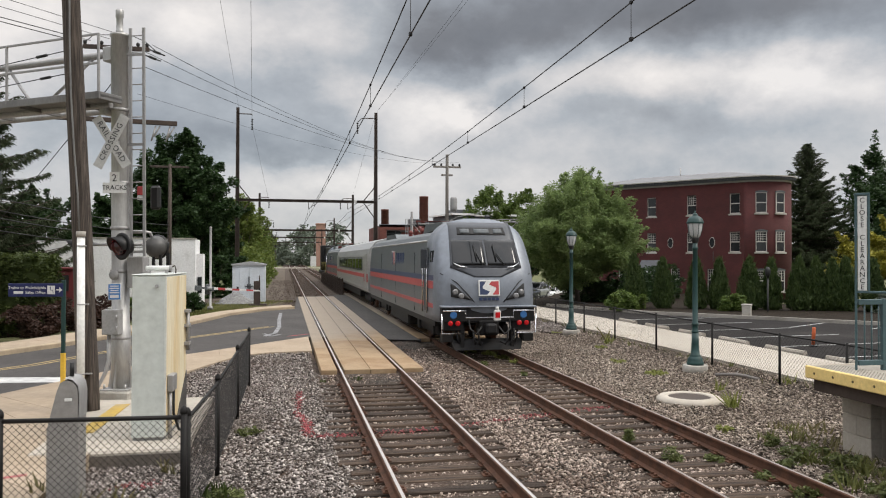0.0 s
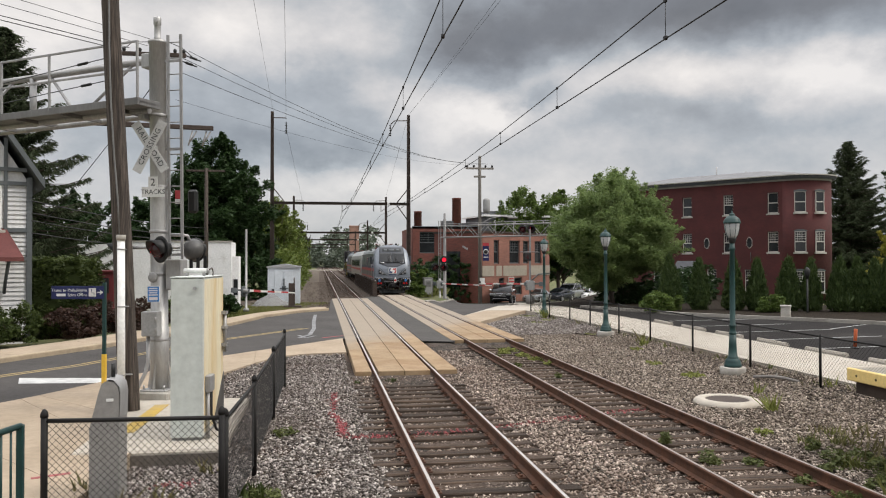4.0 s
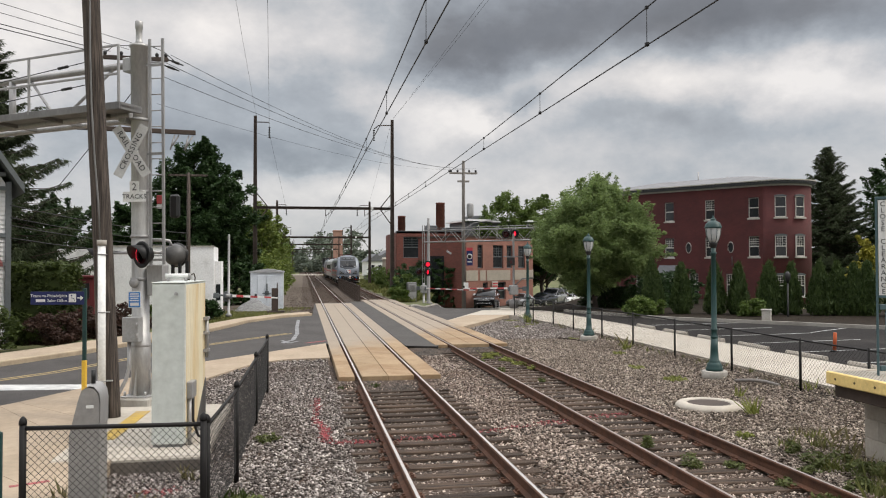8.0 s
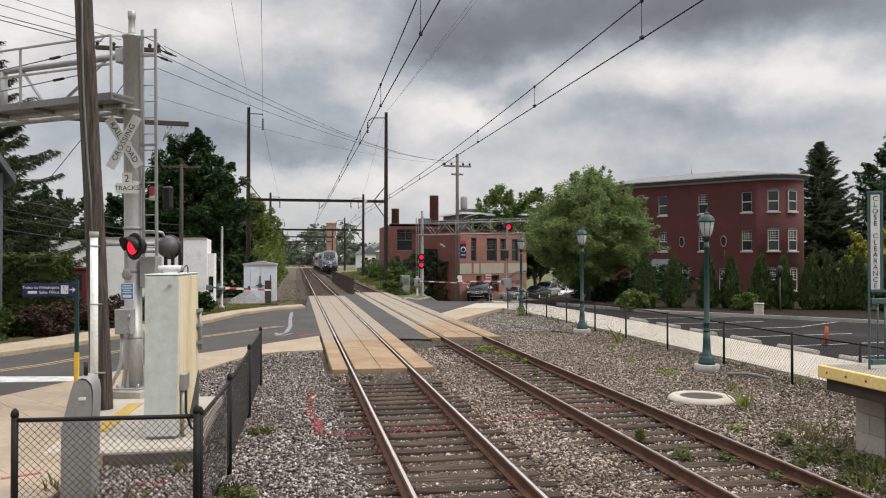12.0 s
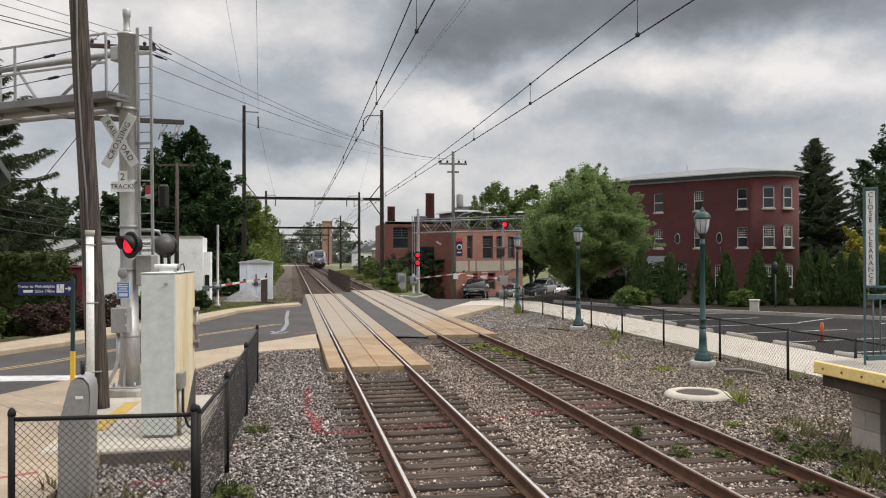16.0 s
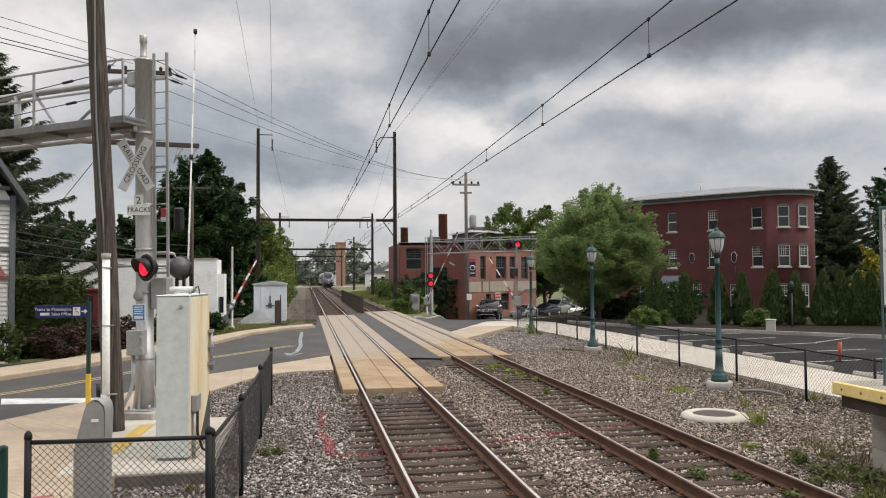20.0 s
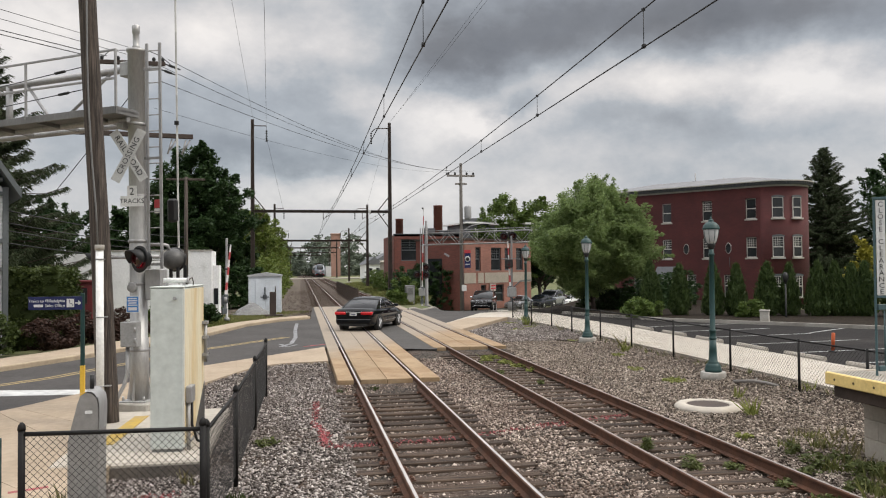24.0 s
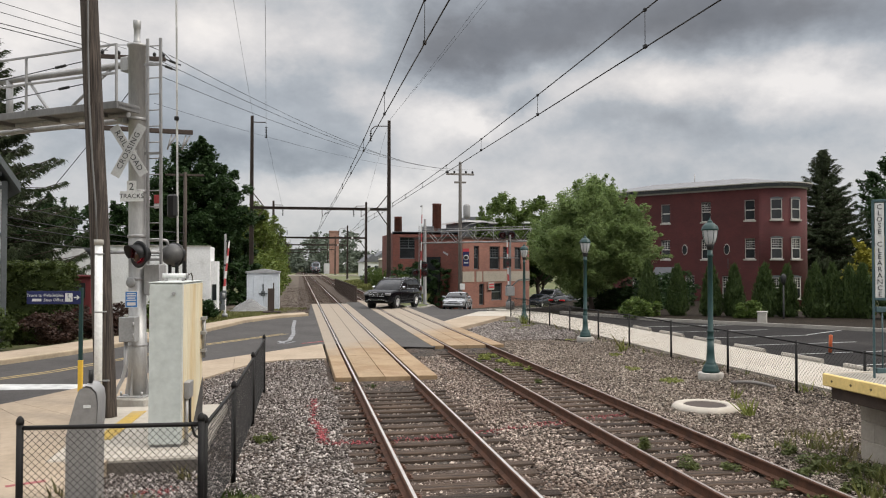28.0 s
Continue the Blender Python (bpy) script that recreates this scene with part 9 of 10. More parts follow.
def paint_stones(pts, n, w, seed):
    """Painted stones among the ballast, along a line."""
    gen = np.random.default_rng(seed)
    cs = []
    for (x0, y0), (x1, y1) in zip(pts, pts[1:]):
        for _ in range(n):
            t = gen.random()
            cs.append((x0 + (x1 - x0) * t + gen.normal(0, w), y0 + (y1 - y0) * t + gen.normal(0, w * 1.6), -0.2 + gen.uniform(-0.012, 0.012)))
    cs = np.array(cs)
    unit = np.array([(-1, -0.2, 0), (0.1, -1, 0.1), (1, 0.2, -0.1), (-0.1, 1, 0), (0.25, 0.1, 0.6), (0, 0, -0.6)]) * 0.021
    v = cs[:, None] + unit[None] * gen.uniform(0.6, 1.3, (len(cs), 1, 3)) + gen.normal(0, 0.006, (len(cs), 6, 3))
    fc = np.array([(0, 1, 4), (1, 2, 4), (2, 3, 4), (3, 0, 4), (1, 0, 5), (2, 1, 5), (3, 2, 5), (0, 3, 5)])
    f = (fc[None] + 6 * np.arange(len(cs))[:, None, None]).reshape(-1, 3)
    tagged(part("painted_stones", raw_mesh("painted_stones", v.reshape(-1, 3), f, REDPAINT), REDPAINT, paint), kind="stuff")


paint_stones([(-1.80, 17.8), (-1.88, 15.3), (-1.72, 14.2), (-1.75, 13.4)], 150, 0.045, 1)
paint_stones([(-1.7, 13.3), (-0.95, 13.3)], 80, 0.05, 2)
paint_stones([(-0.6, 13.3), (0.55, 13.5)], 80, 0.05, 3)
paint_stones([(0.95, 13.65), (2.85, 14.3)], 130, 0.06, 4)
paint_stones([(3.2, 14.5), (4.4, 14.85)], 90, 0.06, 5)
paint_stones([(-4.3, 10.87), (-3.8, 10.86)], 60, 0.05, 6)
paint_stones([(-2.9, 22.0), (-1.9, 22.6)], 24, 0.12, 7)
solid("paint_line", ribbon([(-5.8, 10.72), (-5.38, 10.91)], 0.09, -0.01, 0.004, Shape()), REDPAINT, "short red paint line on the pavement", "paint marking", "structure")
solid("paint_line", ribbon([(-2.05, 28.5), (-1.25, 29.2)], 0.09, -0.03, -0.012, Shape()), REDPAINT, "red paint scrawl on the asphalt", "paint marking", "structure")
solid("driftwood", Shape().path([(8.55, 17.9, -0.12), (8.8, 17.5, -0.06), (8.95, 17.2, -0.06), (9.05, 16.8, -0.09)], 0.04, 7).path([(8.85, 17.45, -0.06), (9.0, 17.6, -0.01)], 0.02, 5), GREYWOOD, "grey dead branch on the gravel", "branch")


# ---- vehicles ----
def wheel_part(owner, at, r, w=0.2, side=1):
    """A wheel whose axle runs along x."""
    wl = part("wheel", Shape().lathe([(r * 0.55, -w / 2), (r * 0.93, -w / 2), (r, -w / 2 + 0.03), (r, w / 2 - 0.03), (r * 0.93, w / 2), (r * 0.55, w / 2)], 24, axis="x"), TYRE, owner, "black tyre on an alloy rim", pose(*at))
    rim = Shape().lathe([(r * 0.66, -w / 2 - 0.006), (r * 0.66, w / 2 + 0.006), (r * 0.60, w / 2 + 0.008), (r * 0.58, w / 2 - 0.03)], 24, axis="x")
    part("rim", rim, ALLOY, wl)
    sp = Shape()
    for k in range(10):
        a = 2 * math.pi * k / 10
        for s in (-1, 1):
            sp.rod((s * (w / 2 - 0.01), 0, 0), (s * (w / 2 - 0.01), r * 0.62 * math.cos(a), r * 0.62 * math.sin(a)), 0.024, n=4)
    part("spoke_star", sp.rod((-w / 2 - 0.005, 0, 0), (w / 2 + 0.005, 0, 0), r * 0.16, n=10), ALLOY, wl)
    return wl


def car(name, label, m, paint, spec, group="", tail_lit=False, detail=True):
    """A car that looks along its own +y. spec: body and roof stations, width, wheels, lamps."""
    W, wy, wr, kind = spec["w"], spec["axles"], spec["r"], spec["kind"]
    body_rows, roof_rows, z0 = spec["body"], spec["roof"], spec["belt"]
    big = kind == "suv"
    c = thing(name, label, "car", m, group)
    h = W / 2
    # rounded lower body, station by station from tail to nose
    flank = [(0.84, 0.0), (0.945, 0.07), (0.975, 0.22), (0.985, 0.45), (1.0, 0.66), (0.992, 0.80), (0.95, 0.93), (0.87, 1.0)]
    lid = [(0.62, 0.022), (0.32, 0.034), (0.0, 0.038)]
    rings = []
    for y, wf, zb, zt in body_rows:
        left = [(-h * wf * f, y, zb + (zt - zb) * u) for f, u in flank] + [(-h * wf * f, y, zt + u) for f, u in lid]
        rings.append(left + [(-x, yy, zz) for x, yy, zz in left[-2::-1]])
    part("body", Shape().loft(rings), paint, c)
    # cabin
    ztop = max(z for y, z in roof_rows)
    wb, wt = h - 0.075, h - (0.20 if big else 0.27)

    def lean(z):
        return wb + (wt - wb) * min(1.0, max(0.0, (z - z0) / (ztop - z0)))

    def cabin_ring(y, z, grow=0.0, low=None):
        ends = 0.94 if y in (roof_rows[0][0], roof_rows[-1][0]) else 1.0
        bottom = z0 - 0.04 if low is None else z - low
        mid = (bottom + z) / 2
        left = [(lean(bottom), bottom), (lean(mid), mid), (lean(z - 0.045) - 0.005, z - 0.045), (lean(z) - 0.075, z), (0.34, z + 0.022), (0.0, z + 0.03)]
        left = [(-(x * ends + grow), y, zz + grow) for x, zz in left]
        return left + [(-x, yy, zz) for x, yy, zz in left[-2::-1]]

    part("glass", Shape().loft([cabin_ring(y, max(z, z0)) for y, z in roof_rows]), CARGLASS, c, "dark tinted glass")
    hi = [(y, z) for y, z in roof_rows if z > ztop - spec["lip"]]
    part("roof", Shape().loft([cabin_ring(y, z, 0.010, 0.075) for y, z in hi]), paint, c)

    def plate(corners, mt, nm, lift=0.008):
        for s in (-1, 1):
            outer = [(s * (lean(z) + lift), y, z) for y, z in corners]
            part(nm, Shape().loft([outer, [(x - s * 0.03, y, z) for x, y, z in outer]], smooth=False), mt, c)

    for corners, painted in spec["posts"]:
        plate(corners, paint if painted else BLACKM, "pillar")
    for s in (-1, 1):
        edge = [(s * (lean(z) + 0.012), y, z) for y, z in spec["pane"]]
        if detail:
            part("window_trim", Shape().path(edge + edge[:1], 0.010 if not big else 0.007, 5), CHROME, c, "chrome window trim")
            part("side_strip", Shape().box((s * (h - 0.008) - 0.012, wy[1] + 0.52, spec["strip"]), (s * (h - 0.008) + 0.012, wy[0] - 0.52, spec["strip"] + 0.025), 0.004), CHROME if not big else BLACKM, c, "side strip")
        for yd in spec["doors"]:
            part("door_gap", Shape().box((s * (h - 0.014) - 0.015, yd - 0.006, spec["strip"] + 0.03), (s * (h - 0.014) + 0.010, yd + 0.006, z0 - 0.12)), BLACKM, c)
        for yb in spec["handles"]:
            part("door_handle", Shape().box((s * (h - 0.012) - 0.022, yb - 0.1, z0 - 0.185), (s * (h - 0.012) + 0.022, yb + 0.1, z0 - 0.155), 0.008), CHROME if detail else paint, c)
        for ya in wy:
            part("wheel_arch", Shape().rod((s * (h - 0.24), ya, wr + 0.01), (s * (h + 0.002), ya, wr + 0.01), wr * 1.13, n=28), BLACKM, c)
        ym = spec["mirror"]
        mr = part("mirror", Shape().box((s * (h + 0.10) - 0.11, ym - 0.07, z0 + 0.02), (s * (h + 0.10) + 0.11, ym + 0.07, z0 + (0.20 if big else 0.16)), 0.04).rod((s * (h - 0.1), ym, z0 + 0.03), (s * (h + 0.04), ym, z0 + 0.07), 0.03, n=6), CHROME if big and detail else paint, c)
        part("mirror_glass", Shape().box((s * (h + 0.10) - 0.08, ym - 0.078, z0 + 0.04), (s * (h + 0.10) + 0.08, ym - 0.068, z0 + 0.13)), CARGLASS, mr)
        (xa, xb), (ya, yb), (za, zb) = spec["head"]
        part("headlight", Shape().box((min(s * xa, s * xb), ya, za), (max(s * xa, s * xb), yb, zb), 0.035), HEADW, c)
        (xa, xb), (ya, yb), (za, zb) = spec["tail"]
        part("tail_lamp", Shape().box((min(s * xa, s * xb), ya, za), (max(s * xa, s * xb), yb, zb), 0.03), TAILRED if tail_lit else LENSDARK, c)
    yf, yr = body_rows[-1][0], body_rows[0][0]
    g0, g1 = spec["grille"]
    gy = spec["gy"]
    gr = part("grille", Shape().box((-spec["gw"], gy - 0.12, g0), (spec["gw"], gy, g1), 0.02), BLACKM, c)
    for k in range(3 if detail else 1):
        z = g0 + (g1 - g0) * (k + 0.5) / 3
        part("grille_bar", Shape().box((-spec["gw"] + 0.015, gy - 0.03, z - 0.016), (spec["gw"] - 0.015, gy + 0.012, z + 0.016), 0.004), CHROME, gr)
    bz = spec["bumper"]
    part("front_bumper", Shape().box((-h * 0.86, yf - 0.2, bz), (h * 0.86, yf + 0.025, bz + 0.13), 0.03), paint, c)
    part("lower_grille", Shape().box((-h * 0.6, yf - 0.1, bz + 0.13), (h * 0.6, yf + 0.006, bz + 0.21), 0.01), BLACKM, c)
    if detail and big:
        part("bumper_trim", Shape().box((-h * 0.62, yf - 0.05, bz + 0.10), (h * 0.62, yf + 0.035, bz + 0.145), 0.008), CHROME, c, "thin chrome bumper strip")
    for s in (-1, 1):
        part("fog_lamp", Shape().box((s * h * 0.70 - 0.07, yf - 0.1, bz + 0.03), (s * h * 0.70 + 0.07, yf + 0.032, bz + 0.09), 0.01), HEADW, c)
    part("rear_bumper", Shape().box((-h * 0.88, yr - 0.035, bz + 0.06), (h * 0.88, yr + 0.2, bz + 0.26), 0.035), paint, c)
    part("rear_valance", Shape().box((-h * 0.72, yr - 0.01, bz - 0.06), (h * 0.72, yr + 0.3, bz + 0.06), 0.02), BLACKM, c)
    zt = (spec["tail"][2][0] + spec["tail"][2][1]) / 2
    part("boot_trim", Shape().box((-0.40, yr - 0.014, zt + 0.035), (0.40, yr + 0.05, zt + 0.06), 0.004), CHROME, c)
    pl_ = part("plate", Shape().box((-0.16, yr - 0.014, zt - 0.10), (0.16, yr + 0.03, zt + 0.01), 0.004), SIGNW, c)
    part("plate_bar", Shape().box((-0.11, yr - 0.018, zt - 0.065), (0.11, yr - 0.013, zt - 0.025)), NAVY, pl_)
    if big:
        for s in (-1, 1):
            xr = s * (wt - 0.10)
            part("roof_rail", Shape().path([(xr, -1.95, ztop - 0.01), (xr, -1.8, ztop + 0.075), (xr, 0.0, ztop + 0.075), (xr, 0.15, ztop)], 0.018, 6), CHROME, c)
            part("running_board", Shape().box((s * (h - 0.05) - 0.08, wy[1] + 0.5, 0.31), (s * (h - 0.05) + 0.08, wy[0] - 0.5, 0.37), 0.02), BLACKM, c)
    wheels = []
    for ya in wy:
        for s in (-1, 1):
            wheels.append(wheel_part(c, (s * (h - 0.10), ya, wr), wr, 0.22, s))
    return c, wheels


SEDAN = dict(kind="sedan", w=1.85, r=0.335, axles=(1.42, -1.45), belt=0.955, mirror=0.66, handles=(-0.12, -1.02), doors=(0.95, -0.27), strip=0.40, bumper=0.30, lip=0.13,
             head=((0.42, 0.83), (2.0, 2.375), (0.56, 0.69)), tail=((0.34, 0.87), (-2.47, -2.2), (0.74, 0.88)), grille=(0.50, 0.68), gw=0.36, gy=2.40,
             body=[(-2.45, 0.80, 0.36, 0.84), (-2.42, 0.89, 0.30, 0.94), (-2.33, 0.945, 0.26, 0.985), (-2.0, 0.985, 0.22, 1.0), (-1.3, 1.0, 0.20, 0.985), (-0.2, 1.0, 0.20, 0.96), (0.9, 1.0, 0.20, 0.935), (1.35, 0.99, 0.20, 0.90), (1.8, 0.965, 0.22, 0.835), (2.12, 0.92, 0.24, 0.76), (2.32, 0.85, 0.27, 0.68), (2.42, 0.74, 0.33, 0.57)],
             roof=[(-1.85, 0.955), (-1.3, 1.21), (-0.95, 1.35), (-0.6, 1.42), (-0.2, 1.445), (0.15, 1.425), (0.4, 1.36), (0.8, 1.14), (1.2, 0.94)],
             posts=[([(-1.82, 0.955), (-0.98, 1.335), (-0.78, 1.33), (-1.18, 0.955)], True), ([(-0.31, 0.955), (-0.30, 1.39), (-0.24, 1.39), (-0.22, 0.955)], False), ([(1.17, 0.945), (0.38, 1.345), (0.28, 1.345), (1.02, 0.955)], True)],
             pane=[(1.0, 0.965), (0.28, 1.335), (-0.2, 1.385), (-0.62, 1.365), (-0.82, 1.31), (-1.17, 0.97)])
SUV = dict(kind="suv", w=2.0, r=0.41, axles=(1.55, -1.5), belt=1.24, mirror=0.82, handles=(0.02, -1.0), doors=(0.98, -0.26), strip=0.55, bumper=0.46, lip=0.10,
           head=((0.57, 0.94), (2.38, 2.655), (0.88, 1.05)), tail=((0.78, 0.965), (-2.635, -2.4), (0.98, 1.36)), grille=(0.78, 1.07), gw=0.55, gy=2.66,
           body=[(-2.62, 0.86, 0.44, 1.02), (-2.59, 0.94, 0.38, 1.18), (-2.50, 0.98, 0.34, 1.26), (-1.5, 1.0, 0.32, 1.265), (0.0, 1.0, 0.32, 1.25), (1.2, 1.0, 0.32, 1.235), (1.6, 0.995, 0.32, 1.22), (2.15, 0.985, 0.34, 1.185), (2.42, 0.965, 0.36, 1.13), (2.56, 0.93, 0.40, 1.07), (2.62, 0.86, 0.46, 0.98)],
           roof=[(-2.56, 1.24), (-2.42, 1.62), (-2.26, 1.86), (-1.9, 1.925), (-1.0, 1.945), (-0.1, 1.93), (0.35, 1.86), (0.8, 1.58), (1.35, 1.235)],
           posts=[([(-2.52, 1.24), (-2.30, 1.80), (-2.12, 1.84), (-2.22, 1.24)], True), ([(-1.38, 1.24), (-1.32, 1.86), (-1.24, 1.86), (-1.26, 1.24)], True), ([(-0.32, 1.24), (-0.30, 1.86), (-0.22, 1.86), (-0.2, 1.24)], False), ([(1.32, 1.24), (0.40, 1.83), (0.28, 1.85), (1.18, 1.24)], True)],
           pane=[(1.15, 1.255), (0.27, 1.845), (-0.5, 1.87), (-1.6, 1.865), (-2.12, 1.84), (-2.22, 1.255)])
sedan, sedan_wheels = car("sedan", "glossy black four-door sedan with lit red tail lamps", pose(-30, -20, -0.02), CARBLACK, SEDAN, tail_lit=True)
suv, suv_wheels = car("suv", "glossy black full-size SUV with chrome grille and roof rails", pose(15.0, 71.4, dip(15.0, 71.4) - 0.02), CARBLACK, SUV)
silver, silver_wheels = car("sedan", "silver sedan with a dark front grille", pose(18.6, 73, dip(18.6, 73) - 0.02), CARSILVER, SEDAN, detail=False)
for k, (x, y, rz, mt, lab) in enumerate([(27.0, 88.0, 140, CARSILVER, "silver parked SUV"), (30.0, 91.0, 142, CARWHITE, "white parked sedan"), (33.2, 94.6, 140, CARWHITE, "white parked sedan"), (36.4, 97.0, 138, CARSILVER, "silver parked sedan"), (24.6, 84.2, 140, CARBLUE, "dark blue parked sedan")]):
    car("parked_car", lab + " at the kerb behind the maple", pose(x, y, dip(x, y) - 0.02, 0, 0, rz), mt, SUV if k in (0, 2) else SEDAN, "parked cars", detail=False)


# ---- the train ----
def nose_y(x, z):
    """How far back the locomotive's face lies at a height z, x metres off its middle."""
    zs, ys = (0.9, 1.25, 1.7, 2.2, 2.55, 3.1, 3.6, 3.85, 4.0), (0.16, 0.02, 0.0, 0.10, 0.26, 0.62, 0.98, 1.22, 1.6)
    return float(np.interp(z, zs, ys)) + 0.16 * (x / 1.2) ** 2 + 0.55 * max(0.0, abs(x) - 1.05) ** 1.6


def face_patch(corners, mt, owner, name, lift=0.012, label="", n=6, thick=0.03):
    """A panel that follows the curved face; corners (x, z): lower left, lower right, upper right, upper left."""
    a, b, c, d = corners
    front, back = [], []
    for j in range(n + 1):
        for i in range(n + 1):
            s, t = i / n, j / n
            x = (a[0] * (1 - s) + b[0] * s) * (1 - t) + (d[0] * (1 - s) + c[0] * s) * t
            z = (a[1] * (1 - s) + b[1] * s) * (1 - t) + (d[1] * (1 - s) + c[1] * s) * t
            y = nose_y(x, z)
            front.append((x, y - lift, z))
            back.append((x, y + thick, z))
    m = n + 1
    f = [(j * m + i, j * m + i + 1, (j + 1) * m + i + 1, (j + 1) * m + i) for j in range(n) for i in range(n)]
    f += [tuple(m * m + k for k in q[::-1]) for q in f]
    rim = [i for i in range(m)] + [j * m + n for j in range(1, m)] + [n * m + i for i in range(n - 1, -1, -1)] + [j * m for j in range(n - 1, 0, -1)]
    f += [(rim[k], m * m + rim[k], m * m + rim[(k + 1) % len(rim)], rim[(k + 1) % len(rim)]) for k in range(len(rim))]
    return part(name, Shape().add(front + back, f, True), mt, owner, label)


def half_width(z):
    return float(np.interp(z, (0.9, 1.3, 2.6, 3.3, 3.7, 3.95, 4.05), (1.44, 1.47, 1.46, 1.38, 1.22, 0.85, 0.4)))


def locomotive(name, label, m, length=18.9):
    lo = thing(name, label, "locomotive", m, "electric locomotives")
    levels = (0.92, 1.1, 1.3, 1.6, 2.0, 2.3, 2.6, 3.0, 3.3, 3.6, 3.8, 3.95, 4.05)
    rings = []
    for z in levels:
        w = half_width(z)
        xs = [w * k / 9 for k in range(-9, 10)]
        rings.append([(x, nose_y(x, z), z) for x in xs] + [(w, 2.6, z), (-w, 2.6, z)])
    part("cab", Shape().loft(rings), LOCOGREY, lo, "grey moulded cab")
    sec = [(half_width(z), z) for z in levels if z < 3.4] + [(1.24, 3.55), (1.0, 3.68), (0.5, 3.74)]
    ring = lambda y: [(w, y, z) for w, z in sec] + [(-w, y, z) for w, z in sec[::-1]]
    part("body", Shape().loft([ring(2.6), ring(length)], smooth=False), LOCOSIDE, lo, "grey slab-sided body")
    # face
    face_patch([(-1.09, 2.52), (1.09, 2.52), (0.98, 3.92), (-0.98, 3.92)], LOCODARK, lo, "mask", 0.012, "dark grey window surround", 12)
    face_patch([(-0.42, 2.26), (0.42, 2.26), (1.09, 2.53), (-1.09, 2.53)], LOCODARK, lo, "mask_foot", 0.012, "", 8)
    for a, b in ((-1.02, -0.03), (0.03, 1.02)):
        face_patch([(a, 2.60), (b, 2.60), (b * 0.96, 3.37), (a * 0.96, 3.37)], CARGLASS, lo, "windscreen", 0.022, "", 8)
    sg = face_patch([(-0.76, 3.52), (0.76, 3.52), (0.74, 3.76), (-0.74, 3.76)], BLACKM, lo, "number_display", 0.022, "dark destination display", 6)
    for x, w in ((-0.52, 0.14), (0.0, 0.24), (0.52, 0.14)):
        face_patch([(x - w, 3.57), (x + w, 3.57), (x + w, 3.71), (x - w, 3.71)], GREYTRIM, sg, "display_bar", 0.03, "", 3)
    for s in (-1, 1):
        face_patch([(0.50, 1.57), (1.12, 1.68), (1.12, 2.08), (1.02, 2.02)] if s > 0 else [(-1.12, 1.68), (-0.50, 1.57), (-1.02, 2.02), (-1.12, 2.08)], BLACKM, lo, "headlight_pod", 0.02, "black swept headlight pod", 6)
        for x, z in ((1.0, 1.82), (0.83, 1.71)):
            part("headlight", Shape().lathe([(0.085, 0), (0.085, -0.03), (0.05, -0.05)][::-1], 14, (s * x, nose_y(s * x, z) - 0.015, z), axis="y"), HEADW, lo)
        ridge = [(s * 0.44, 1.52), (s * 0.62, 1.74), (s * 0.95, 2.1), (s * 1.38, 2.36)]
        part("seam", Shape().path([(x, nose_y(x, z) - 0.006, z) for x, z in ridge], 0.018, 5), BLACKM, lo)
        part("grab_rail", Shape().path([(s * 1.0, nose_y(1.0, 2.6) - 0.06, 2.66), (s * 0.8, nose_y(0.8, 2.55) - 0.06, 2.56), (s * 0.62, nose_y(0.6, 2.5) - 0.06, 2.54)], 0.02, 6), CHROME, lo)
        wp_ = Shape().rod((s * 0.34 + 0.2, nose_y(0.3, 2.6) - 0.05, 2.6), (s * 0.3, nose_y(0.3, 3.0) - 0.06, 3.02), 0.016, n=5).rod((s * 0.3, nose_y(0.3, 2.75) - 0.07, 2.72), (s * 0.3 - 0.04, nose_y(0.3, 3.2) - 0.07, 3.22), 0.02, n=5)
        part("wiper", wp_, BLACKM, lo)
        # buffer beam equipment
        part("marker_lamp", Shape().lathe([(0.12, 0), (0.12, -0.04), (0.08, -0.07)][::-1], 14, (s * 1.06, 0.10, 1.15), axis="y"), SIGNBLUE, lo, "blue marker lamp")
        for dx in (0.0, 0.22):
            part("tail_lamp", Shape().lathe([(0.075, 0), (0.075, -0.04), (0.04, -0.06)][::-1], 14, (s * (0.93 + dx), 0.08, 0.91), axis="y"), TAILRED, lo, "lit red tail lamp")
        part("side_step", Shape().path([(s * 0.7, 0.0, 0.62), (s * 1.42, 0.0, 0.62), (s * 1.42, 0.0, 1.2)], 0.025, 6), CHROME, lo)
        part("lamp_bracket", Shape().box((s * 1.02 - 0.3, 0.14, 0.68), (s * 1.02 + 0.3, 0.4, 1.26), 0.03), UNDER, lo)
    lg_ = part("emblem", Shape().box((-0.32, -0.006, -0.235), (0.32, 0.06, 0.235), 0.01, m=Matrix.Translation((0, nose_y(0, 1.94) - 0.045, 1.94)) @ Matrix.Rotation(radians(-9), 4, "X")), SIGNW, lo, "white square emblem with blue and red halves")
    em = Matrix.Translation((0, nose_y(0, 1.94) - 0.056, 1.94)) @ Matrix.Rotation(radians(-9), 4, "X")
    half = [(-0.285, -0.195), (-0.07, -0.195), (0.01, -0.105), (-0.2, -0.015), (-0.2, 0.05), (-0.09, 0.195), (-0.285, 0.195)]
    part("emblem_blue", Shape().add([(x, 0, z) for x, z in half], [tuple(range(7))], m=em), TRAINBLUE, lg_)
    part("emblem_red", Shape().add([(-x, 0, -z) for x, z in half], [tuple(range(7))], m=em), TRAINRED, lg_)
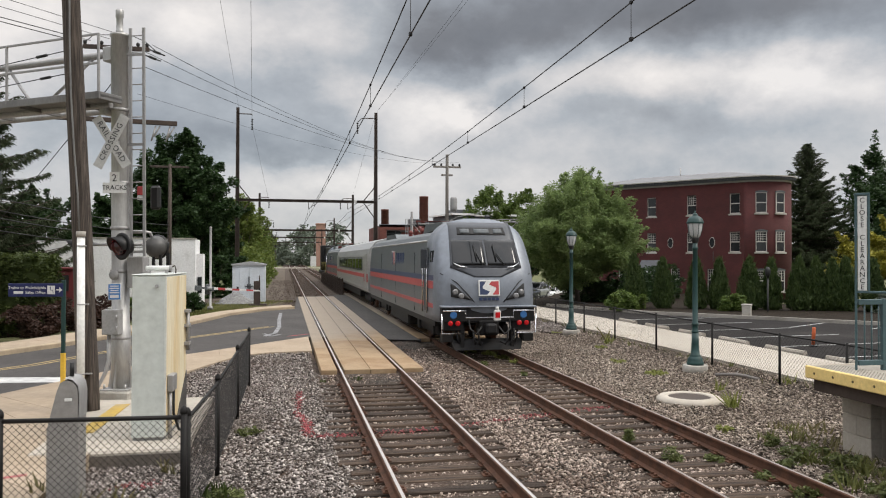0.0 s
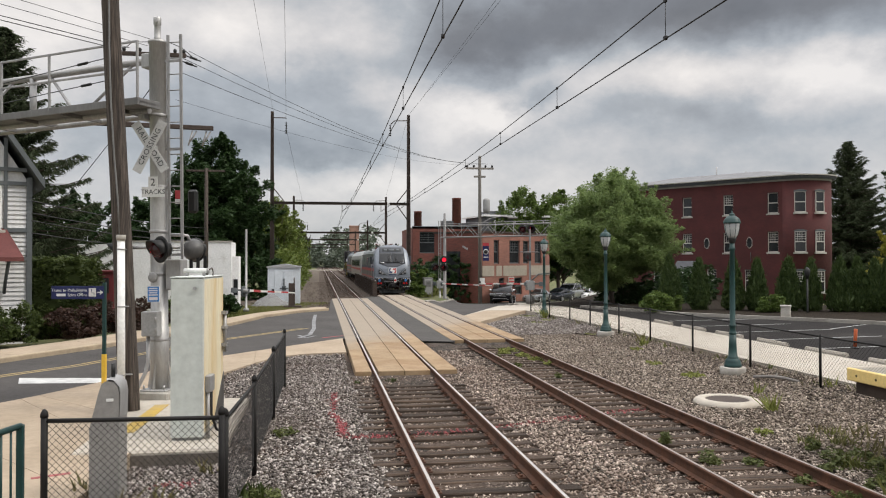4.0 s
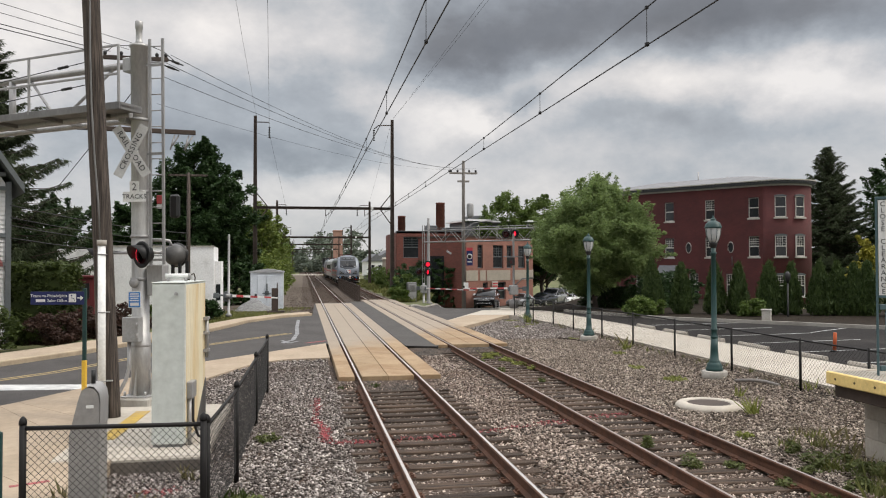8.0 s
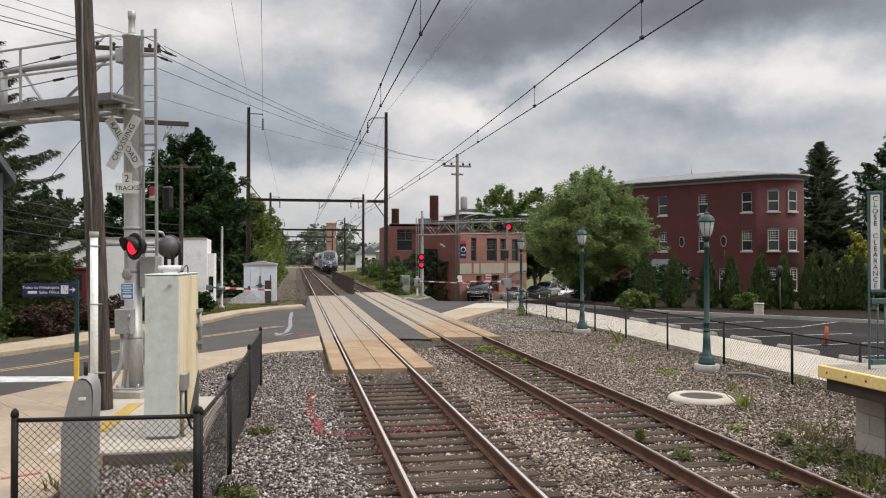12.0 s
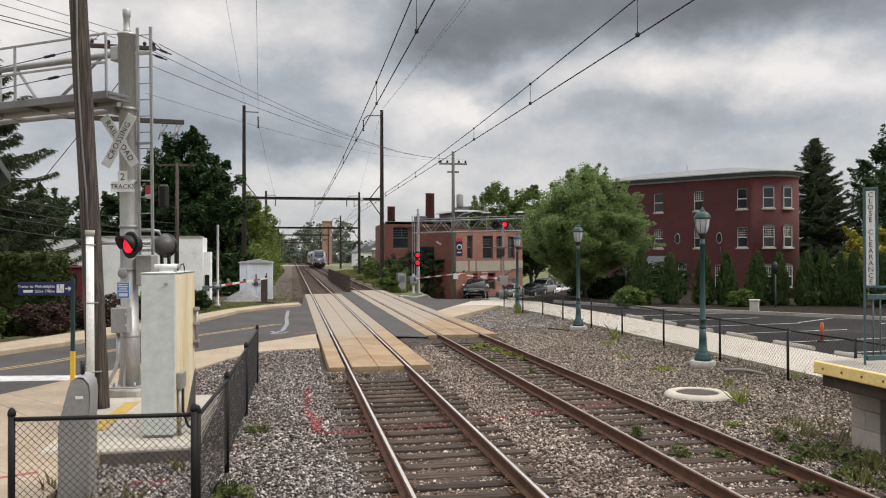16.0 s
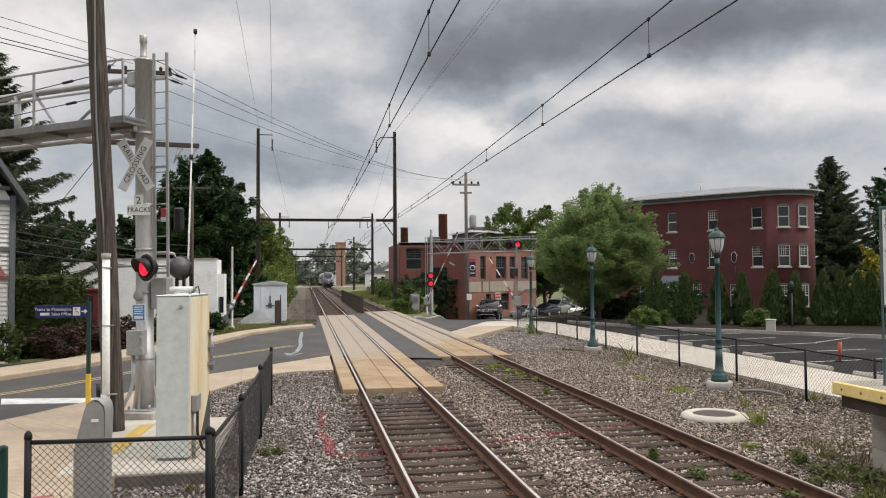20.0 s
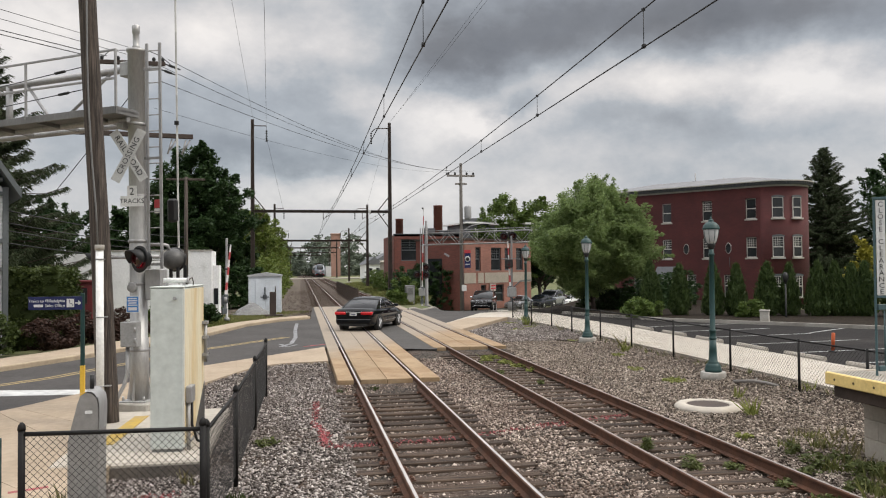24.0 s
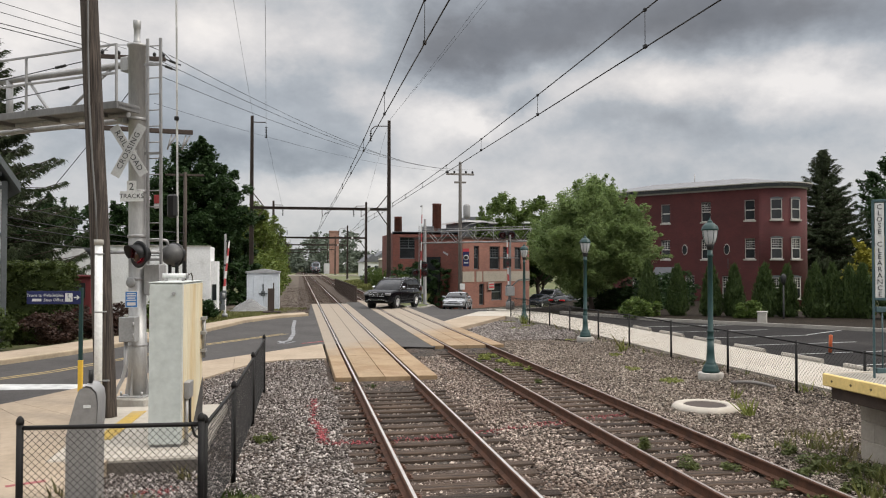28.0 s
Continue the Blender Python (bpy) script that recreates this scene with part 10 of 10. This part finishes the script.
    for k in range(5):
        part("name_bar", Shape().box((-0.30 + 0.125 * k, nose_y(0, 1.62) - 0.02, 1.575), (-0.205 + 0.125 * k, nose_y(0, 1.62) + 0.03, 1.66), 0.005), TRAINBLUE, lo)
    part("bumper", Shape().box((-1.44, -0.04, 1.36), (1.44, 0.35, 1.42), 0.02), LOCOGREY, lo, "grey bumper shelf")
    part("beam", Shape().box((-1.4, 0.05, 0.95), (1.4, 1.2, 1.37), 0.02), UNDER, lo)
    part("hose_rail", Shape().path([(-1.4, -0.06, 1.28), (-0.72, -0.06, 1.28), (-0.72, -0.08, 1.08), (0.72, -0.08, 1.08), (0.72, -0.06, 1.28), (1.4, -0.06, 1.28)], 0.02, 6), CHROME, lo)
    part("rear_marker", Shape().box((0.1, -0.2, 0.98), (0.3, -0.08, 1.3), 0.03).rod((0.2, -0.14, 1.3), (0.2, -0.14, 1.4), 0.05), SIGNW, lo, "white flashing rear-end marker")
    part("rear_marker_lamp", Shape().box((0.13, -0.21, 1.08), (0.27, -0.2, 1.24)), TAILRED, lo)
    part("coupler", Shape().box((-0.16, -0.35, 0.62), (0.16, 0.6, 0.92), 0.05).box((-0.3, 0.0, 0.55), (0.3, 0.5, 1.0), 0.05), UNDER, lo, "dark coupler")
    for x, a, b in ((-0.5, 0.7, 0.3), (-0.35, 0.75, 0.28), (0.55, 0.8, 0.3), (0.75, 0.75, 0.35)):
        part("hose", Shape().path([(x, 0.0, a), (x * 0.98, -0.12, (a + b) / 2), (x * 0.85, -0.1, b), (x * 0.6, 0.0, b + 0.08)], 0.03, 6), BLACKM, lo)
    for s in (-1, 1):
        part("sand_pipe", Shape().path([(s * 0.95, 0.3, 0.8), (s * 0.9, 0.2, 0.45), (s * 0.78, 0.25, 0.2)], 0.035, 6), UNDER, lo)
        part("guard_iron", Shape().box((s * 0.76 - 0.06, 0.15, 0.1), (s * 0.76 + 0.06, 0.35, 0.8), 0.015), UNDER, lo)
        part("cable_loop", Shape().path([(s * 0.62, 0.02, 1.0), (s * 0.6, -0.14, 0.75), (s * 0.42, -0.16, 0.6), (s * 0.25, -0.1, 0.82)], 0.028, 6), BLACKM, lo)
        part("step_box", Shape().box((s * 1.22 - 0.16, 0.08, 0.36), (s * 1.22 + 0.16, 0.5, 0.6), 0.02), UNDER, lo)
    part("plough", Shape().add([(-1.0, 0.1, 0.12), (1.0, 0.1, 0.12), (1.1, 0.3, 0.42), (-1.1, 0.3, 0.42), (-1.0, 0.4, 0.12), (1.0, 0.4, 0.12), (1.1, 0.5, 0.42), (-1.1, 0.5, 0.42)], [(0, 1, 2, 3), (7, 6, 5, 4), (3, 2, 6, 7), (0, 4, 5, 1), (0, 3, 7, 4), (1, 5, 6, 2)]), UNDER, lo)
    # sides
    for s in (-1, 1):
        xo = s * 1.472
        for z0, z1, mt, nm in ((2.13, 2.29, TRAINBLUE, "blue_band"), (1.88, 2.11, TRAINRED, "red_band"), (1.30, 1.43, TRAINRED, "red_line")):
            part(nm, Shape().box((xo - 0.008, 1.1, z0), (xo + 0.008, length - 0.1, z1)), mt, lo)
        part("cab_door", Shape().box((xo - 0.015, 1.95, 1.15), (xo + 0.015, 2.6, 3.15), 0.008), LOCODARK, lo)
        part("door_window", Shape().box((xo - 0.02, 2.08, 2.3), (xo + 0.02, 2.48, 3.0), 0.008), CARGLASS, lo)
        part("handrail", Shape().rod((xo + s * 0.05, 1.9, 1.1), (xo + s * 0.05, 1.9, 3.0), 0.022).rod((xo + s * 0.05, 2.66, 1.1), (xo + s * 0.05, 2.66, 3.0), 0.022), CHROME, lo)
        part("cab_window", Shape().box((s * 1.42 - 0.03, 1.25, 2.45), (s * 1.42 + 0.03, 1.75, 3.05), 0.02), CARGLASS, lo)
        es = part("emblem_side", Shape().box((s * 1.45 - 0.01, 9.6, 2.5), (s * 1.45 + 0.014, 10.5, 3.1)), SIGNW, lo, "white emblem with red and blue halves")
        part("emblem_half", Shape().box((s * 1.45 - 0.016, 9.66, 2.55), (s * 1.45 + 0.018, 9.98, 3.05)), TRAINRED, es)
        part("emblem_half", Shape().box((s * 1.45 - 0.016, 10.15, 2.55), (s * 1.45 + 0.018, 10.44, 3.05)), TRAINBLUE, es)
        for k in range(5):
            part("name_bar", Shape().box((s * 1.45 - 0.01, 7.2 + 0.46 * k, 2.58), (s * 1.45 + 0.014, 7.52 + 0.46 * k, 3.02)), TRAINBLUE, lo)
        part("gutter", Shape().rod((s * 1.38, 2.6, 3.36), (s * 1.38, length - 0.1, 3.36), 0.03, n=6), STAINLESS, lo, "pale rain gutter")
        for k in range(3):
            part("panel_seam", Shape().box((s * 1.46 - 0.012, 4.6 + 4.7 * k, 1.0), (s * 1.46 + 0.013, 4.615 + 4.7 * k, 3.0)), LOCODARK, lo)
        part("sill", Shape().box((s * 1.38 - 0.05, 1.0, 0.75), (s * 1.38 + 0.05, length, 0.95)), UNDER, lo)
        part("mirror", Shape().box((s * 1.62 - 0.1, 1.85, 2.5), (s * 1.62 + 0.1, 1.92, 3.1), 0.02), LOCODARK, lo)
    for yc in (3.9, length - 3.3):
        tb = part("bogie", Shape().box((-1.15, yc - 1.9, 0.38), (-0.95, yc + 1.9, 0.72), 0.03).box((0.95, yc - 1.9, 0.38), (1.15, yc + 1.9, 0.72), 0.03).box((-0.9, yc - 0.3, 0.35), (0.9, yc + 0.3, 0.7), 0.03), UNDER, lo)
        for dy in (-1.3, 1.3):
            part("wheelset", Shape().lathe([(0.53, -0.80), (0.56, -0.78), (0.53, -0.72), (0.53, -0.67), (0.1, -0.66), (0.1, 0.66), (0.53, 0.67), (0.53, 0.72), (0.56, 0.78), (0.53, 0.80)], 20, (0, yc + dy, 0.53), axis="x"), RUST, tb)
            for s in (-1, 1):
                part("axle_box", Shape().box((s * 1.12 - 0.1, yc + dy - 0.22, 0.34), (s * 1.12 + 0.1, yc + dy + 0.22, 0.8), 0.04), UNDER, tb)
    part("underframe_tank", Shape().box((-1.3, 7.0, 0.3), (1.3, length - 7.0, 0.9), 0.05), UNDER, lo)
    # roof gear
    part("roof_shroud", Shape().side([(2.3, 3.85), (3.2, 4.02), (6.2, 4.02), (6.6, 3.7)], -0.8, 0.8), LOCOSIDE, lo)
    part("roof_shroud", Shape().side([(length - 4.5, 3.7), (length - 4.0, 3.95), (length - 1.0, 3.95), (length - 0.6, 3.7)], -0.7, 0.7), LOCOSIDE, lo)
    pan = Shape().path([(-0.5, 8.0, 3.87), (0.5, 8.0, 3.87), (0.3, 10.6, 4.14), (-0.3, 10.6, 4.14), (-0.5, 8.0, 3.87)], 0.04, 6).path([(-0.3, 10.6, 4.14), (-0.8, 8.2, 4.27), (0.8, 8.2, 4.27), (0.3, 10.6, 4.14)], 0.035, 6)
    part("pantograph", pan, PANTORED, lo, "dull red folded pantograph")
    for k in range(6):
        part("roof_insulator", Shape().lathe([(0.05, 3.72), (0.11, 3.77), (0.06, 3.84), (0.11, 3.89), (0.05, 4.00)], 10, ((-1) ** k * 0.55, 7.6 + 0.7 * k, 0)), PANTORED, lo)
    part("bus_bar", Shape().rod((0.5, 7, 4.02), (0.5, 13.5, 4.02), 0.03), RUSTSTEEL, lo)
    part("horn", Shape().lathe([(0.03, 0), (0.04, 0.3), (0.1, 0.45)], 10, (0.5, 1.7, 4.12), axis="y"), BLACKM, lo)
    return lo


loco = locomotive("locomotive", "grey electric locomotive with red and blue bands", pose(C2, 22, 0))
coach = thing("passenger_coach", "silver passenger coach with a dark window band and red end", "railway coach", pose(C2, 41.6, 0))
sec = [(1.42, 0.95), (1.52, 1.1), (1.52, 2.9), (1.42, 3.3), (1.1, 3.7), (0.5, 3.88)]
part("body", Shape().loft([[(w_, y, z) for w_, z in sec] + [(-w_, y, z) for w_, z in sec[::-1]] for y in (0, 25.4)], smooth=False), STAINLESS, coach, "fluted silver body")
for s in (-1, 1):
    part("window_band", Shape().box((s * 1.525 - 0.008, 3.0, 2.1), (s * 1.525 + 0.008, 22.4, 2.85)), LOCODARK, coach)
    for k in range(9):
        part("window", Shape().box((s * 1.53 - 0.012, 3.3 + 2.1 * k, 2.18), (s * 1.53 + 0.012, 5.1 + 2.1 * k, 2.78), 0.008), CARGLASS, coach)
    for k in range(6):
        part("flute", Shape().box((s * 1.525 - 0.012, 2.2, 1.15 + 0.12 * k), (s * 1.525 + 0.012, 23.2, 1.2 + 0.12 * k)), STAINLESS, coach)
    part("red_band", Shape().box((s * 1.525 - 0.012, 0.05, 1.5), (s * 1.525 + 0.012, 2.1, 1.95)), TRAINRED, coach)
    part("red_line", Shape().box((s * 1.53 - 0.012, 2.1, 1.72), (s * 1.53 + 0.012, 25.0, 1.92)), TRAINRED, coach)
    for y in (0.7, 23.6):
        part("door", Shape().box((s * 1.525 - 0.015, y, 1.1), (s * 1.525 + 0.015, y + 0.95, 3.05), 0.01), STAINLESS, coach)
for y in (0.0, 25.4):
    part("end_door", Shape().box((-0.5, y - 0.06, 1.1), (0.5, y + 0.06, 3.2), 0.02), LOCODARK, coach)
    for s in (-1, 1):
        part("end_panel", Shape().box((s * 1.0 - 0.35, y - 0.04, 1.1), (s * 1.0 + 0.35, y + 0.04, 1.75), 0.01), TRAINRED, coach)
for yc in (3.6, 21.8):
    tb = part("bogie", Shape().box((-1.15, yc - 1.6, 0.35), (-0.95, yc + 1.6, 0.65), 0.03).box((0.95, yc - 1.6, 0.35), (1.15, yc + 1.6, 0.65), 0.03).box((-1, yc - 0.3, 0.3), (1, yc + 0.3, 0.7)), UNDER, coach)
    for dy in (-1.2, 1.2):
        part("wheelset", Shape().lathe([(0.46, -0.8), (0.46, -0.67), (0.1, -0.66), (0.1, 0.66), (0.46, 0.67), (0.46, 0.8)], 18, (0, yc + dy, 0.46), axis="x"), RUST, tb)
part("underframe", Shape().box((-1.3, 6.5, 0.45), (1.3, 19, 0.95), 0.05).box((-1.35, 0.2, 0.85), (1.35, 25.2, 0.96)), UNDER, coach)
part("coupler", Shape().box((-0.15, -0.7, 0.62), (0.15, 0, 0.92), 0.04), RUST, coach)
loco_2 = copy_thing(loco, pose(C2, 86.6, 0, 0, 0, 180))
tagged(loco_2, "grey electric locomotive coupled behind the coach")
hood = thing("diesel_locomotive", "black diesel freight locomotive with yellow handrails", "locomotive", pose(C2, 87.4, 0))
part("frame", Shape().box((-1.5, 0, 0.9), (1.5, 17.5, 1.3), 0.03), UNDER, hood)
part("long_hood", Shape().box((-0.9, 0.8, 1.3), (0.9, 11.5, 4.1), 0.08), BLACKM, hood)
part("cab", Shape().box((-1.45, 11.5, 1.3), (1.45, 14.2, 4.4), 0.08), BLACKM, hood)
part("short_hood", Shape().box((-0.9, 14.2, 1.3), (0.9, 16.6, 2.9), 0.08), BLACKM, hood)
part("tank", Shape().box((-1.3, 6, 0.3), (1.3, 11, 0.95), 0.05), UNDER, hood)
for s in (-1, 1):
    part("handrail", Shape().path([(s * 1.45, 0.2, 2.3), (s * 1.45, 11.4, 2.3)], 0.025, 5), DULLYEL, hood)
    for k in range(7):
        part("stanchion", Shape().rod((s * 1.45, 0.2 + 1.85 * k, 1.3), (s * 1.45, 0.2 + 1.85 * k, 2.3), 0.025, n=5), DULLYEL, hood)
    part("step_well", Shape().box((s * 1.4 - 0.1, 0.0, 0.4), (s * 1.4 + 0.1, 0.6, 1.3), 0.02), DULLYEL, hood)
for yc in (3.2, 14.2):
    part("bogie", Shape().box((-1.2, yc - 2.0, 0.0), (1.2, yc + 2.0, 0.8), 0.05), UNDER, hood)
TRAIN = [(loco, 0.0, 0), (coach, 19.6, 0), (loco_2, 64.6, 180), (hood, 65.4, 0)]


# ---- what moves ----
def path_points(rows, step=0.05):
    """Times, places and headings along a smooth line through rows of (t, x, y)."""
    t = np.array([r[0] for r in rows], float)
    out = []
    for axis in (1, 2):
        p = np.array([r[axis] for r in rows], float)
        flat = np.zeros(len(p))
        for k in range(1, len(p) - 1):
            a, b = (p[k] - p[k - 1]) / (t[k] - t[k - 1]), (p[k + 1] - p[k]) / (t[k + 1] - t[k])
            flat[k] = 0 if a * b <= 0 else 2 * a * b / (a + b)
        flat[0], flat[-1] = (p[1] - p[0]) / (t[1] - t[0]), (p[-1] - p[-2]) / (t[-1] - t[-2])
        out.append((p, flat))
    ts = np.arange(t[0], t[-1] + 1e-6, step)
    pts = []
    for s in ts:
        k = min(max(np.searchsorted(t, s, "right") - 1, 0), len(t) - 2)
        h = t[k + 1] - t[k]
        u = (s - t[k]) / h
        xy = []
        for p, m_ in out:
            xy.append((2 * u ** 3 - 3 * u ** 2 + 1) * p[k] + (u ** 3 - 2 * u ** 2 + u) * h * m_[k] + (-2 * u ** 3 + 3 * u ** 2) * p[k + 1] + (u ** 3 - u ** 2) * h * m_[k + 1])
        pts.append(xy)
    return ts, np.array(pts)


def drive(ob, wheels, rows, heading0, r, slant=0.0, step=0.05):
    """Keys a car along its way, with its wheels rolling; slant turns its heading off the path to fit the camera's view.
    """
    ts, pts = path_points(rows, step)
    head, keys, rolled, total = heading0, [], [], 0.0
    for k, s in enumerate(ts):
        d = pts[min(k + 2, len(ts) - 1)] - pts[max(k - 2, 0)]
        if np.hypot(*d) > 0.06:
            want = math.degrees(math.atan2(-d[0], d[1])) + slant
            turn = (want - head + 180) % 360 - 180
            head += turn * 0.35
        if k:
            total += float(np.hypot(*(pts[k] - pts[k - 1])))
        keys.append((float(s), pts[k][0], pts[k][1], head))
        rolled.append((float(s), total))
    rows_out = [q for i, q in enumerate(keys) if i % 3 == 0 or i == len(keys) - 1]
    if rows_out[0][0] > 0:
        rows_out.insert(0, (0.0, *rows_out[0][1:]))
    if rows_out[-1][0] < 28:
        rows_out.append((28.0, *rows_out[-1][1:]))
    keyed = []
    for s, x, y, h in rows_out:
        ax, ay = -math.sin(radians(h)) * 1.4, math.cos(radians(h)) * 1.4
        z0, z1 = dip(x - ax, y - ay), dip(x + ax, y + ay)
        keyed.append((s, pose(x, y, (z0 + z1) / 2 - 0.02, 0, 0, h) @ Matrix.Rotation(math.atan2(z1 - z0, 2.8), 4, "X")))
    walk(ob, keyed)
    for wl in wheels:
        at = wl.matrix_basis.translation.copy()
        spin = [(0.0, 0.0)] if rolled[0][0] > 0 else []
        last = None
        for s, dist in rolled:
            a = math.degrees(dist / r)
            if last is None or a - last > 55 or s == rolled[-1][0]:
                spin.append((s, a))
                last = a
        if spin[-1][0] < 28:
            spin.append((28.0, spin[-1][1]))
        walk(wl, [(s, pose(*at, -a, 0, 0)) for s, a in spin])


def motions():
    way = [(0, 22.0), (1, 32.35), (2, 42.7), (3, 52.8), (6, 82.8), (8, 102.2), (11, 130.5), (14.5, 161.0), (17, 182.0), (20, 208.0), (24, 243.0), (28, 276.0)]
    for ob, back, turned in TRAIN:
        walk(ob, [(t, pose(C2, y + back, 0, 0, 0, turned)) for t, y in way])
    for lamp, beat in FLASHERS:
        at = lamp.matrix_basis.translation.copy()
        on, off = {"first": (0.012, 0.47), "second": (0.512, 0.97), "steady": (0.012, 5.0)}[beat]
        edges = [((k + e) / 0.756, lit) for k in range(-1, 18) for e, lit in ((on, True), (off, False)) if beat != "steady"]
        lit, angle, rows = beat != "first", 0 if beat != "first" else 180, []
        rows.append((0.0, angle))
        for t, want in sorted(edges) + [(22.4, False)]:
            if 0.01 < t < 22.41 and want != lit:
                rows += [(t - 0.034, angle), (t, angle + 60), (t + 0.034, angle + 120), (t + 0.067, angle + 180)]
                lit, angle = want, angle + 180
        rows.append((28.0, angle))
        walk(lamp, [(max(t, 0.0), pose(*at, 0, 0, a)) for t, a in rows])
    for arm, base, rows in GATES:
        full = []
        for (t0, a0), (t1, a1) in zip(rows, rows[1:]):
            n = max(1, int((t1 - t0) / 0.25)) if abs(a1 - a0) > 3 else 1
            full += [(t0 + (t1 - t0) * k / n, a0 + (a1 - a0) * k / n) for k in range(n)]
        full.append(rows[-1])
        walk(arm, [(t, base @ Matrix.Rotation(radians(a), 4, "X")) for t, a in full])
    drive(sedan, sedan_wheels, [(18.0, -24.0, -4.5), (20.0, -13.9, 9.2), (21.0, -10.4, 16.3), (21.5, -8.7, 20.0), (22.5, -5.1, 26.4), (23.5, -0.98, 32.8), (24.0, 1.15, 36.9), (24.5, 3.3, 41.0), (25.0, 5.4, 44.9), (25.5, 7.7, 49.6), (26.0, 10.5, 55.4), (26.5, 13.5, 61.8), (27.0, 17.0, 69.0), (28.0, 25.6, 78.5)], -25, 0.335, 3)
    drive(suv, suv_wheels, [(0, 15.0, 71.4), (23.0, 15.0, 71.4), (24.0, 14.45, 69.6), (25.0, 12.9, 66.7), (26.0, 10.4, 63.2), (26.5, 8.8, 60.2), (27.0, 7.15, 57.0), (27.5, 5.7, 54.8), (28.0, 4.2, 52.4)], 160, 0.41)
    drive(silver, silver_wheels, [(0, 20.0, 77.6), (24.3, 20.0, 77.6), (25.5, 18.8, 76.0), (26.5, 16.6, 73.6), (27.0, 15.0, 71.9), (27.5, 12.95, 67.6), (28.0, 10.35, 60.8)], 145, 0.335)


motions()
